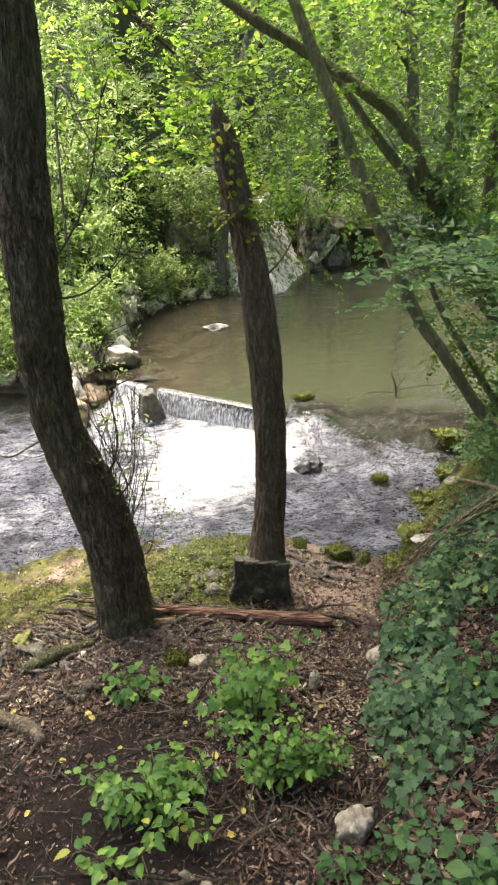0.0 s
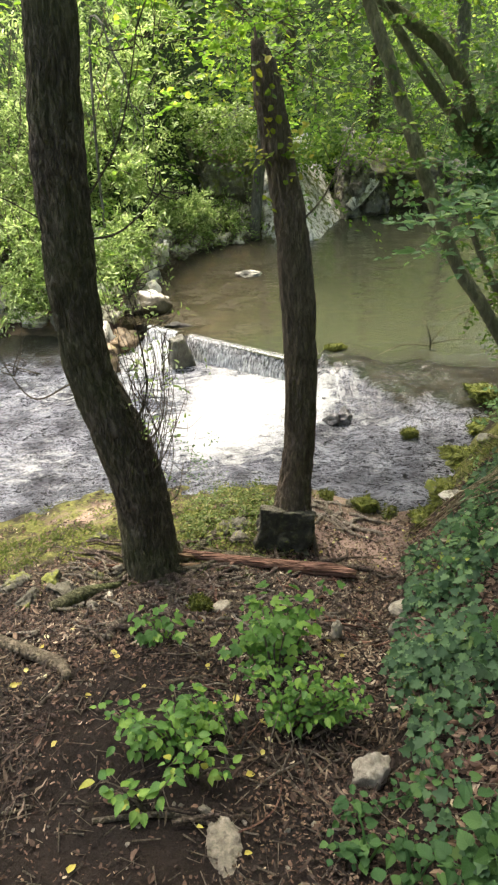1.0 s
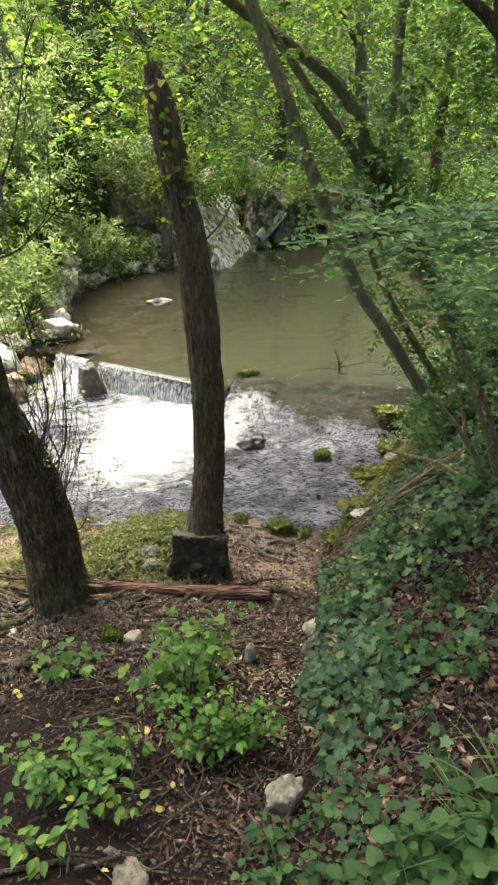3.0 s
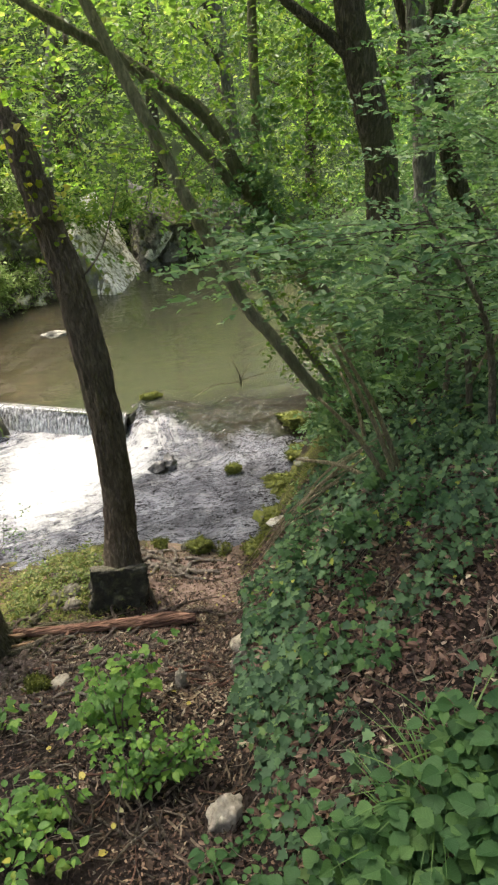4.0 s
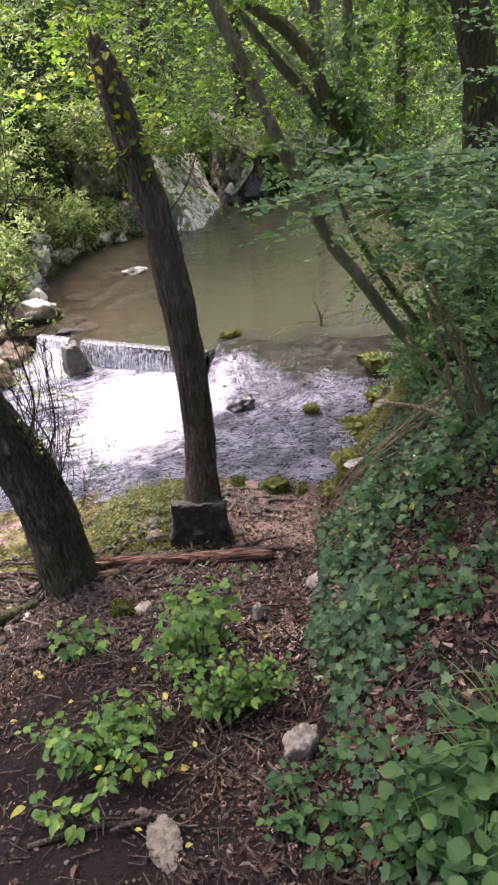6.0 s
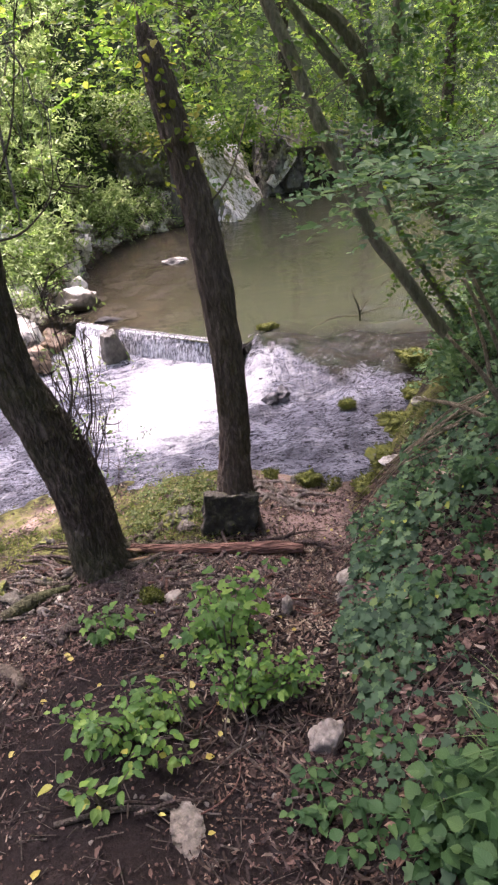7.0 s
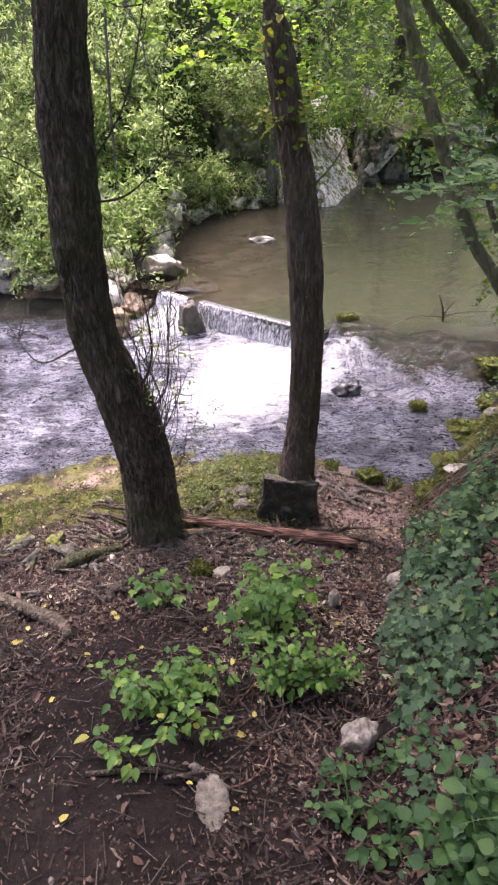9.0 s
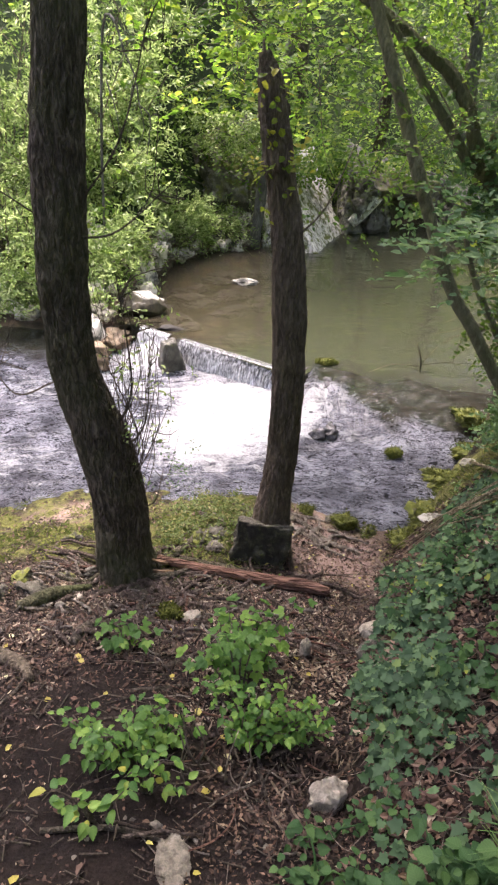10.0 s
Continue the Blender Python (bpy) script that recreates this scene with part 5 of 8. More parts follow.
def build_left_tree():
    at = (-0.77, 3.3, gz(-0.77, 3.3))
    ob = thing("tree", at, "leaning tree with dark furrowed bark and bare side shoots", "tree", "near trees")
    pts = [(-0.76, 3.30, at[2] - 0.08), (-0.77, 3.3, 0.46), (-0.79, 3.3, 0.66), (-0.80, 3.3, 1.05), (-0.88, 3.3, 1.44), (-0.975, 3.3, 1.79), (-0.99, 3.3, 2.1), (-0.98, 3.3, 2.4), (-0.95, 3.3, 2.9), (-0.90, 3.32, 3.35), (-0.84, 3.4, 4.3), (-0.9, 3.7, 6.0), (-1.2, 4.0, 8.0)]
    rad = [0.25, 0.192, 0.166, 0.155, 0.145, 0.122, 0.118, 0.12, 0.118, 0.112, 0.10, 0.075, 0.03]
    V, F = tube(pts, rad, 112, 0.012, 0.016, 0.011, 3)
    under(ob, "trunk", V, F, BARK, at)
    r = np.random.default_rng(50)
    # surface roots
    for k in range(30):
        ang = r.uniform(0, 2 * np.pi) if k % 3 else r.uniform(-1.9, 0.5)
        ln = r.uniform(0.35, 0.85) + (0.7 * r.random() if -2.2 < (ang if ang < np.pi else ang - 2 * np.pi) < 0.2 else 0)
        x, y = -0.77 + 0.17 * math.cos(ang), 3.3 + 0.17 * math.sin(ang)
        p = [(x, y, gz(x, y) + 0.025)]
        for s in range(6):
            ang += r.uniform(-0.95, 0.95)
            x += ln / 6 * math.cos(ang)
            y += ln / 6 * math.sin(ang)
            p.append((x, y, gz(x, y) + 0.012 + r.uniform(0.0, 0.022) * (1 - s / 6)))
        big = r.uniform(0.005, 0.013) if k % 6 else r.uniform(0.018, 0.032)
        V, F = tube(p, [big * 1.2, big * 1.1, big, big * 0.8, big * 0.6, big * 0.4, big * 0.15], 8, 0.03, 0.005, 0.003, k)
        under(ob, "root", V, F, BARK if k % 4 == 0 else ROOT, at)
    # bare side shoots
    for (a, b, c, w) in [((-0.90, 3.28, 2.62), (-0.66, 3.3, 2.95), (-0.52, 3.4, 3.45), 0.009), ((-0.90, 3.28, 2.50), (-0.68, 3.2, 2.56), (-0.42, 3.2, 2.78), 0.009),
                         ((-0.82, 3.25, 1.42), (-0.66, 3.2, 1.75), (-0.70, 3.2, 2.35), 0.011), ((-0.80, 3.25, 1.30), (-0.60, 3.2, 1.55), (-0.55, 3.2, 2.05), 0.009),
                         ((-0.80, 3.22, 1.25), (-0.63, 3.15, 1.50), (-0.78, 3.1, 2.0), 0.008), ((-0.78, 3.22, 1.15), (-0.62, 3.15, 1.32), (-0.45, 3.1, 1.72), 0.007),
                         ((-1.08, 3.25, 1.75), (-1.28, 3.2, 1.70), (-1.42, 3.2, 1.98), 0.008), ((-1.08, 3.25, 2.62), (-1.25, 3.25, 2.72), (-1.4, 3.3, 2.7), 0.006),
                         ((-0.66, 3.25, 0.95), (-0.56, 3.2, 1.05), (-0.50, 3.15, 1.30), 0.006), ((-0.68, 3.2, 0.75), (-0.64, 3.12, 0.85), (-0.66, 3.1, 1.1), 0.005)]:
        V, F = tube([a, b, c], [w * 0.7, w * 0.55, w * 0.22], 6, 0.03, 0.003)
        sh = under(ob, "side_shoot", V, F, TWIG, at, "thin bare shoot")
        pcs = []
        for q in range(5):
            s = r.uniform(0.35, 0.95)
            p0 = np.array(b) * (1 - s) + np.array(c) * s
            pcs.append(tube([p0, p0 + r.normal(0, 0.06, 3) + (0.03, 0, 0.05), p0 + r.normal(0, 0.10, 3) + (0.05, 0, 0.13)], [w * 0.4, w * 0.3, w * 0.12], 4, 0.05))
        for V, F in pcs:
            part("twig", build_mesh("twig", V - np.array(at), F, TWIG), sh)
    for k in range(30):
        z0 = r.uniform(0.85, 1.6)
        p0 = np.array([-0.70 - 0.15 * max(0.0, z0 - 1.2), 3.22, z0])
        p1 = p0 + (r.uniform(-0.04, 0.16), r.uniform(-0.1, 0.15), r.uniform(0.3, 0.7))
        p2 = p1 + (r.uniform(-0.22, 0.08), r.uniform(-0.05, 0.1), r.uniform(0.25, 0.7))
        V, F = tube([p0, (p0 + p1) / 2 + r.normal(0, 0.04, 3), p1, p2], [0.0034, 0.0026, 0.0018, 0.001], 5, 0.04, 0.003)
        under(ob, "side_shoot", V, F, TWIG, at, "thin bare shoot")
    # small leaves on the shoots
    o = np.array([-0.62, 3.2, 1.75]) + r.normal(0, 1, (46, 3)) * (0.09, 0.06, 0.33)
    leafy(ob, at, "shoot_leaves", [sprays(o, r.normal(0, 1, (46, 3)), 0.10, 4, 0.035, r, 0.1, 0.6, 0.45)], LEAF_WILLOW)
    o = np.array([-0.50, 3.15, 1.22]) + r.normal(0, 1, (34, 3)) * (0.09, 0.07, 0.10) + (0.06, 0, 0.04)
    leafy(ob, at, "shoot_leaves", [sprays(o, r.normal(0, 1, (34, 3)), 0.10, 4, 0.026, r, 0.1, 0.6, 0.35)], LEAF_ELM)
    # crown, unseen high above, spread to shade the near bank
    for (p, q, w) in [((-0.88, 3.6, 5.2), (-0.2, 4.6, 6.6), 0.05), ((-0.9, 3.75, 6.0), (-2.2, 4.6, 7.4), 0.045), ((-0.9, 3.7, 5.8), (-0.6, 2.4, 7.0), 0.045), ((-0.85, 3.45, 4.6), (-1.9, 3.2, 5.9), 0.04), ((-0.88, 3.6, 5.2), (0.7, 2.9, 5.8), 0.045)]:
        mid = (np.array(p) + np.array(q)) / 2 + (0, 0, 0.25)
        V, F = limb([p, mid, q], [w, w * 0.7, w * 0.3])
        under(ob, "limb", V, F, BARK, at)
    o, w = crown_origins(r, (-1.3, 3.4, 7.0), (2.8, 2.6, 1.5), 1200)
    leafy(ob, at, "crown", [sprays(o, w, 0.45, 9, 0.10, r, 0.2)], LEAF_GLOW)
    # second unseen crown mass, added only to shade the right slope
    o, w = crown_origins(r, (0.6, 2.9, 5.9), (1.7, 1.4, 0.6), 230)
    leafy(ob, at, "crown", [sprays(o, w, 0.45, 9, 0.10, r, 0.2)], LEAF_GLOW)
    # low branch over the water, in the sunlit leaf tone
    V, F = limb([(-0.86, 3.4, 4.1), (-0.95, 4.7, 4.25), (-0.55, 6.0, 3.85), (-0.1, 6.9, 3.45)], [0.045, 0.034, 0.02, 0.008])
    under(ob, "limb", V, F, BARK, at)
    pieces, lf = [], []
    for s0 in np.linspace(0.3, 1.0, 13):
        p0 = np.array([-0.95, 4.7, 4.25]) * (1 - s0) + np.array([-0.1, 6.9, 3.4]) * s0
        tg = p0 + r.normal(0, 1, (7, 3)) * (0.42, 0.45, 0.28) - (0, 0, 0.28)
        pieces += twigs_to(r, p0, tg[::3], 0.005)
        lf.append(sprays(tg, r.normal(0, 1, (7, 3)) * (1, 1, 0.25), 0.36, 15, 0.066, r, 0.3, 0.3, 0.72))
    for V, F in pieces:
        under(ob, "twig", V, F, TWIG, at)
    leafy(ob, at, "foliage", lf, LEAF_SUN_TONED)


def build_snag():
    at = (0.12, 3.55, 0.70)
    ob = thing("dead_tree", at, "broken dead trunk with a jagged top, bark still on", "tree", "near trees")
    pts = [(0.105, 3.55, 0.50), (0.12, 3.55, 0.72), (0.14, 3.55, 0.93), (0.16, 3.55, 1.18), (0.17, 3.55, 1.56), (0.16, 3.55, 1.91), (0.14, 3.55, 2.23), (0.11, 3.55, 2.52), (0.06, 3.55, 2.80), (0.02, 3.55, 3.05), (-0.008, 3.55, 3.2), (-0.035, 3.55, 3.30)]
    rad = [0.135, 0.118, 0.098, 0.091, 0.092, 0.089, 0.084, 0.079, 0.073, 0.064, 0.050, 0.026]
    V, F = tube(pts, rad, 88, 0.012, 0.012, 0.010, 6)
    under(ob, "trunk", V, F, BARK_SNAG, at)
    r = np.random.default_rng(51)
    for k in range(9):
        a = 2 * np.pi * k / 9
        p0 = np.array([0.005 + 0.036 * math.cos(a), 3.55 + 0.036 * math.sin(a), 3.06])
        h = 0.13 + 0.12 * max(0.0, -math.cos(a)) + 0.06 * r.random()
        tip = p0 + (-0.02 - 0.008 * math.cos(a), -0.01 * math.sin(a), h)
        V, F = tube([p0, (p0 + tip) / 2 + r.normal(0, 0.004, 3), tip], [0.024, 0.02, 0.004], 9, 0.02, 0.008, 0.006, k)
        under(ob, "splinter", V, F, BARK_SNAG, at, "dark splintered wood")
    for (a, b, c, w) in [((0.17, 3.5, 0.80), (0.23, 3.42, 0.62), (0.27, 3.36, 0.42), 0.022)]:
        V, F = tube([a, b, c], [w, w * 0.8, w * 0.5], 8, 0.03, 0.004)
        under(ob, "root", V, F, BARK_SNAG, at)
    V, F = tube([(0.12, 3.5, 2.46), (0.30, 3.6, 2.62), (0.46, 3.9, 2.9)], [0.006, 0.005, 0.002], 6, 0.03, 0.002)
    under(ob, "twig", V, F, TWIG, at)
    o = np.array([0.05, 3.5, 2.93]) + r.normal(0, 1, (24, 3)) * (0.065, 0.03, 0.15) + (0.02, -0.06, 0)
    o[:, 0] += 0.19 * (2.82 - o[:, 2])
    wv = r.normal(0, 1, (24, 3)) * (1, 0.6, 0.3) + (0.1, 0, -0.4)
    leafy(ob, at, "creeper_leaves", [sprays(o, wv, 0.08, 4, 0.040, r, 0.5, 0.4, 0.75)], LEAF_YELLOW_ON, "yellowing creeper leaves")


def build_leaning_trees():
    r = np.random.default_rng(52)
    at = (2.15, 4.65, gz(2.15, 4.65))
    ob = thing("tree", at, "slender tree leaning far out over the pool", "tree", "leaning trees")
    V, F = tube([(2.2, 4.62, at[2] - 0.08), (2.05, 4.66, 0.86), (1.81, 4.7, 1.17), (1.56, 4.75, 1.55), (1.32, 4.8, 1.90), (1.03, 4.9, 2.56), (0.875, 5.0, 2.97), (0.725, 5.1, 3.35), (0.515, 5.3, 3.9), (0.18, 5.7, 4.8)],
                [0.062, 0.052, 0.047, 0.046, 0.046, 0.046, 0.045, 0.042, 0.038, 0.02], 28, 0.03, 0.006, 0.003, 12)
    under(ob, "trunk", V, F, BARK_MOSSY, at)
    V, F = tube([(2.30, 5.15, 0.75), (2.12, 5.2, 1.03), (1.84, 5.2, 1.45), (1.65, 5.2, 1.76), (1.52, 5.2, 2.05), (1.42, 5.25, 2.4)], [0.035, 0.032, 0.029, 0.026, 0.022, 0.012], 12, 0.05, 0.006)
    under(ob, "second_stem", V, F, BARK_MOSSY, at)
    for p0, spread, n in [((0.95, 5.0, 2.7), (0.40, 0.5, 0.30), 26), ((0.60, 5.5, 3.35), (0.55, 0.4, 0.28), 26), ((0.75, 5.4, 2.5), (0.36, 0.4, 0.28), 18), ((0.35, 5.6, 3.05), (0.40, 0.5, 0.32), 26), ((1.3, 5.3, 2.9), (0.4, 0.5, 0.32), 22), ((0.1, 5.9, 3.4), (0.5, 0.5, 0.3), 22)]:
        tg = np.array(p0) + r.normal(0, 1, (n, 3)) * spread
        for V, F in twigs_to(r, p0, tg[::4], 0.004):
            under(ob, "twig", V, F, TWIG, at)
        leafy(ob, at, "foliage", [sprays(tg, r.normal(0, 1, (n, 3)) * (1, 1, 0.3), 0.28, 12, 0.052, r, 0.4, 0.35, 0.70)], LEAF_GLOW)
    o = np.array([1.86, 5.1, 1.42]) + r.normal(0, 1, (46, 3)) * (0.15, 0.10, 0.26)
    o[:, 0] -= 0.6 * (o[:, 2] - 1.42)
    leafy(ob, at, "foliage", [sprays(o, r.normal(0, 1, (46, 3)) * (1, 0.6, 0.3) + (-0.2, -0.4, -0.2), 0.16, 8, 0.046, r, 0.4, 0.5, 0.66)], LEAF_SUN_TONED)
    o, w = crown_origins(r, (0.6, 5.9, 5.8), (1.9, 1.6, 1.1), 420)
    leafy(ob, at, "crown", [sprays(o, w, 0.45, 9, 0.09, r, 0.2)], LEAF_GLOW)

    at = (2.95, 5.95, gz(2.95, 5.95))
    ob = thing("tree", at, "ivy-clad tree with mossy limbs arching over the pool", "tree", "leaning trees")
    V, F = tube([(2.95, 5.95, gz(2.95, 5.95) - 0.1), (2.45, 5.85, 1.35), (1.93, 5.7, 2.15), (1.57, 5.6, 2.68), (1.44, 5.6, 2.97), (1.25, 5.6, 3.2), (0.83, 5.6, 3.48), (0.58, 5.6, 3.64), (0.3, 5.6, 3.8), (-0.3, 5.7, 4.2)], [0.11, 0.092, 0.075, 0.060, 0.052, 0.048, 0.044, 0.041, 0.037, 0.018], 26, 0.04, 0.010, 0.010, 14)
    under(ob, "trunk", V, F, BARK_MOSSY, at)
    V, F = tube([(1.55, 5.6, 2.55), (1.35, 5.55, 2.80), (1.12, 5.5, 3.06), (0.96, 5.5, 3.28), (0.7, 5.5, 3.6)], [0.045, 0.04, 0.036, 0.03, 0.015], 12, 0.04, 0.008)
    under(ob, "limb", V, F, BARK_MOSSY, at)
    V, F = tube([(1.62, 5.65, 2.4), (1.75, 5.7, 3.0), (1.8, 5.8, 3.8), (1.9, 5.9, 5.0)], [0.045, 0.04, 0.035, 0.02], 14, 0.05, 0.010)
    under(ob, "limb", V, F, BARK_MOSSY, at)
    o = np.concatenate([np.array([1.68, 5.58, 2.55]) + r.normal(0, 1, (200, 3)) * (0.14, 0.12, 0.45), np.array([1.62, 5.6, 2.3]) + r.normal(0, 1, (90, 3)) * (0.22, 0.12, 0.25)])
    leafy(ob, at, "ivy", [sprays(o, r.normal(0, 1, (len(o), 3)) * (1, 1, 0.6) + (0, -0.6, 0), 0.13, 6, 0.055, r, 0.5, 0.9, 0.8)], LEAF_ELM, "dark ivy on the trunk")
    o = np.array([1.98, 5.5, 1.75]) + r.normal(0, 1, (90, 3)) * (0.16, 0.1, 0.42)
    o[:, 0] -= 0.42 * (o[:, 2] - 1.75)
    leafy(ob, at, "foliage", [sprays(o, r.normal(0, 1, (90, 3)) * (1, 0.6, 0.35) + (0, -0.5, 0), 0.18, 9, 0.048, r, 0.4, 0.5, 0.66)], LEAF_GLOW)
    o = np.array([2.25, 5.9, 3.15]) + r.normal(0, 1, (190, 3)) * (0.36, 0.3, 0.42)
    leafy(ob, at, "foliage", [sprays(o, r.normal(0, 1, (190, 3)) * (1, 1, 0.35) + (0, -0.4, 0), 0.24, 9, 0.058, r, 0.4, 0.5, 0.7)], LEAF_GLOW)
    o, w = crown_origins(r, (1.4, 6.2, 4.6), (1.9, 1.4, 0.9), 420)
    leafy(ob, at, "crown", [sprays(o, w, 0.4, 9, 0.085, r, 0.3)], LEAF_FAR)

    for (at, pts, rad, mat_, label, arm) in [
        ((2.72, 5.1, gz(2.72, 5.1)), [(2.74, 5.1, gz(2.72, 5.1) - 0.1), (2.68, 5.1, 1.6), (2.66, 5.1, 1.93), (2.60, 5.1, 2.33), (2.56, 5.1, 2.75), (2.46, 5.1, 3.14), (2.36, 5.1, 3.49), (2.28, 5.1, 3.9), (2.2, 5.2, 5.6)], [0.16, 0.14, 0.135, 0.13, 0.125, 0.12, 0.115, 0.10, 0.05], BARK, "stout dark tree on the bank behind the thicket", True),
        ((3.75, 6.5, gz(3.75, 6.5)), [(3.8, 6.5, gz(3.75, 6.5) - 0.1), (3.69, 6.5, 2.63), (3.62, 6.5, 3.26), (3.54, 6.5, 3.7), (3.4, 6.6, 5.6)], [0.13, 0.105, 0.10, 0.09, 0.05], BARK_PALE, "pale straight trunk behind a stout dark tree", False),
        ((4.65, 6.5, gz(4.65, 6.5)), [(4.75, 6.5, gz(4.65, 6.5) - 0.1), (4.49, 6.5, 1.62), (4.1, 6.5, 2.23), (3.9, 6.5, 2.9), (3.7, 6.6, 4.4)], [0.13, 0.11, 0.10, 0.09, 0.05], BARK, "dark trunk leaning on the upper bank", False)]:
        ob = thing("tree", at, label, "tree", "bank trees")
        V, F = tube(pts, rad, 32, 0.03, 0.008, 0.012, 21)
        under(ob, "trunk", V, F, mat_, at)
        top = np.array(pts[-1])
        for k in range(4):
            q = top + r.normal(0, 1, 3) * (1.0, 0.8, 0.3) + (0, 0, 0.6)
            V, F = limb([top - (0, 0, 1.3), (top + q) / 2 + (0, 0, -0.3), q], [0.05, 0.035, 0.012])
            under(ob, "limb", V, F, mat_, at)
        if arm:
            V, F = limb([(2.36, 5.1, 3.4), (2.15, 5.1, 3.58), (1.95, 5.05, 3.7), (1.5, 5.0, 4.0)], [0.055, 0.045, 0.04, 0.02], 10)
            under(ob, "limb", V, F, mat_, at)
        # the stout tree's unseen crown is shifted and widened to shade the ivy slope
        o, w = crown_origins(r, (2.1, 3.4, 5.4) if arm else top + (0, 0, -0.4), (2.3, 2.3, 0.9) if arm else (1.7, 1.6, 1.2), 220 if arm else 420)
        leafy(ob, at, "crown", [sprays(o, w, 0.42, 9, 0.085, r, 0.3)], LEAF_SHADE_TONED)


def build_thicket():
    """Hornbeam sprays that reach out level from the bank towards the water."""
    r = np.random.default_rng(53)
    # base, top of the stem, number of arms, the way they reach, their length
    for (x, y, top, n_arm, reach, far) in [(2.15, 2.75, (1.55, 2.55, 2.85), 9, (-1.0, 0.30, 0.02), 0.85), (2.4, 2.3, (1.85, 2.25, 2.80), 4, (-0.9, 0.35, 0.05), 0.8), (2.3, 3.2, (1.85, 3.2, 2.45), 3, (-1.0, 0.15, 0.02), 0.45),
                                           (2.35, 3.6, (2.05, 3.5, 2.25), 3, (-0.8, 0.2, 0.0), 0.42), (2.9, 2.9, (2.3, 2.8, 2.55), 6, (-0.8, 0.1, 0.05), 0.7), (3.0, 3.7, (2.5, 3.6, 2.6), 9, (-0.6, 0.1, 0.0), 0.7), (2.5, 4.2, (2.15, 4.1, 2.3), 2, (-0.7, 0.0, 0.0), 0.5), (2.7, 3.3, (2.3, 3.2, 3.3), 4, (-0.6, 0.1, 0.05), 0.8), (3.2, 3.0, (2.7, 3.1, 3.3), 8, (-0.5, 0.2, 0.05), 0.8), (3.4, 3.9, (2.95, 3.8, 3.7), 12, (-0.5, 0.1, 0.05), 0.8)]:
        at = (x, y, gz(x, y))
        ob = thing("young_tree", at, "young hornbeam with level leafy sprays over the bank", "tree", "thicket")
        V, F = tube([(x, y, at[2] - 0.04), (np.array(at) + top) / 2 + (0.12, 0, 0.05), top], [0.022, 0.016, 0.006], 8, 0.05, 0.003)
        under(ob, "stem", V, F, TWIG_PALE, at)
        for k in range(int(n_arm * 1.6)):
            s = r.uniform(0.58, 1.0)
            p0 = np.array(at) * (1 - s) ** 2 + 2 * s * (1 - s) * ((np.array(at) + top) / 2 + (0.12, 0, 0.05)) + s * s * np.array(top)
            d = unit(np.array(reach) + r.normal(0, 0.30, 3) * (1, 1, 0.35))
            ln = far * r.uniform(0.7, 1.3)
            p1 = p0 + d * ln + (0, 0, -0.05)
            V, F = tube([p0, (p0 + p1) / 2 + (0, 0, 0.04), p1], [0.0030, 0.0022, 0.0008], 4, 0.1)
            arm = under(ob, "branch", V, F, TWIG, at)
            m = 8
            st = np.linspace(0.2, 1.0, m)[:, None]
            bp = p0 + (p1 - p0) * st + np.array([0, 0, 0.04]) * np.sin(np.pi * st) + r.normal(0, 0.015, (m, 3))
            wv = d + np.cross(d, (0, 0, 1)) * np.where(np.arange(m) % 2, 0.9, -0.9)[:, None] + r.normal(0, 0.2, (m, 3)) * (1, 1, 0.3)
            lv, lfc = sprays(bp, wv, 0.22, 10, 0.056, r, 0.15, 0.2, 0.54)
            part("foliage", build_mesh("foliage", lv - np.array(at), lfc, LEAF_ELM, smooth=False), arm)


def build_edge_bushes():
    """Dark leafy bushes on the lip of the bank, over the foot of the leaning trees."""
    r = np.random.default_rng(65)
    for (x, y, rad, h) in [(2.10, 4.30, 0.26, 0.45), (2.22, 4.75, 0.32, 0.60), (2.36, 4.25, 0.30, 0.5), (2.45, 5.25, 0.32, 0.55), (2.62, 4.6, 0.36, 0.6)]:
        at = (x, y, gz(x, y))
        ob = thing("bush", at, "dark leafy bush hanging over the bank's edge", "bush", "edge bushes")
        d = unit(r.normal(0, 1, (62, 3)))
        d[:, 2] = np.abs(d[:, 2]) * 0.9 - 0.15
        o = np.array(at) + d * (rad, rad, h) * (0.45 + 0.55 * r.random((62, 1)) ** 0.6) + (-0.05, 0, 0.12)
        for q in o[::6]:
            V, F = tube([at, (np.array(at) + q) / 2 + r.normal(0, 0.03, 3) + (0, 0, 0.06), q], [0.007, 0.005, 0.002], 5, 0.06, 0.002)
            under(ob, "stem", V, F, TWIG, at)
        leafy(ob, at, "foliage", [sprays(o, d + r.normal(0, 0.5, (62, 3)) + (-0.3, -0.2, -0.2), 0.19, 8, 0.062, r, 0.5, 0.5, 0.66)], LEAF_ELM)


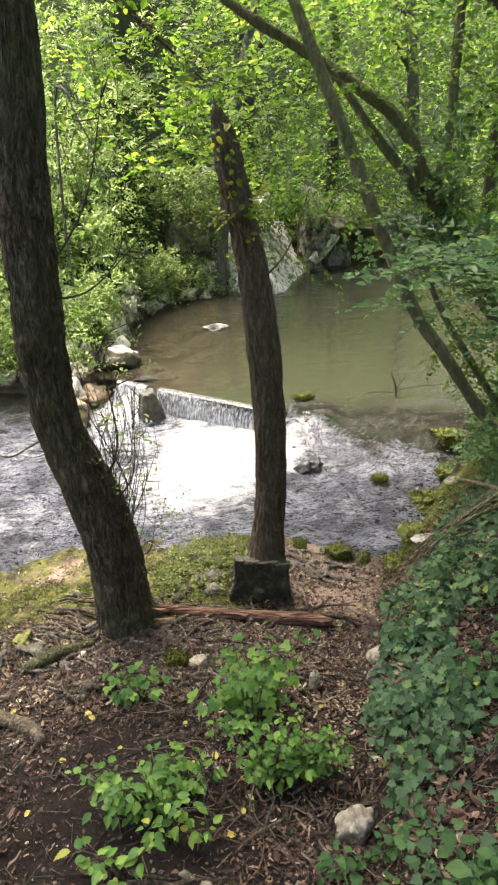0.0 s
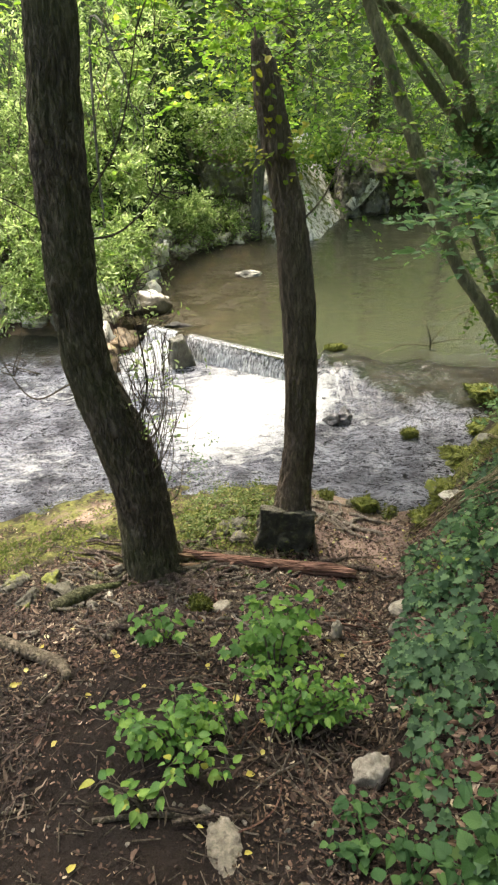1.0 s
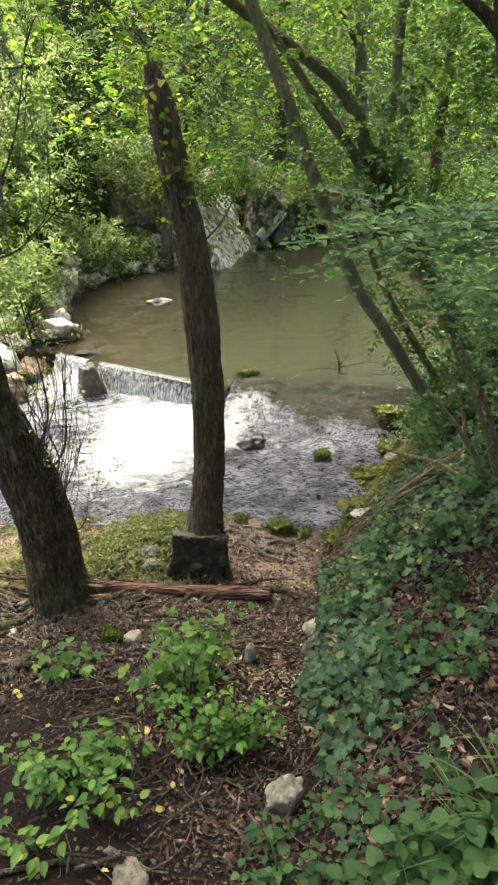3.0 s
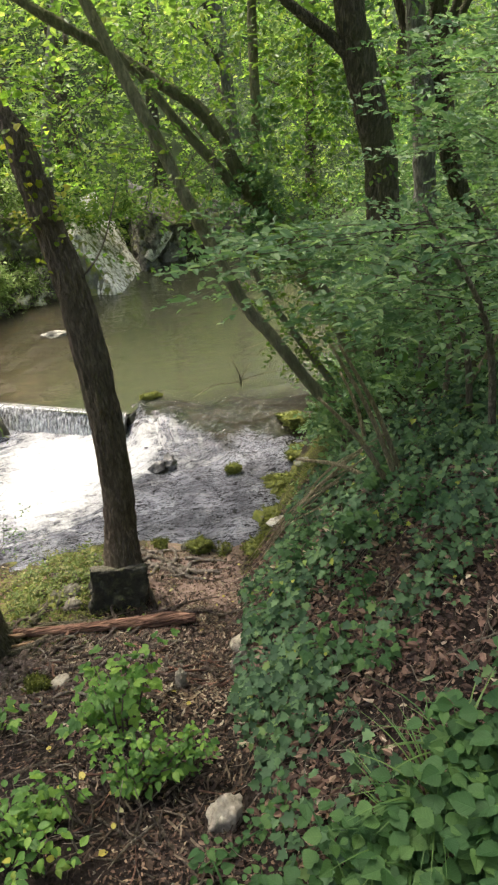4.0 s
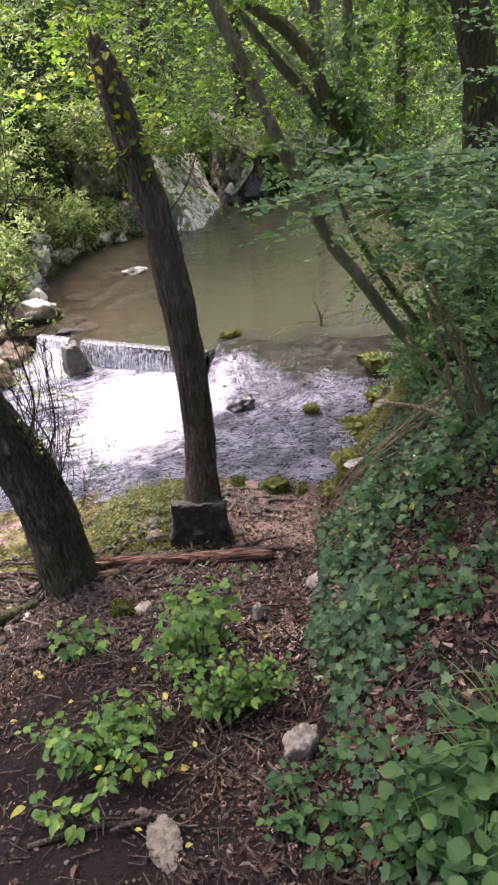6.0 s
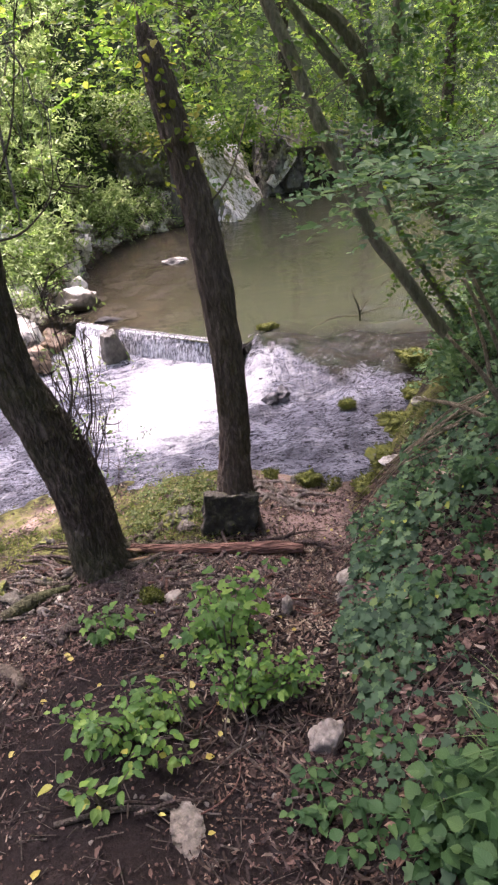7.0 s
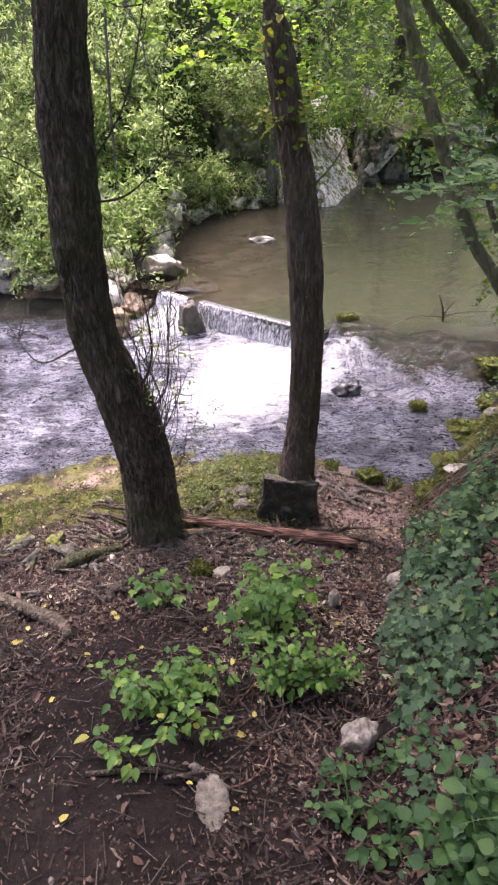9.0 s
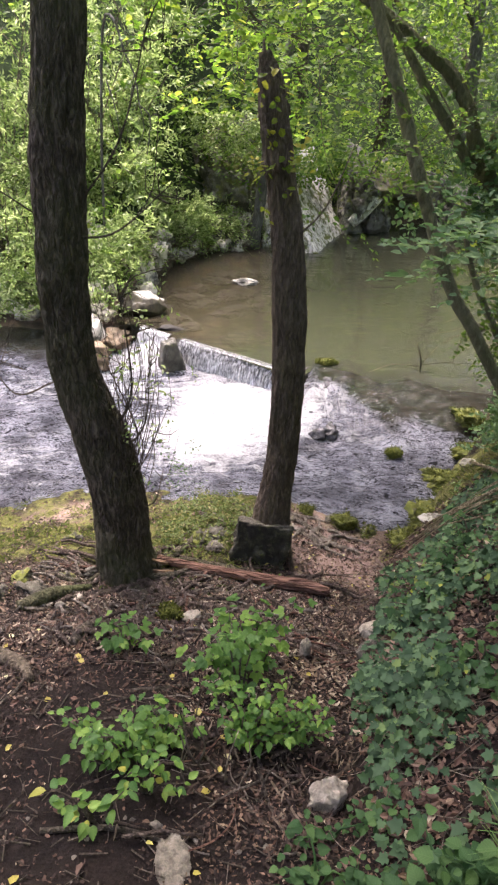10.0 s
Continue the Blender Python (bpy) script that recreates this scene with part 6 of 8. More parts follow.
def build_far_trees():
    """Woods on the far bank: single trees with trunks, and the undergrowth between them."""
    r = np.random.default_rng(54)
    spots = [(-0.2, 11.75, 0.10), (-5.6, 15.2, 0.12), (-1.4, 16.8, 0.12), (0.6, 15.8, 0.14), (2.4, 16.2, 0.14), (4.1, 15.6, 0.16), (6.0, 16.2, 0.14), (8.2, 16.5, 0.16), (-6.4, 12.6, 0.15), (-9.0, 12.0, 0.15), (-4.4, 17.2, 0.16), (11.5, 17.5, 0.18), (6.2, 11.0, 0.13), (8.8, 11.0, 0.13)]
    for k, (x, y, w) in enumerate(spots):
        at = (x, y, gz(x, y) - 0.05)
        h = 6.5 + 2.0 * r.random()
        lean = r.normal(0, 0.35, 2) if k else np.array([1.6, 0.5])
        ob = thing("tree", at, "woodland tree with a full green crown on the far bank", "tree", "far woods")
        top = np.array(at) + (lean[0], lean[1], h)
        V, F = tube([at, np.array(at) + (lean[0] * 0.2, lean[1] * 0.2, h * 0.35), np.array(at) + (lean[0] * 0.6, lean[1] * 0.6, h * 0.7), top], [w, w * 0.8, w * 0.55, w * 0.15], 12, 0.15, 0.012)
        under(ob, "trunk", V, F, BARK_PALE if k in (0, 5) else BARK, at)
        for q in range(5):
            z0 = 0.3 + 0.12 * q
            p = np.array(at) + np.array([lean[0], lean[1], h]) * z0
            e = p + unit(r.normal(0, 1, 3)) * (1.4, 1.4, 0.3) + (0, 0, 0.7)
            V, F = limb([p, (p + e) / 2 + (0, 0, 0.15), e], [w * 0.4, w * 0.25, w * 0.08], 6, step=0.2)
            under(ob, "limb", V, F, BARK, at)
        c = np.array(at) + (lean[0] * 0.6, lean[1] * 0.6 - 0.3, h * 0.62)
        o, wv = crown_origins(r, c, (1.7, 1.5, h * 0.36), 160 if k in (1, 2, 10) else 420, 0.35)
        leafy(ob, at, "crown", [sprays(o, wv, 0.5, 9, 0.12, r, 0.35, 0.4, 0.62, DIAMOND)], LEAF_FAR)


def build_undergrowth():
    r = np.random.default_rng(55)
    x = r.uniform(-11, 16, 42000)
    y = r.uniform(8.2, 26, 42000)
    wv = y - along(x, FAR_SHORE)
    ok = (wv > 0.15) & (wv < 12)
    x, y, wv = x[ok], y[ok], wv[ok]
    patch = fbm2(x * 0.55, y * 0.55, 3, 61)
    clear = 1.6 * np.exp(-((x - 0.75) / 0.8) ** 2 - ((y - 12.3) / 0.9) ** 2) + np.exp(-((x - 2.3) / 0.9) ** 2 - ((y - 13.4) / 0.7) ** 2) + 0.8 * np.exp(-((x + 1.7) / 0.5) ** 2 - ((y - 9.5) / 0.6) ** 2) + 1.5 * np.exp(-((x + 0.7) / 0.75) ** 2 - ((y - 12.2) / 1.1) ** 2)
    keep = (r.random(len(x)) < 0.42 + 0.5 * patch) & (clear < 0.5) & (r.random(len(x)) < np.clip(1.1 - wv / 14, 0.25, 1))
    x, y, wv = x[keep], y[keep], wv[keep]
    z = ground_z(x, y) + r.random(len(x)) ** 1.3 * np.clip(0.35 + wv * 0.35, 0, 1.6)
    o = np.stack([x, y, z], 1)
    d = r.normal(0, 1, (len(o), 3)) * (1, 1, 0.35) + (0, -0.5, 0.1)
    V, F = sprays(o, d, 0.4, 9, 0.095, r, 0.35, 0.5, 0.62, DIAMOND)
    me = build_mesh("undergrowth", V, F, LEAF_FAR, smooth=False)
    tagged(new("undergrowth", me), "dense leafy undergrowth on the far wooded bank", "undergrowth", kind="stuff")
    # sprays hanging over the cliff's top and the hollow
    n = 360
    t = r.random(n)
    o = np.stack([-1.3 + 4.6 * t, 11.75 + 1.3 * t + r.normal(0, 0.22, n), 1.0 + 0.75 * np.sin(np.pi * np.clip(0.15 + 0.72 * t, 0, 1)) + r.normal(0, 0.17, n)], 1)
    keep = ~((o[:, 0] > 0.15) & (o[:, 2] < 1.52 + 0.1 * (o[:, 0] < 1.6))) & ~((o[:, 0] < 0.15) & ((o[:, 2] < 1.55) | (r.random(n) < 0.6)))
    o = o[keep]
    V, F = sprays(o, r.normal(0, 1, (len(o), 3)) * (1, 0.6, 0.3) + (0, -0.8, -0.35), 0.38, 10, 0.085, r, 0.5, 0.5, 0.62)
    tagged(new("undergrowth", build_mesh("undergrowth", V, F, LEAF_FAR, smooth=False)), "leafy creepers hanging over the cliff", "undergrowth", kind="stuff")
    n = 150
    o = np.stack([r.uniform(0.15, 1.35, n), r.uniform(12.5, 13.4, n), np.zeros(n)], 1)
    o[:, 2] = 1.42 + 0.2 * (o[:, 0] - 0.9) + r.uniform(0.0, 0.25, n)
    o2 = np.stack([r.uniform(-1.3, 0.0, 90), r.uniform(12.3, 12.8, 90), r.uniform(1.55, 2.3, 90)], 1)
    o = np.concatenate([o, o2])
    o3 = np.stack([r.uniform(-1.5, 0.05, 200), r.uniform(12.05, 12.5, 200), 1.62 + 0.8 * r.random(200)], 1)
    V, F = sprays(o3, r.normal(0, 1, (200, 3)) * (1, 0.6, 0.4) + (0, -0.5, -0.1), 0.26, 8, 0.075, r, 0.4, 0.6, 0.5)
    tagged(new("undergrowth", build_mesh("undergrowth", V, F, LEAF_WILLOW, smooth=False)), "grey-green shrub spilling over the mossy boulder", "undergrowth", kind="stuff")
    V, F = sprays(o, r.normal(0, 1, (len(o), 3)) * (1, 0.6, 0.3) + (0, -0.5, -0.25), 0.3, 9, 0.075, r, 0.5, 0.5, 0.62)
    tagged(new("undergrowth", build_mesh("undergrowth", V, F, LEAF_GLOW, smooth=False)), "green creepers along the tops of the rocks", "undergrowth", kind="stuff")
    n = 170
    o = np.stack([r.uniform(-2.6, 0.5, n), r.uniform(12.9, 14.2, n), 1.7 + 1.0 * r.random(n)], 1)
    V, F = sprays(o, r.normal(0, 1, (n, 3)) * (1, 0.8, 0.3) + (0, -0.6, -0.1), 0.42, 10, 0.10, r, 0.4, 0.45, 0.62)
    tagged(new("undergrowth", build_mesh("undergrowth", V, F, LEAF_SUN_TONED, smooth=False)), "shrubs in a sunlit leaf tone above the mossy boulder", "undergrowth", kind="stuff")
    # the same behind and beside the camera, to close the wood
    x, y = r.uniform(-9, 10, 5000), r.uniform(-9, -2.0, 5000)
    o = np.stack([x, y, ground_z(x, y) + 3.5 * r.random(len(x))], 1)
    V, F = sprays(o, r.normal(0, 1, (len(o), 3)), 0.5, 7, 0.16, r, 0.3, 0.5, 0.7, DIAMOND)
    tagged(new("undergrowth", build_mesh("undergrowth", V, F, LEAF_FAR, smooth=False)), "leafy undergrowth on the slope above the bank", "undergrowth", kind="stuff")
    # leafy brush over the bank's edge above the water
    n = 430
    y = r.uniform(2.9, 6.4, n)
    u = r.uniform(0.12, 2.6, n)
    x = along(y, RIGHT_EDGE) + u
    ok = (fbm2(x * 1.4, y * 1.4, 3, 91) > -0.12) & ((y > 3.9) | (u > 0.9))
    x, y, u = x[ok], y[ok], u[ok]
    o = np.stack([x, y, ground_z(x, y) + 0.04 + r.random(len(x)) ** 1.4 * np.clip(0.10 + 0.32 * u, 0, 0.6)], 1)
    V, F = sprays(o, r.normal(0, 1, (len(o), 3)) * (1, 1, 0.4) + (-0.5, -0.3, 0.1), 0.22, 8, 0.055, r, 0.3, 0.4, 0.68)
    tagged(new("undergrowth", build_mesh("undergrowth", V, F, LEAF_ELM, smooth=False)), "leafy brush hanging over the bank's edge", "undergrowth", kind="stuff")
    # right bank brush
    x, y = r.uniform(2.2, 9, 5200), r.uniform(2.2, 14, 5200)
    u = x - along(y, RIGHT_EDGE)
    ok = (u > 0.25) & (fbm2(x * 0.8, y * 0.8, 3, 67) > -0.35)
    x, y, u = x[ok], y[ok], u[ok]
    o = np.stack([x, y, ground_z(x, y) + 0.05 + r.random(len(x)) ** 1.5 * np.clip(0.3 + 0.5 * u, 0, 1.1)], 1)
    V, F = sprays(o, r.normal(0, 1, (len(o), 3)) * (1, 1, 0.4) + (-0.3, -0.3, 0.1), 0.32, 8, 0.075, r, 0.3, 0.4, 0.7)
    tagged(new("undergrowth", build_mesh("undergrowth", V, F, LEAF_SHADE_TONED, smooth=False)), "bramble and ivy brush on the upper bank", "undergrowth", kind="stuff")


def build_willows():
    """Light willow scrub on the far bank left of the pool."""
    r = np.random.default_rng(56)
    for (x, y, h, n) in [(-2.60, 10.1, 1.8, 34), (-2.9, 8.95, 1.5, 30), (-2.75, 10.3, 2.2, 44), (-2.15, 10.9, 1.4, 26), (-3.6, 9.5, 1.9, 40), (-1.95, 11.9, 1.2, 20), (-4.5, 9.6, 1.8, 34), (-2.8, 11.4, 3.0, 56), (-4.0, 11.0, 3.0, 56), (-5.3, 10.7, 3.2, 56), (-2.1, 12.9, 2.4, 40), (-6.6, 10.7, 3.0, 46), (-1.85, 10.15, 0.8, 14), (-1.40, 11.0, 0.45, 10), (-2.5, 8.75, 0.7, 12), (-0.95, 11.45, 0.5, 9), (-0.55, 11.75, 0.4, 8), (-3.2, 8.6, 0.6, 12), (-4.1, 8.8, 0.7, 16), (-2.0, 8.9, 0.75, 16), (-1.80, 9.4, 0.8, 16), (-1.50, 10.9, 0.8, 18), (-1.15, 11.35, 0.6, 14)]:
        at = (x, y, max(0.28, gz(x, y)) - 0.03)
        ob = thing("willow_bush", at, "light green willow scrub on the far bank", "bush", "willow scrub")
        lf = []
        for k in range(n):
            a = r.uniform(0, 2 * np.pi)
            tip = np.array(at) + (math.cos(a) * 0.6 * h * r.random(), math.sin(a) * 0.55 * h * r.random() - 0.2, h * (r.uniform(0.4, 1.05) if k % 3 else r.uniform(0.05, 0.4)))
            mid = (np.array(at) + tip) / 2 + (0, 0, 0.15) + r.normal(0, 0.05, 3)
            if k % 2 == 0:
                V, F = tube([at, mid, tip + (tip - mid) * 0.25], [0.012, 0.009, 0.003], 4, 0.15)
                under(ob, "stem", V, F, TWIG_PALE, at)
            st = r.uniform(0.25, 1.0, 10)[:, None]
            bp = mid + (tip - mid) * (2 * st - 1) + r.normal(0, 0.08, (10, 3))
            lf.append(sprays(bp, (tip - mid) * 0.6 + r.normal(0, 0.4, (10, 3)), 0.22, 8, 0.086, r, 0.3, 0.8, 0.32))
        leafy(ob, at, "foliage", lf, LEAF_WILLOW)
    n = 620
    x = r.uniform(-3.4, -0.1, n)
    y = along(x, FAR_SHORE) + r.uniform(-0.02, 1.1, n)
    o = np.stack([x, y, np.maximum(0.3, ground_z(x, y)) + 0.06 + r.random(n) ** 1.5 * np.where(x > -1.4, 0.2, 0.5)], 1)
    V, F = sprays(o, r.normal(0, 1, (n, 3)) * (1, 1, 0.5) + (0.3, -0.4, 0.2), 0.26, 8, 0.085, r, 0.4, 0.7, 0.30)
    tagged(new("willow_shoots", build_mesh("willow_shoots", V, F, LEAF_WILLOW, smooth=False)), "low willow shoots between pale rocks on the far bank", "shrub", kind="stuff")
    pieces = []
    for k in range(110):
        x = r.uniform(-2.6, -0.1)
        y = float(along(x, FAR_SHORE)) + r.uniform(0.0, 0.5)
        p = np.array([x, y, max(0.3, gz(x, y)) + 0.02])
        a, ln = r.uniform(0, 2 * np.pi), r.uniform(0.2, 0.6)
        q = p + (ln * math.cos(a), 0.5 * ln * math.sin(a) - 0.1, r.uniform(0.0, 0.35))
        pieces.append(tube([p, (p + q) / 2 + r.normal(0, 0.05, 3), q], [0.008, 0.006, 0.003], 4, 0.08))
    V, F = joined(pieces)
    tagged(new("dry_twigs", build_mesh("dry_twigs", V, F, TWIG_PALE)), "tangle of pale dry twigs along the far waterline", "twigs", kind="stuff")
    # pale dead branches standing in the scrub
    at = (-2.15, 9.2, gz(-2.15, 9.2))
    ob = thing("dead_branch", at, "pale bare dead branch hanging in the scrub", "branch", "dead branches")
    for pts, w in [([at, (-2.1, 9.15, 2.0), (-1.95, 9.0, 3.4), (-1.80, 8.9, 3.5), (-1.70, 8.9, 3.2), (-1.58, 8.9, 2.92), (-1.55, 8.9, 2.65), (-1.43, 8.9, 2.53), (-1.48, 8.9, 2.1)], 0.020),
                   ([(-1.60, 8.9, 2.95), (-1.66, 8.9, 2.68), (-1.72, 8.88, 2.45)], 0.009), ([(-1.56, 8.9, 2.7), (-1.50, 8.85, 2.4), (-1.58, 8.85, 2.2)], 0.008),
                   ([(-1.95, 9.0, 2.9), (-1.82, 8.9, 2.5), (-1.80, 8.9, 1.9)], 0.009), ([(-1.45, 8.9, 2.5), (-1.36, 8.9, 2.56), (-1.30, 8.9, 2.5)], 0.006)]:
        V, F = tube(pts, [w * (1 - 0.7 * q / (len(pts) - 1)) for q in range(len(pts))], 6, 0.06, 0.004)
        under(ob, "branch", V, F, BARK_PALE, at)
    at = (-0.42, 11.6, gz(-0.42, 11.6))
    ob = thing("dead_branch", at, "tangle of grey dead twigs at the pool's edge", "branch", "dead branches")
    for k in range(9):
        p1 = np.array(at) + (r.uniform(-0.7, -0.1), r.uniform(-0.3, 0.1), r.uniform(0.1, 0.5))
        p2 = p1 + (r.uniform(-0.5, 0.1), r.uniform(-0.1, 0.1), r.uniform(-0.2, 0.25))
        V, F = tube([at, p1, p2], [0.013, 0.009, 0.004], 5, 0.08, 0.006, 0.0, k)
        under(ob, "branch", V, F, BARK_PALE, at)


# ================= near bank =================
def on_ground(points, lift):
    return [(x, y, gz(x, y) + lift) for x, y in points]


def build_log():
    at = (-0.05, 3.22, gz(-0.05, 3.22))
    ob = thing("fallen_log", at, "split dark red fallen log with a splintered pale end", "log")
    zl, zr = gz(-0.56, 3.28) + 0.075, gz(0.46, 3.10) + 0.045
    V, F = tube([(-0.58, 3.29, zl + 0.035), (-0.44, 3.255, zl + 0.025), (-0.3, 3.235, zl + 0.015), (-0.05, 3.19, (zl + zr) / 2 + 0.015), (0.18, 3.15, (zl + zr) / 2 + 0.005), (0.34, 3.13, zr + 0.005), (0.48, 3.09, zr)], [0.020, 0.031, 0.031, 0.030, 0.040, 0.041, 0.028], 40, 0.010, 0.006, 0.005, 31)
    under(ob, "log", V, F, LOG, at)
    V, F = tube([(-0.50, 3.20, zl - 0.025), (-0.36, 3.185, zl - 0.020), (-0.1, 3.15, zl - 0.035), (0.12, 3.12, zl - 0.06)], [0.018, 0.026, 0.024, 0.012], 24, 0.010, 0.008, 0.010, 32)
    under(ob, "split_piece", V, F, LOG, at, "dark lower half of the split log")
    for k, (x, y, z, dx, dz) in enumerate([(-0.53, 3.21, zl - 0.03, -0.06, -0.004), (-0.53, 3.18, zl - 0.045, -0.05, -0.012), (-0.56, 3.26, zl + 0.03, -0.06, 0.012), (-0.54, 3.22, zl - 0.015, -0.075, 0.004)]):
        V, F = tube([(x + 0.07, y, z), (x, y, z), (x + dx, y + 0.01, z + dz)], [0.017, 0.014, 0.004], 9, 0.012, 0.005, 0.004, 60 + k)
        under(ob, "splinter", V, F, SPLINTER, at, "pale splintered wood")


def build_branches():
    r = np.random.default_rng(57)
    for (pts, w, label, m) in [([(-1.55, 2.48), (-1.3, 2.34), (-1.06, 2.20), (-0.95, 2.05)], 0.036, "thick fallen branch with peeling bark", BARK_DEADWOOD),
                               ([(-1.24, 2.70), (-1.10, 2.86), (-0.95, 3.05)], 0.040, "mossy fallen branch at the tree's foot", BARK_ROTTEN),
                               ([(-0.85, 2.36), (-0.80, 2.50), (-0.60, 2.56)], 0.027, "dark crooked root piece on the soil", BARK),
                               ([(-0.84, 2.36), (-0.72, 2.42), (-0.6, 2.43)], 0.013, "dark crooked root piece on the soil", BARK),
                               ([(-0.38, 2.2), (-0.22, 2.32), (-0.08, 2.46)], 0.014, "bare stick leaning among the saplings", TWIG),
                               ([(-0.5, 2.0), (-0.25, 2.08), (-0.05, 2.22)], 0.010, "bare stick among the saplings", TWIG),
                               ([(0.05, 1.75), (0.10, 1.45), (0.22, 1.18)], 0.007, "thin curved stick on the soil", TWIG),
                               ([(-0.15, 1.65), (0.05, 1.4), (0.2, 1.12)], 0.006, "thin curved stick on the soil", TWIG),
                               ([(-0.62, 1.22), (-0.4, 1.26), (-0.2, 1.24)], 0.010, "stick pointing at a flat rock", TWIG),
                               ([(0.10, 2.42), (0.18, 2.50), (0.26, 2.60)], 0.016, "short rotten stick beside a pale stone", BARK),
                               ([(-0.6, 2.95), (-0.2, 2.88), (0.1, 2.98)], 0.012, "root across the litter", TWIG),
                               ([(-0.3, 2.62), (0.05, 2.66), (0.3, 2.8)], 0.011, "root across the litter", TWIG),
                               ([(-1.05, 1.75), (-0.98, 1.95), (-1.0, 2.2)], 0.008, "straight stick on the soil", TWIG),
                               ([(-1.1, 1.35), (-0.95, 1.28), (-0.85, 1.3)], 0.007, "stick on the soil", TWIG),
                               ([(0.3, 4.35), (0.45, 4.2), (0.62, 3.95)], 0.018, "bare root running down to the shore", TWIG_PALE),
                               ([(0.25, 4.2), (0.42, 4.0), (0.5, 3.85)], 0.014, "bare root on the shore", TWIG_PALE),
                               ([(-0.74, 2.95), (-0.62, 3.00), (-0.54, 3.10), (-0.47, 3.24)], 0.030, "thick bare root between the tree and the log", ROOT),
                               ([(-0.70, 2.92), (-0.55, 2.93), (-0.42, 3.02)], 0.018, "bare root at the foot of the tree", ROOT),
                               ([(-0.42, 4.25), (-0.2, 4.05), (0.0, 3.95)], 0.02, "root at the shore", BARK)]:
        p = on_ground(pts, w * 0.7)
        V, F = tube(p, [w] * (len(p) - 1) + [w * 0.5], 12, 0.02, 0.006, 0.003, int(w * 1000))
        ob = new("fallen_branch", build_mesh("fallen_branch", V - np.array(p[0]), F, m))
        ob.location = p[0]
        tagged(ob, label, "branch", "fallen branches")
    for k in range(16):
        x, y, an, w = r.uniform(0.22, 0.75), r.uniform(4.0, 4.5), r.uniform(-2.2, 0.3), r.uniform(0.010, 0.024)
        p = [(x, y)]
        for q in range(5):
            an += r.uniform(-0.7, 0.7)
            p.append((p[-1][0] + 0.075 * math.cos(an), p[-1][1] + 0.055 * math.sin(an)))
        p = [(px, py, gz(px, py) + w * 0.7 + 0.02 * math.sin(np.pi * q / 5) * r.random()) for q, (px, py) in enumerate(p)]
        V, F = tube(p, [w, w, w * 0.9, w * 0.8, w * 0.6, w * 0.4], 8, 0.025, 0.004, 0.0, k)
        ob = new("bare_root", build_mesh("bare_root", V - np.array(p[0]), F, ROOT_PALE))
        ob.location = p[0]
        tagged(ob, "gnarled bare root washed out at the shore", "root", "shore roots")
    for k in range(230):
        x, y = r.uniform(-1.25, 0.45), r.uniform(2.40, 3.25)
        if k % 5 == 4:
            x, y = r.uniform(-0.45, 0.3), r.uniform(1.2, 2.3)
        an, ln = r.uniform(-0.9, 0.9) + (np.pi if k % 2 else 0), r.uniform(0.06, 0.24) if k % 6 else r.uniform(0.2, 0.42)
        p = [(x, y)]
        for q in range(4):
            an += r.uniform(-0.6, 0.6)
            p.append((p[-1][0] + ln / 4 * math.cos(an), p[-1][1] + ln / 4 * math.sin(an)))
        w = (r.uniform(0.003, 0.010) if k % 4 else r.uniform(0.008, 0.015)) * (0.5 if y < 2.35 else 1)
        p = [(px, py, gz(px, py) + 0.014 + w * 0.8 + 0.016 * r.random()) for px, py in p]
        V, F = tube(p, [w, w, w * 0.9, w * 0.7, w * 0.4], 7, 0.03, 0.003, 0.0, k)
        ob = new("stick", build_mesh("stick", V - np.array(p[0]), F, (ROOT, TWIG_PALE, LOG, ROOT_PALE)[k % 4]))
        ob.location = p[0]
        tagged(ob, "crooked bare stick lying in the leaf litter", "stick", "litter sticks")
    at = np.array([1.76, 6.88, 0.24])
    ob = thing("dead_branch", tuple(at), "dark forked dead branch standing in the pool", "branch", "dead branches")
    for pts, w in [([at, (1.74, 6.88, 0.44), (1.67, 6.9, 0.62)], 0.011), ([(1.76, 6.88, 0.38), (1.82, 6.9, 0.46), (1.90, 6.9, 0.57)], 0.008), ([(1.75, 6.88, 0.36), (2.0, 6.88, 0.40), (2.35, 6.75, 0.46)], 0.007), ([(1.75, 6.88, 0.34), (1.45, 6.85, 0.37), (1.18, 6.75, 0.31)], 0.006)]:
        V, F = tube(pts, [w, w * 0.8, w * 0.35], 6, 0.04, 0.006)
        under(ob, "branch", V, F, BARK, tuple(at))
    r2 = np.random.default_rng(66)
    at = np.array([2.15, 6.9, 0.75])
    ob = thing("dead_branch", tuple(at), "dark bare twigs hanging into the pool from the bank", "branch", "dead branches")
    for k in range(5):
        p = at + (r2.uniform(-0.35, 0.15), r2.uniform(-0.1, 0.25), r2.uniform(-0.12, 0.12))
        q = p + (r2.uniform(-0.45, 0.10), r2.uniform(-0.05, 0.1), -r2.uniform(0.05, 0.42))
        V, F = tube([at + (0.25, 0, 0.05), p, (p + q) / 2 + r2.normal(0, 0.03, 3), q], [0.008, 0.006, 0.004, 0.0015], 5, 0.05, 0.006)
        under(ob, "twig", V, F, BARK, tuple(at))
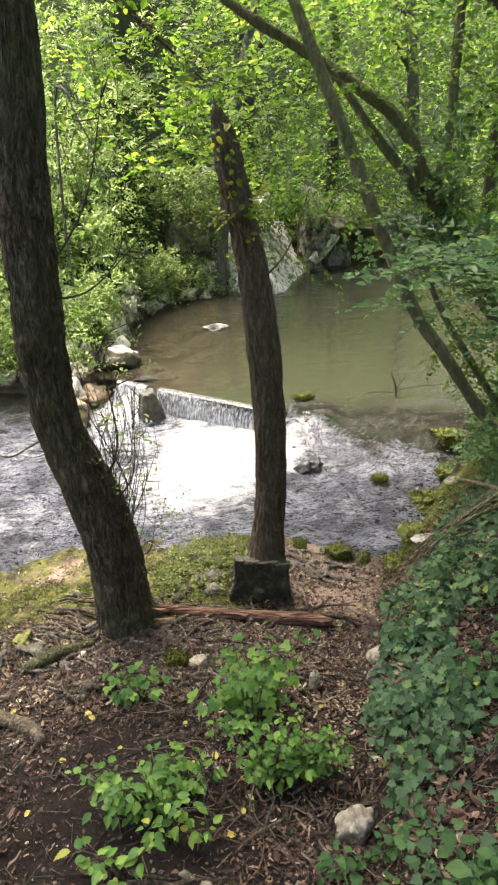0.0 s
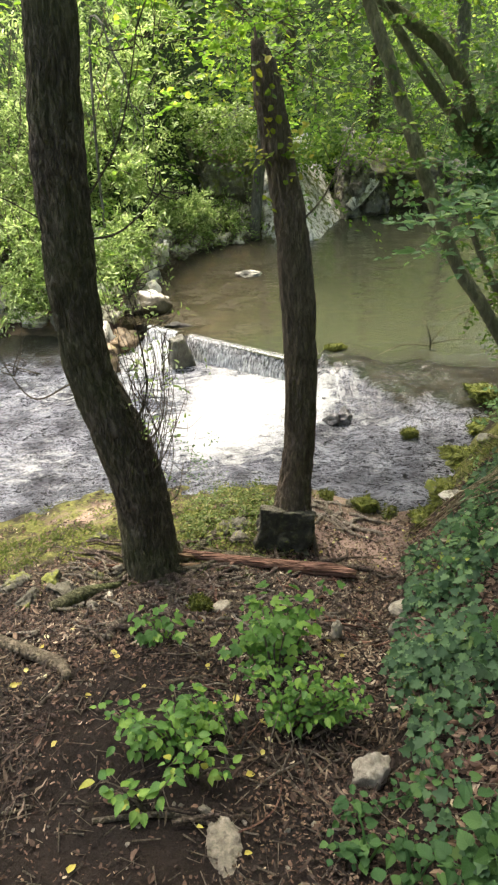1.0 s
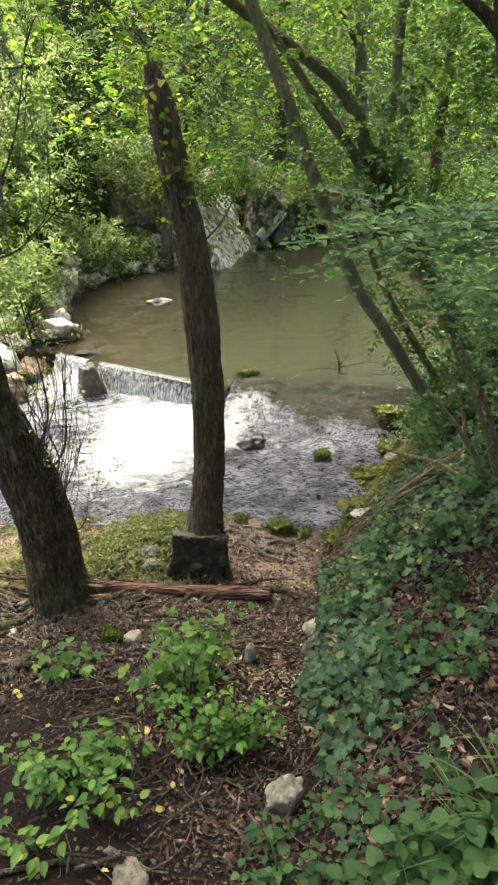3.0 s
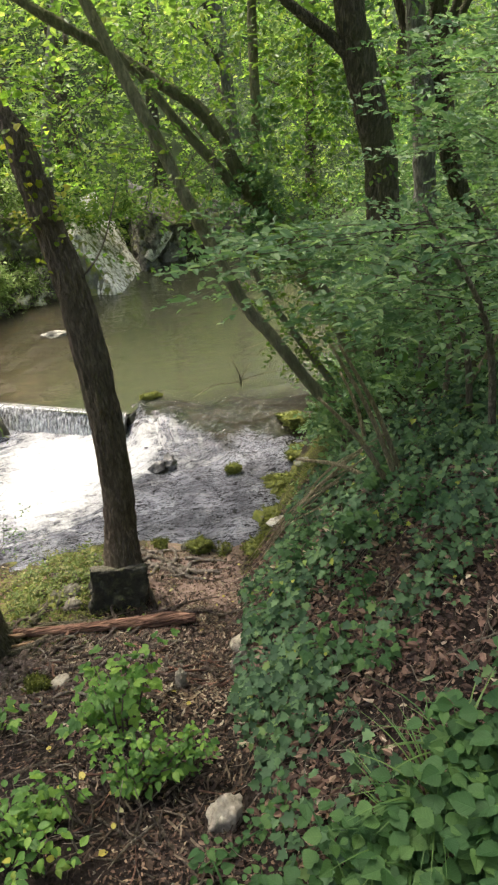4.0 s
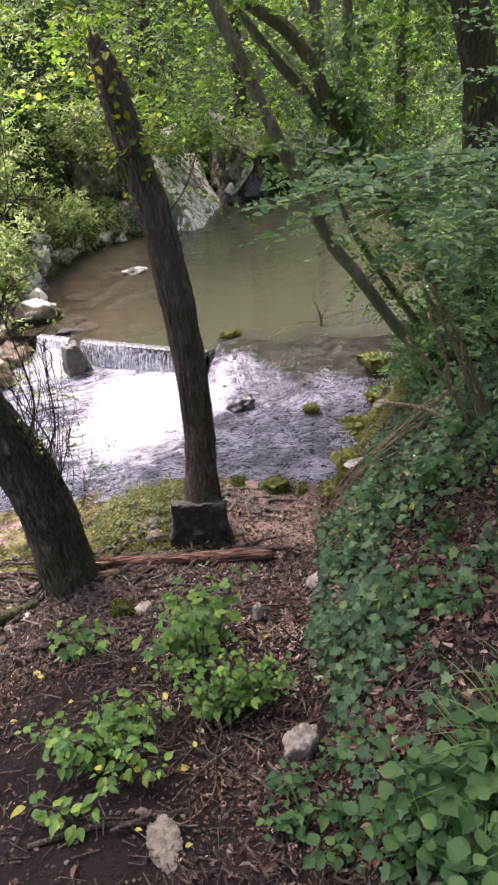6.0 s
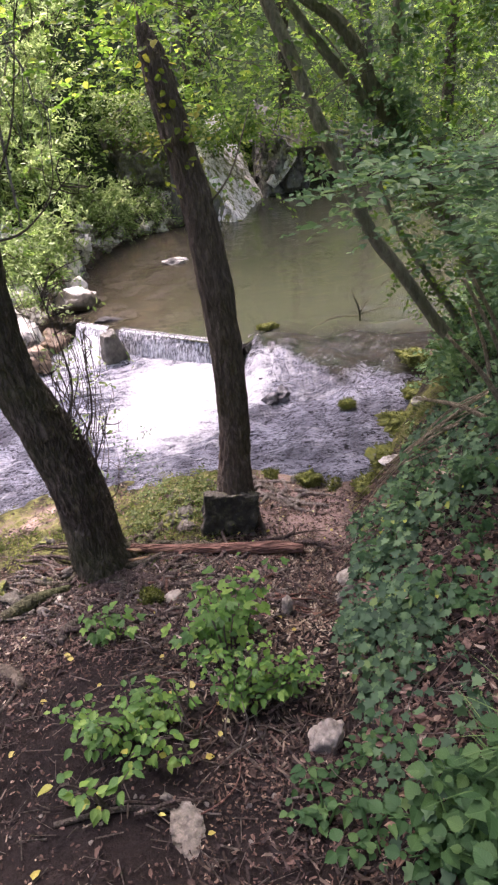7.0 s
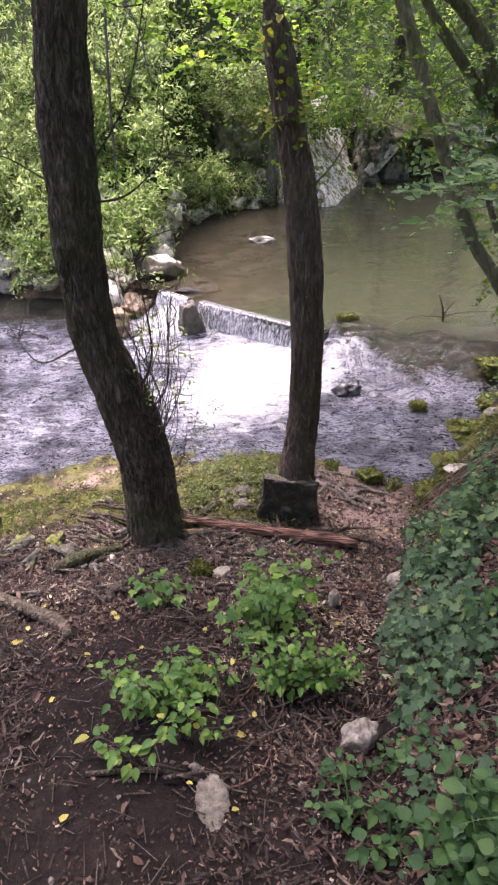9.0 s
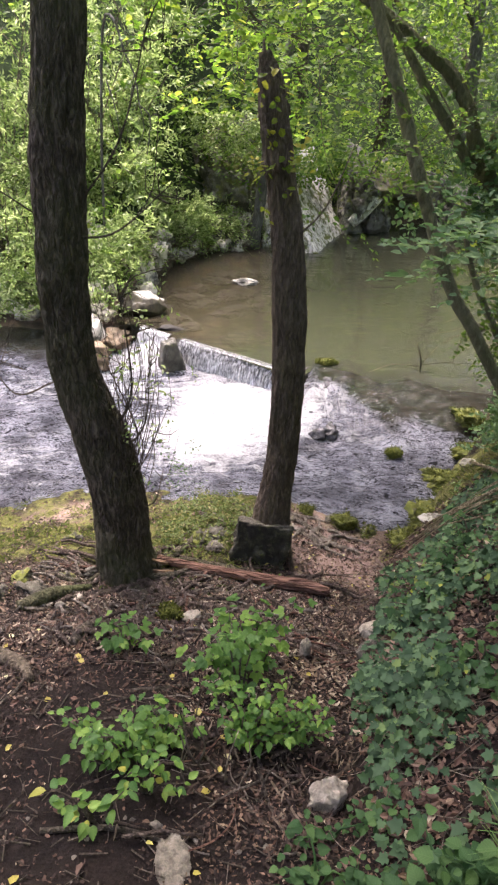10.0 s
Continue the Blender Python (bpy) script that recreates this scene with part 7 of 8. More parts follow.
    # dry stalks over the ivy
    for k in range(12):
        a = np.array([1.50 + 0.08 * (k % 4) + r2.uniform(-0.12, 0.12), 3.30 + 0.05 * (k % 5), 1.0 + 0.03 * (k % 4)])
        b = np.array([0.98 + 0.10 * (k % 4) + r2.uniform(-0.12, 0.12), 3.90 - 0.07 * (k % 6), 0.47 + 0.035 * (k % 5)])
        a[2], b[2] = gz(a[0], a[1]) + 0.10 + 0.04 * (k % 3), gz(b[0], b[1]) + 0.05 + 0.03 * (k % 4)
        V, F = tube([a, (a + b) / 2 + (r2.uniform(-0.05, 0.05), 0, 0.05 + 0.03 * (k % 2)), b], [0.006, 0.005, 0.002], 6, 0.05, 0.004)
        ob = new("dry_stalk", build_mesh("dry_stalk", V - a, F, STRAW))
        ob.location = a
        tagged(ob, "long dry straw-coloured stalk lying over the ivy", "stalk", "dry stalks")
    for (a, b) in [((1.66, 2.86, 0.95), (1.34, 3.05, 2.12)), ((1.70, 2.88, 0.98), (1.40, 3.08, 2.10)), ((1.62, 2.86, 0.9), (1.26, 3.02, 1.85)), ((1.66, 3.20, 0.85), (1.28, 3.50, 1.22)), ((1.95, 3.9, 0.9), (1.82, 4.1, 1.5)), ((2.2, 3.3, 1.2), (2.7, 3.5, 1.95))]:
        a = np.array([a[0], a[1], gz(a[0], a[1]) - 0.01])
        V, F = tube([a, (a + np.array(b)) / 2 + (0.02, 0, 0.03), b], [0.017, 0.014, 0.008], 8, 0.05, 0.003)
        ob = new("bare_shrub", build_mesh("bare_shrub", V - a, F, STRAW))
        ob.location = a
        tagged(ob, "single bare leaning shrub shoot on the ivy bank", "shrub", "bare shrubs")


def leaf_object_mesh(name, shape, length, wide, material, bend=0.0):
    tmpl, fc = shape
    V = np.array(tmpl, float) * (length, length * wide, length)
    V[:, 2] -= bend * V[:, 0] ** 2 / max(length, 1e-6)
    return build_mesh(name, V, fc, material, smooth=True)


def frame_of(pos, tip, normal, s=1.0):
    t = Vector(tip).normalized()
    n = Vector(normal)
    sd = n.cross(t).normalized()
    nn = t.cross(sd)
    m = Matrix((t, sd, nn)).transposed().to_4x4()
    return Matrix.Translation(pos) @ m @ Matrix.Scale(s, 4)


def build_sapling(at, stems, leaf_meshes, name, label, r, size=1.0, pairs=5, stem_mat=TWIG):
    """A small plant: thin stems, each with pairs of leaves, every leaf its own part."""
    at = np.array(at)
    ob = thing(name, tuple(at), label, "plant", "saplings")
    for (dx, dy, dz) in stems:
        tip = np.array([dx, dy, dz])
        mid = tip * 0.5 + (0, 0, 0.25 * dz) + r.normal(0, 0.01, 3)
        V, F = tube([(0, 0, -0.03), mid, tip], [0.0055, 0.004, 0.0015], 5, 0.03)
        part("stem", build_mesh("stem", V, F, stem_mat), ob)
        for k in range(pairs):
            s = 0.35 + 0.65 * k / (pairs - 1)
            p = (1 - s) ** 2 * np.zeros(3) + 2 * s * (1 - s) * mid + s * s * tip
            a0 = r.uniform(0, np.pi)
            for sg in (0, np.pi) if k < pairs - 1 else (0, 2.1, 4.2):
                a = a0 + sg + r.normal(0, 0.25)
                d = Vector((math.cos(a), math.sin(a), r.uniform(-0.18, 0.22)))
                base = Vector(p) + d * 0.02
                lf = part("leaf", leaf_meshes[int(r.integers(len(leaf_meshes)))], ob)
                lf.matrix_local = frame_of(base, d, Vector((r.normal(0, 0.30), r.normal(0, 0.30) - 0.12, 1)), size * r.uniform(0.5, 1.35))
    return ob


def build_plants():
    r = np.random.default_rng(58)
    lm = [leaf_object_mesh("leaf", SERRATE, 0.040, 0.66, LEAF_SAPLING, q) for q in (0.1, 0.25, 0.4)]
    yl = lm + [leaf_object_mesh("leaf", SERRATE, 0.044, 0.62, LEAF_YELLOW_GREEN, q) for q in (0.3,)]
    g = lambda x, y: (x, y, gz(x, y))

    def bush(n, cx, cy, wx, wy, lo, hi):
        return [(cx + r.normal(0, wx), cy + r.normal(0, wy), r.uniform(lo, hi)) for _ in range(n)]

    tri = [leaf_object_mesh("leaf", TRIFOLIATE, 0.069, 0.95, LEAF_SAPLING, q) for q in (0.1, 0.25, 0.4)]
    tri_dark = [leaf_object_mesh("leaf", TRIFOLIATE, 0.074, 0.95, LEAF_BROAD, q) for q in (0.1, 0.3)]
    build_sapling(g(-0.02, 1.97), bush(9, -0.03, 0.16, 0.13, 0.10, 0.16, 0.38), tri, "sapling", "bright green sapling with lobed leaves on the bank", r, 0.9, 6)
    build_sapling(g(0.02, 2.10), bush(7, -0.05, 0.18, 0.12, 0.09, 0.18, 0.36), tri, "sapling", "bright green sapling with lobed leaves", r, 0.9, 5)
    build_sapling(g(0.01, 1.68), bush(13, 0.06, 0.06, 0.13, 0.08, 0.10, 0.28), lm, "sapling", "bright green leafy sapling with many stems", r, 0.82, 11)
    build_sapling(g(0.12, 1.72), bush(8, 0.10, 0.04, 0.08, 0.06, 0.08, 0.20), lm, "sapling", "small-leaved green seedling with many stems", r, 0.75, 9)
    build_sapling(g(-0.58, 2.34), bush(5, -0.02, 0.02, 0.05, 0.03, 0.08, 0.15), tri, "sapling", "single small seedling by a root", r, 0.85, 3)
    build_sapling(g(-0.38, 1.54), bush(13, -0.11, 0.03, 0.085, 0.06, 0.10, 0.24), lm, "sapling", "low spreading green shrub on dark soil", r, 0.86, 8)
    build_sapling(g(-0.30, 1.66), bush(7, -0.02, 0.03, 0.08, 0.05, 0.08, 0.20), tri, "sapling", "low green shrub with lobed leaves", r, 0.7, 6)
    build_sapling(g(-0.33, 1.43), [(0.02, 0.03, 0.20), (0.10, 0.05, 0.16), (-0.05, -0.04, 0.15), (0.14, -0.02, 0.10)], yl, "sapling", "thin green shrub with yellowing leaves", r, 0.95, 6)
    build_sapling(g(-0.45, 1.29), [(-0.10, 0.0, 0.10), (-0.03, -0.05, 0.13), (0.08, 0.03, 0.12), (-0.16, 0.05, 0.08)], yl, "sapling", "low green shrub with yellowing leaves", r, 0.95, 5)
    build_sapling(g(-0.92, 0.98), [(0.05, 0.02, 0.08), (-0.05, 0.04, 0.1)], lm, "sapling", "small green seedling on dark soil", r, 0.9, 3)
    build_sapling(g(0.15, 3.15), [(0.03, 0.02, 0.06), (-0.05, 0.0, 0.05)], lm, "sapling", "tiny seedling in front of the log", r, 0.8, 3)
    build_sapling(g(0.24, 1.78), bush(4, 0.05, 0.0, 0.05, 0.04, 0.06, 0.13), lm, "sapling", "small seedling at the ivy's edge", r, 0.8, 4)
    for k in range(12):
        x, y = r.uniform(-0.22, 0.16), r.uniform(1.42, 1.80)
        p = np.array([x, y, gz(x, y) - 0.01])
        q = p + (r.uniform(-0.12, 0.06), r.uniform(-0.05, 0.12), r.uniform(0.14, 0.34))
        V, F = tube([p, (p + q) / 2 + r.normal(0, 0.02, 3), q], [0.0045, 0.0035, 0.0012], 5, 0.03, 0.002)
        ob = new("bare_twig", build_mesh("bare_twig", V - p, F, TWIG if k % 2 else TWIG_PALE))
        ob.location = p
        tagged(ob, "thin bare twig standing among the saplings", "twig", "bare twigs")
    bm_ = [leaf_object_mesh("leaf", HEART, 0.058, w, LEAF_BROAD, q) for w, q in ((0.95, 0.1), (0.8, 0.25))] + [leaf_object_mesh("leaf", SERRATE, 0.060, w, LEAF_BROAD, q) for w, q in ((0.88, 0.3), (0.8, 0.1), (0.95, 0.2))]
    for (x, y, s, n) in [(0.24, 1.12, 0.6, 5), (0.36, 1.02, 0.62, 5), (0.30, 1.30, 0.5, 4), (0.44, 1.28, 0.55, 4), (0.95, 1.75, 0.6, 3), (1.15, 2.1, 0.6, 3)]:
        build_sapling(g(x, y), bush(n, 0.0, 0.02, 0.06, 0.06, 0.05, 0.13), bm_, "broad_leaved_plant", "small round-leaved plant at the ivy's foot", r, s, 4, LEAF_BROAD)
    for (x, y, s, n) in [(0.95, 1.95, 0.7, 4), (1.15, 2.3, 0.75, 5), (0.90, 2.6, 0.7, 4), (1.35, 2.7, 0.8, 5), (1.10, 2.95, 0.75, 5), (1.55, 2.35, 0.8, 5), (1.3, 3.25, 0.75, 5), (1.6, 2.95, 0.85, 6), (1.05, 1.7, 0.65, 4), (1.75, 3.2, 0.8, 5)]:
        build_sapling(g(x, y), bush(n, -0.04, -0.02, 0.08, 0.08, 0.08, 0.20), tri_dark, "seedling", "green lobed-leaved seedling on the ivy bank", r, s, 4)
    for (x, y, s, n) in [(0.52, 0.86, 0.75, 9), (0.62, 0.92, 0.8, 9), (0.74, 0.84, 0.9, 10), (0.84, 0.96, 0.85, 10), (0.98, 0.94, 0.9, 10), (0.70, 1.00, 0.75, 9), (0.90, 0.84, 0.95, 10), (1.06, 1.04, 0.85, 9), (0.64, 0.76, 0.9, 9), (0.80, 0.74, 0.95, 9), (1.14, 0.94, 0.9, 9), (0.56, 0.96, 0.7, 8), (1.22, 1.10, 0.85, 9), (0.96, 1.06, 0.75, 8)]:
        build_sapling(g(x, y), bush(n, -0.02, -0.02, 0.10, 0.08, 0.07, 0.17), bm_, "broad_leaved_plant", "broad-leaved green plant on the ivy bank", r, s, 4, LEAF_BROAD)


def build_ivy():
    r = np.random.default_rng(59)
    n = 60000
    y = r.uniform(0.4, 4.3, n)
    u = r.uniform(-0.06, 2.4, n)
    x = along(y, RIGHT_EDGE) + u
    patch = fbm2(x * 1.9, y * 1.9, 4, 71)
    dens = np.where(u < 0.45, 0.95, np.where(y > 2.45, 0.62, 0.22)) + np.where(u < 0.45, 1.3, 1.8) * patch
    dens *= np.clip((y - 1.32 - 0.25 * np.clip(u, 0, 1)) / 0.25, 0.18, 1)
    dens *= np.clip((u - 0.03 - 0.22 * np.clip((y - 3.3) / 0.4, 0, 1) - 0.05 * fbm2(x * 3, y * 3, 2, 79)) / 0.10, 0, 1)
    keep = r.random(n) < dens * 0.64
    x, y, u = x[keep], y[keep], u[keep]
    z = ground_z(x, y) + 0.012 + (0.06 + 0.12 * np.clip(0.5 + 1.5 * fbm2(x * 4, y * 4, 2, 73), 0, 1)) * r.random(len(x)) ** 1.3
    pos = np.stack([x, y, z], 1)
    a = r.uniform(0, 2 * np.pi, len(x))
    tip = np.stack([np.cos(a) * 0.8 - 0.35, np.sin(a) * 0.8 - 0.1, -0.35 + 0.2 * r.normal(0, 1, len(x))], 1)
    nor = np.stack([-0.45 + r.normal(0, 0.45, len(x)), -0.30 + r.normal(0, 0.45, len(x)), np.ones(len(x))], 1)
    V, F = leaves(IVY, pos, tip, nor, 0.034 * r.uniform(0.35, 1.5, len(x)), 1.0)
    tagged(new("ivy", build_mesh("ivy", V, F, LEAF_IVY, smooth=True)), "dark green ivy carpeting the steep bank", "ivy", kind="stuff")


def build_ivy_stems():
    """Thin bare runners between the ivy leaves."""
    r = np.random.default_rng(63)
    pieces = []
    for k in range(170):
        y, u = r.uniform(0.9, 3.9), r.uniform(0.02, 1.3)
        x, an = float(along(y, RIGHT_EDGE)) + u, r.uniform(2.2, 4.4)
        p = []
        for q in range(5):
            p.append((x, y, gz(x, y) + 0.02 + 0.04 * r.random()))
            an += r.uniform(-0.6, 0.6)
            x, y = x + 0.07 * math.cos(an), y + 0.07 * math.sin(an)
        w = r.uniform(0.0012, 0.003)
        pieces.append(tube(p, [w, w, w, w * 0.8, w * 0.5], 4, 0.04))
    V, F = joined(pieces)
    tagged(new("ivy_runners", build_mesh("ivy_runners", V, F, TWIG_PALE)), "thin bare ivy runners on the bank", "ivy", kind="stuff")


def build_litter():
    r = np.random.default_rng(60)
    n = 400000
    x, y = r.uniform(-2.4, 2.6, n), r.uniform(0.3, 4.7, n)
    s, u = along(x, NEAR_SHORE) - y, x - along(y, RIGHT_EDGE)
    mossy = np.clip((1.75 - s) / 0.3, 0, 1) * (x < 0.1)
    dens = 0.62 * (1 - 0.9 * mossy) * np.clip(0.85 + 1.1 * fbm2(x * 2.5, y * 2.5, 3, 77), 0.25, 1.2) * (s > 0.12)
    dens *= np.where((x > 0.25) & (y > 3.2) & (u < 0), 0.2, 1) * np.where(u > 0.3, 0.8, 1) * np.where(u < 0, 0.5 + 0.5 * np.clip(np.maximum((x + 0.25) / 0.4, (y - 2.1) / 0.35), 0, 1), 1)
    dens *= 1 - 0.75 * np.exp(-((x + 0.60) / 0.40) ** 2 - ((y - 1.65) / 0.65) ** 2)
    keep = r.random(n) < dens * np.where((y < 2.0) & (u < 0), np.where(x < -0.2, 0.62, 0.85), 1)
    x, y, u = x[keep], y[keep], u[keep]
    m = len(x)
    pos = np.stack([x, y, ground_z(x, y) + 0.002 + 0.012 * r.random(m)], 1)
    a = r.uniform(0, 2 * np.pi, m)
    tip = np.stack([np.cos(a), np.sin(a), r.normal(0, 0.25, m)], 1)
    nor = np.stack([r.normal(0, 0.45, m), r.normal(0, 0.45, m), np.where(r.random(m) < 0.4, -1.0, 1.0)], 1)
    size = 0.021 * r.uniform(0.25, 1.6, m) ** 1.5
    size *= np.where((x < -0.2) & (y < 2.2), 0.85, 1.0) * np.clip(0.62 + 0.24 * (y - 1.0), 0.62, 1.0)
    half = r.random(m) < 0.5
    V, F = joined([leaves(CHIP, pos[half], tip[half], nor[half], size[half], 0.38), leaves(CHIP, pos[~half], tip[~half], nor[~half], 0.8 * size[~half], 0.8)])
    tagged(new("leaf_litter", build_mesh("leaf_litter", V, F, LEAF_LITTER, smooth=False)), "broken brown leaf litter on dark humus", "leaf litter", kind="stuff")
    # whole dead leaves, mostly on the slope among the ivy
    keep = r.random(m) < np.where(u > 0.1, 0.24, 0.016)
    q = int(keep.sum())
    V, F = leaves(CURLED, pos[keep] + np.stack([np.zeros(q), np.zeros(q), 0.008 + 0.03 * r.random(q) * (u[keep] > 0.1)], 1), tip[keep], nor[keep], 0.036 * r.uniform(0.5, 1.4, q), 0.66)
    tagged(new("leaf_litter", build_mesh("leaf_litter", V, F, LEAF_LITTER, smooth=False)), "larger curled brown leaves on the litter", "leaf litter", kind="stuff")
    # thinner litter on the slope round about
    n = 90000
    x, y = r.uniform(-6, 6, n), r.uniform(-4.5, 4.4, n)
    s = along(x, NEAR_SHORE) - y
    out = np.maximum(np.maximum(-2.2 - x, x - 2.4), 0.5 - y)
    keep = (s > 1.4) & (r.random(n) < np.clip(out / 0.4 + 0.5, 0, 1) * np.clip(1.5 - out / 3.5, 0.1, 1))
    x, y = x[keep], y[keep]
    k = len(x)
    a = r.uniform(0, 2 * np.pi, k)
    V, F = leaves(CHIP, np.stack([x, y, ground_z(x, y) + 0.006], 1), np.stack([np.cos(a), np.sin(a), r.normal(0, 0.2, k)], 1), np.stack([r.normal(0, 0.4, k), r.normal(0, 0.4, k), np.ones(k)], 1), 0.035 * r.uniform(0.4, 1.4, k), 0.5)
    tagged(new("leaf_litter", build_mesh("leaf_litter", V, F, LEAF_LITTER, smooth=False)), "thin brown leaf litter on the wooded slope", "leaf litter", kind="stuff")
    # pale chips on the trodden earth by the shore
    x, y = r.uniform(0.2, 1.25, 900), r.uniform(3.1, 4.4, 900)
    a = r.uniform(0, 2 * np.pi, 900)
    V, F = leaves(CHIP, np.stack([x, y, ground_z(x, y) + 0.006], 1), np.stack([np.cos(a), np.sin(a), 0.1 * np.sin(3 * a)], 1), np.stack([0.3 * np.cos(2 * a), 0.3 * np.sin(5 * a), np.ones(900)], 1), 0.016 * r.uniform(0.4, 1.5, 900), 0.7)
    tagged(new("leaf_litter", build_mesh("leaf_litter", V, F, LEAF_CHIPS, smooth=False)), "pale leaf chips strewn over trodden earth", "leaf litter", kind="stuff")
    # coarse mulch of bark and rotten twigs
    n = 26000
    x, y = r.uniform(-2.0, 0.6, n), r.uniform(0.5, 3.2, n)
    plain = np.exp(-((x + 0.55) / 0.42) ** 2 - ((y - 1.55) / 0.7) ** 2)
    keep = (x - along(y, RIGHT_EDGE) < 0.05) & (r.random(n) < np.clip(0.35 + 0.9 * fbm2(x * 2.1, y * 2.1, 3, 87) + 0.35 * (x < -0.9) + 0.3 * (y > 2.2) - 0.8 * plain, 0.02, 1))
    x, y = x[keep], y[keep]
    k = len(x)
    a = r.uniform(0, 2 * np.pi, k)
    V, F = leaves(CHIP, np.stack([x, y, ground_z(x, y) + 0.008 + 0.012 * r.random(k)], 1), np.stack([np.cos(a), np.sin(a), r.normal(0, 0.18, k)], 1), np.stack([r.normal(0, 0.35, k), r.normal(0, 0.35, k), np.ones(k)], 1), 0.05 * r.uniform(0.35, 1.4, k), 0.20)
    tagged(new("bark_mulch", build_mesh("bark_mulch", V, F, MULCH, smooth=False)), "rotten bark chips and twig pieces on the soil", "leaf litter", kind="stuff")
    # drier leaf scraps between the roots
    x, y = np.concatenate([r.uniform(-1.25, 0.55, 1500), r.uniform(-0.25, 0.62, 2600)]), np.concatenate([r.uniform(2.3, 3.25, 1500), r.uniform(1.8, 3.3, 2600)])
    a = r.uniform(0, 2 * np.pi, 4100)
    V, F = leaves(CHIP, np.stack([x, y, ground_z(x, y) + 0.014], 1), np.stack([np.cos(a), np.sin(a), 0.15 * np.sin(3 * a)], 1), np.stack([0.35 * np.cos(2 * a), 0.35 * np.sin(5 * a), np.ones(4100)], 1), 0.024 * r.uniform(0.4, 1.6, 4100), 0.5)
    tagged(new("leaf_litter", build_mesh("leaf_litter", V, F, LEAF_CHIPS, smooth=False)), "dry tan leaf scraps between the roots", "leaf litter", kind="stuff")
    # bits of twig
    pieces = []
    for k in range(2600):
        x, y = r.uniform(-1.9, 1.9), r.uniform(0.5, 4.4)
        if along(np.array([x]), NEAR_SHORE)[0] - y < 0.2:
            continue
        a, ln = r.uniform(0, 2 * np.pi), r.uniform(0.025, 0.12) * (1.6 if 2.4 < y < 3.2 else 1)
        w = r.uniform(0.0012, 0.0042) * (1.5 if 2.4 < y < 3.2 else 1)
        p0 = np.array([x, y, 0]) - np.array([math.cos(a), math.sin(a), 0]) * ln / 2
        p1 = np.array([x, y, 0]) + np.array([math.cos(a), math.sin(a), 0]) * ln / 2
        p0[2], p1[2] = 0.012, 0.012
        pieces.append((p0, p1, w))
    for (count, x0, x1, y0, y1, mat_) in ((1500, -1.3, 0.6, 2.40, 3.25, TWIG_PALE), (90, -1.8, 0.4, 0.8, 2.45, TWIG_PALE)):
        c = np.stack([r.uniform(x0, x1, count), r.uniform(y0, y1, count)], 1)
        an, ln = r.uniform(0, np.pi, count), r.uniform(0.03, 0.14, count)
        e = np.stack([np.cos(an), np.sin(an)], 1) * ln[:, None] / 2
        A, B = c - e, c + e
        A = np.column_stack([A, ground_z(A[:, 0], A[:, 1]) + 0.016])
        B = np.column_stack([B, ground_z(B[:, 0], B[:, 1]) + 0.016])
        d = unit(B - A)
        s1 = unit(np.cross(d, (0, 0, 1.0)))
        s2 = np.cross(s1, d)
        W = r.uniform(0.0012, 0.0036, count)[:, None]
        ring = [s1, -0.5 * s1 + 0.87 * s2, -0.5 * s1 - 0.87 * s2]
        V = np.stack([A + q * W for q in ring] + [B + q * W * 0.7 for q in ring], 1)
        F = np.array([(0, 1, 4, 3), (1, 2, 5, 4), (2, 0, 3, 5)])
        F = (np.arange(count)[:, None, None] * 6 + F[None]).reshape(-1, 4)
        tagged(new("twig_litter", build_mesh("twig_litter", V.reshape(-1, 3), F, mat_, smooth=False)), "pale dry twig bits among the roots", "twigs", kind="stuff")
    P0, P1 = np.array([p[0] for p in pieces]), np.array([p[1] for p in pieces])
    W = np.array([p[2] for p in pieces])
    P0[:, 2] += ground_z(P0[:, 0], P0[:, 1])
    P1[:, 2] += ground_z(P1[:, 0], P1[:, 1])
    d = unit(P1 - P0)
    s1 = unit(np.cross(d, (0, 0, 1.0)))
    s2 = np.cross(s1, d)
    ring = [s1, -0.5 * s1 + 0.87 * s2, -0.5 * s1 - 0.87 * s2]
    V = np.stack([P0 + q * W[:, None] for q in ring] + [P1 + q * W[:, None] * 0.7 for q in ring], 1)
    F = np.array([(0, 1, 4, 3), (1, 2, 5, 4), (2, 0, 3, 5)])
    F = (np.arange(len(P0))[:, None, None] * 6 + F[None]).reshape(-1, 4)
    tagged(new("twig_litter", build_mesh("twig_litter", V.reshape(-1, 3), F, TWIG, smooth=False)), "broken twigs scattered over the bank", "twigs", kind="stuff")


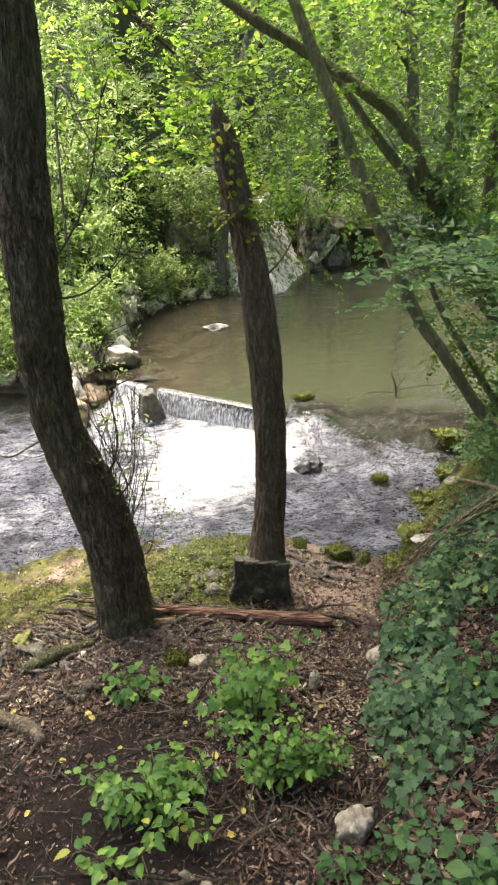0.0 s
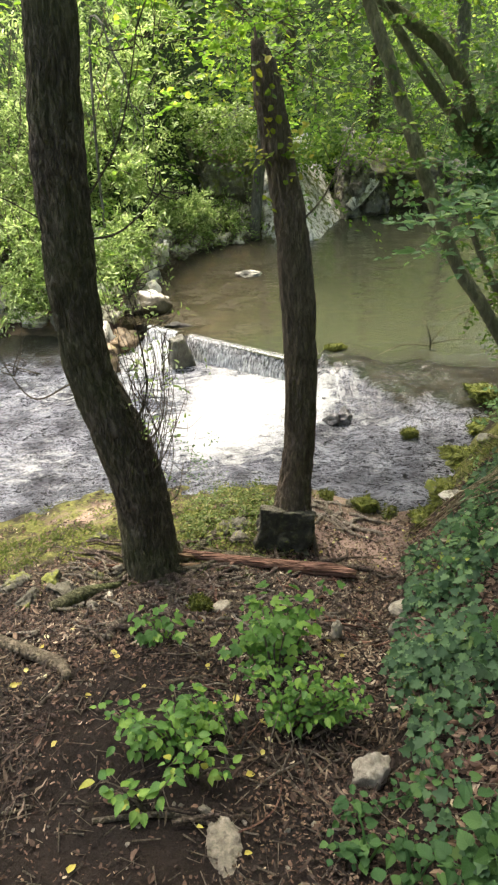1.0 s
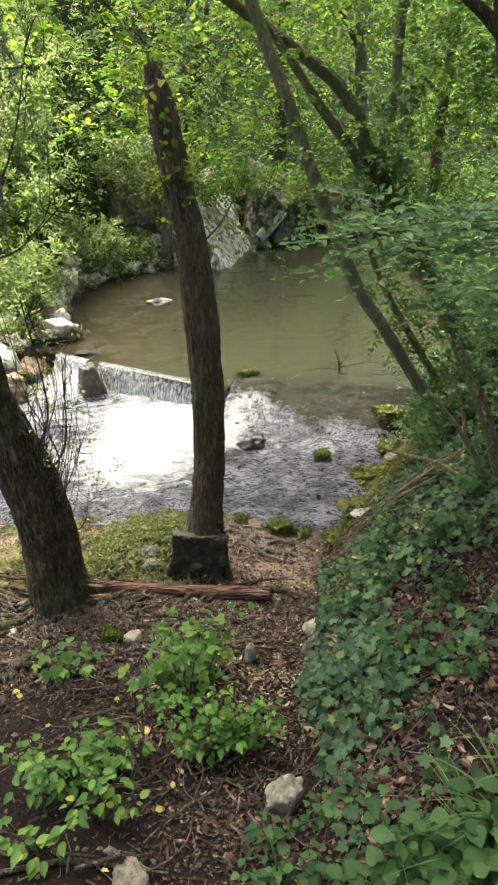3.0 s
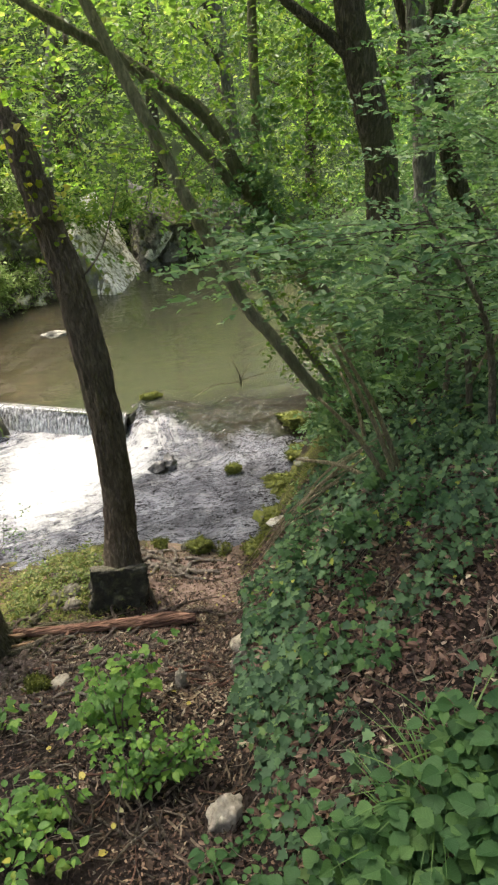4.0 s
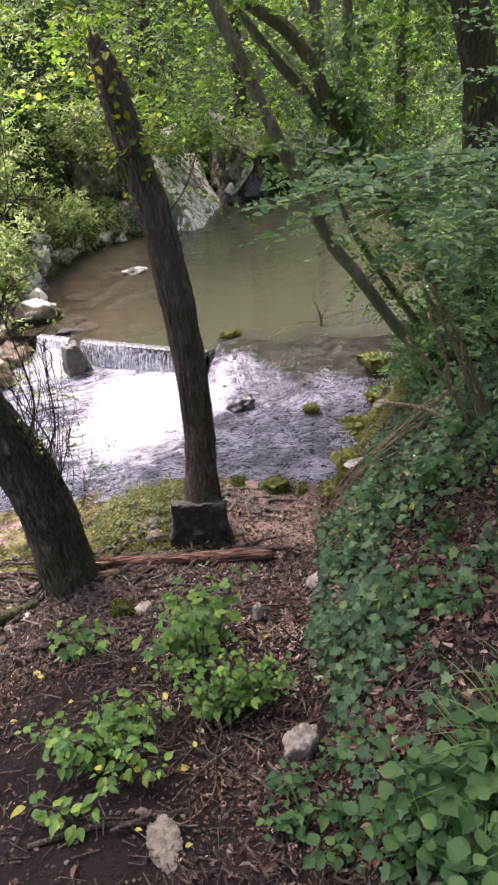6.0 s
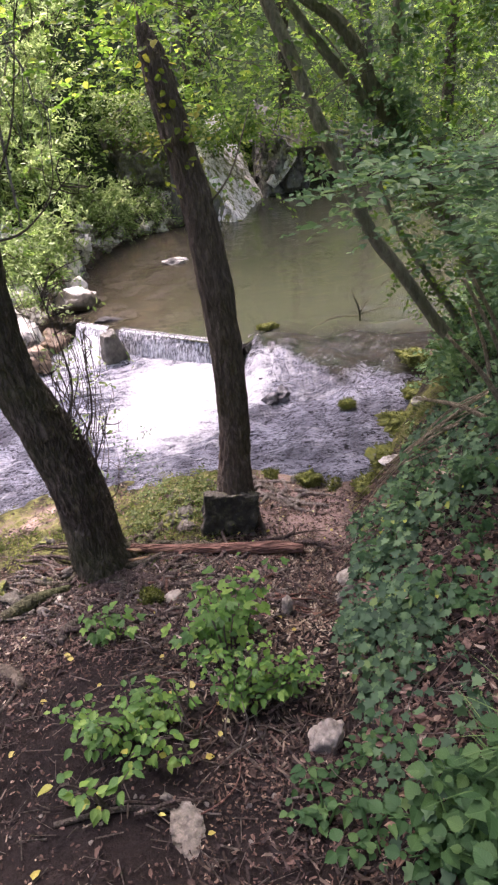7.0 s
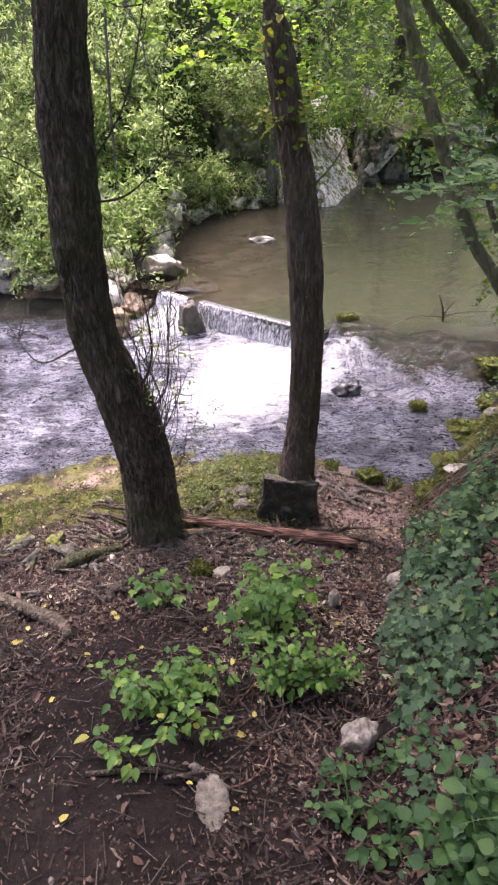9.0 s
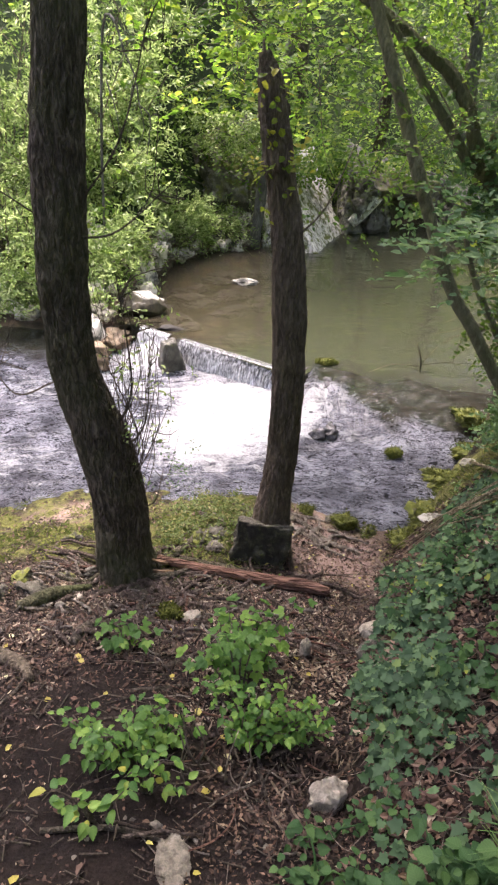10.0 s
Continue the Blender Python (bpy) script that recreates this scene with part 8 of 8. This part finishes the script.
def build_grass():
    r = np.random.default_rng(61)
    n = 22000
    x, y = r.uniform(-2.6, 1.9, n), r.uniform(2.6, 5.9, n)
    s, u = along(x, NEAR_SHORE) - y, x - along(y, RIGHT_EDGE)
    tuft = fbm2(x * 3.2, y * 3.2, 3, 81)
    keep = (((x < 0.1) & (s > 0.05) & (s < 1.8) & (tuft > 0.05)) | ((u > 0) & (u < 0.5) & (y > 3.7) & (tuft > 0.1)) | ((np.hypot((x + 0.25) / 0.35, (y - 4.1) / 0.5) < 1) & (s > 0.02)))
    x, y = x[keep], y[keep]
    m = len(x)
    pos = np.stack([x, y, ground_z(x, y) - 0.004], 1)
    a = r.uniform(0, 2 * np.pi, m)
    tip = np.stack([np.cos(a), np.sin(a), r.uniform(0.2, 1.2, m)], 1)
    nor = np.stack([-np.cos(a) * 0.5, -np.sin(a) * 0.5, np.ones(m)], 1)
    V, F = leaves(OVAL, pos, tip, nor, r.uniform(0.02, 0.065, m), 0.14)
    tagged(new("grass", build_mesh("grass", V, F, GRASS, smooth=False)), "thin grass and moss tufts along the shore", "grass", kind="stuff")
    # moss fuzz on the bank's edge and the shore
    n = 60000
    x, y = r.uniform(-2.4, 2.6, n), r.uniform(2.9, 6.3, n)
    s, u = along(x, NEAR_SHORE) - y, x - along(y, RIGHT_EDGE)
    lump = fbm2(x * 4.5, y * 4.5, 3, 83)
    keep = (((x < 0.0) & (s > 0.0) & (s < 1.6) & (lump > 0.20)) | ((u > -0.10) & (u < 0.55) & (y > 3.75) & (lump > -0.10)) | ((x < 0.95) & (x > 0.3) & (s > 0) & (s < 0.25) & (lump > 0.08))) & (r.random(n) < 0.8)
    x, y = x[keep], y[keep]
    m = len(x)
    a = r.uniform(0, 2 * np.pi, m)
    z = ground_z(x, y) + 0.05 * np.clip(lump[keep] + 0.1, 0, 0.4)
    V, F = leaves(DIAMOND, np.stack([x, y, z], 1), np.stack([np.cos(a), np.sin(a), r.uniform(0.1, 0.9, m)], 1), np.stack([-0.5 * np.cos(a), -0.5 * np.sin(a), np.ones(m)], 1), r.uniform(0.010, 0.026, m), 0.4)
    tagged(new("moss", build_mesh("moss", V, F, MOSS_TUFT, smooth=False)), "bright yellow-green moss along the shore", "moss", kind="stuff")
    # leafy herbs on the shore beside the block
    o = np.stack([r.uniform(-0.62, -0.02, 170), r.uniform(3.45, 4.45, 170), np.zeros(170)], 1)
    o[:, 2] = ground_z(o[:, 0], o[:, 1]) + r.random(170) * 0.12
    V, F = sprays(o, r.normal(0, 1, (170, 3)) * (1, 1, 0.3), 0.16, 9, 0.036, r, 0.2, 0.3, 0.5)
    tagged(new("herbs", build_mesh("herbs", V, F, GRASS, smooth=False)), "small bright fern-like herbs on the shore", "herbs", kind="stuff")


def build_grass_tufts():
    """Arching grass between the broad leaves."""
    r = np.random.default_rng(64)
    for (x, y, n) in [(0.84, 1.00, 46), (0.95, 1.08, 34), (0.74, 0.94, 18)]:
        at = (x, y, gz(x, y))
        ob = thing("grass_tuft", at, "tuft of long arching green grass on the bank", "grass", "grass tufts")
        pieces = []
        for k in range(n):
            a, ln = r.uniform(0, 2 * np.pi), r.uniform(0.20, 0.38)
            d, up = np.array([math.cos(a), math.sin(a), 0.0]), np.array([0, 0, 1.0])
            side, w = np.cross(d, up), r.uniform(0.0022, 0.0042)
            st = np.linspace(0, 1, 7)
            mid = np.array([d * (0.02 + 0.75 * ln * q ** 1.4) + up * ln * (0.95 * q - 0.55 * q * q) for q in st])
            ww = (w * (1 - st ** 2) + 0.0003)[:, None]
            V = np.concatenate([mid - side * ww, mid + side * ww])
            i = np.arange(6)
            pieces.append((V, np.stack([i, i + 1, i + 8, i + 7], 1)))
        V, F = joined(pieces)
        part("foliage", build_mesh("foliage", V, F, GRASS_LONG, smooth=True), ob)


def build_yellow_leaves():
    r = np.random.default_rng(62)
    meshes = [leaf_object_mesh("yellow_leaf", OVAL, 0.042, 0.72, LEAF_YELLOW, b) for b in (0.1, -0.15, 0.3)]
    for k in range(95):
        if k < 45:
            x, y = r.uniform(-1.4, 0.35), r.uniform(0.8, 2.6)
        else:
            x, y = r.uniform(-0.7, 1.0), r.uniform(2.4, 4.2)
        if x - float(along(y, RIGHT_EDGE)) > 0.1:
            continue
        ob = new("fallen_leaf", meshes[k % 3])
        a = r.uniform(0, 2 * np.pi)
        ob.matrix_world = frame_of((x, y, gz(x, y) + 0.018), (math.cos(a), math.sin(a), r.normal(0, 0.1)), (r.normal(0, 0.2), r.normal(0, 0.2), 1), r.uniform(0.5, 1.0) * (0.75 if k >= 45 else 1))
        tagged(ob, "yellow fallen leaf on the soil", "leaf", "fallen yellow leaves")


build_weir()
build_rocks()
build_block()
build_cliff()
build_left_tree()
build_snag()
build_leaning_trees()
build_thicket()
build_edge_bushes()
build_far_trees()
build_willows()
build_undergrowth()
build_log()
build_branches()
build_grass()
build_ivy()
build_ivy_stems()
build_litter()
build_plants()
build_grass_tufts()
build_yellow_leaves()
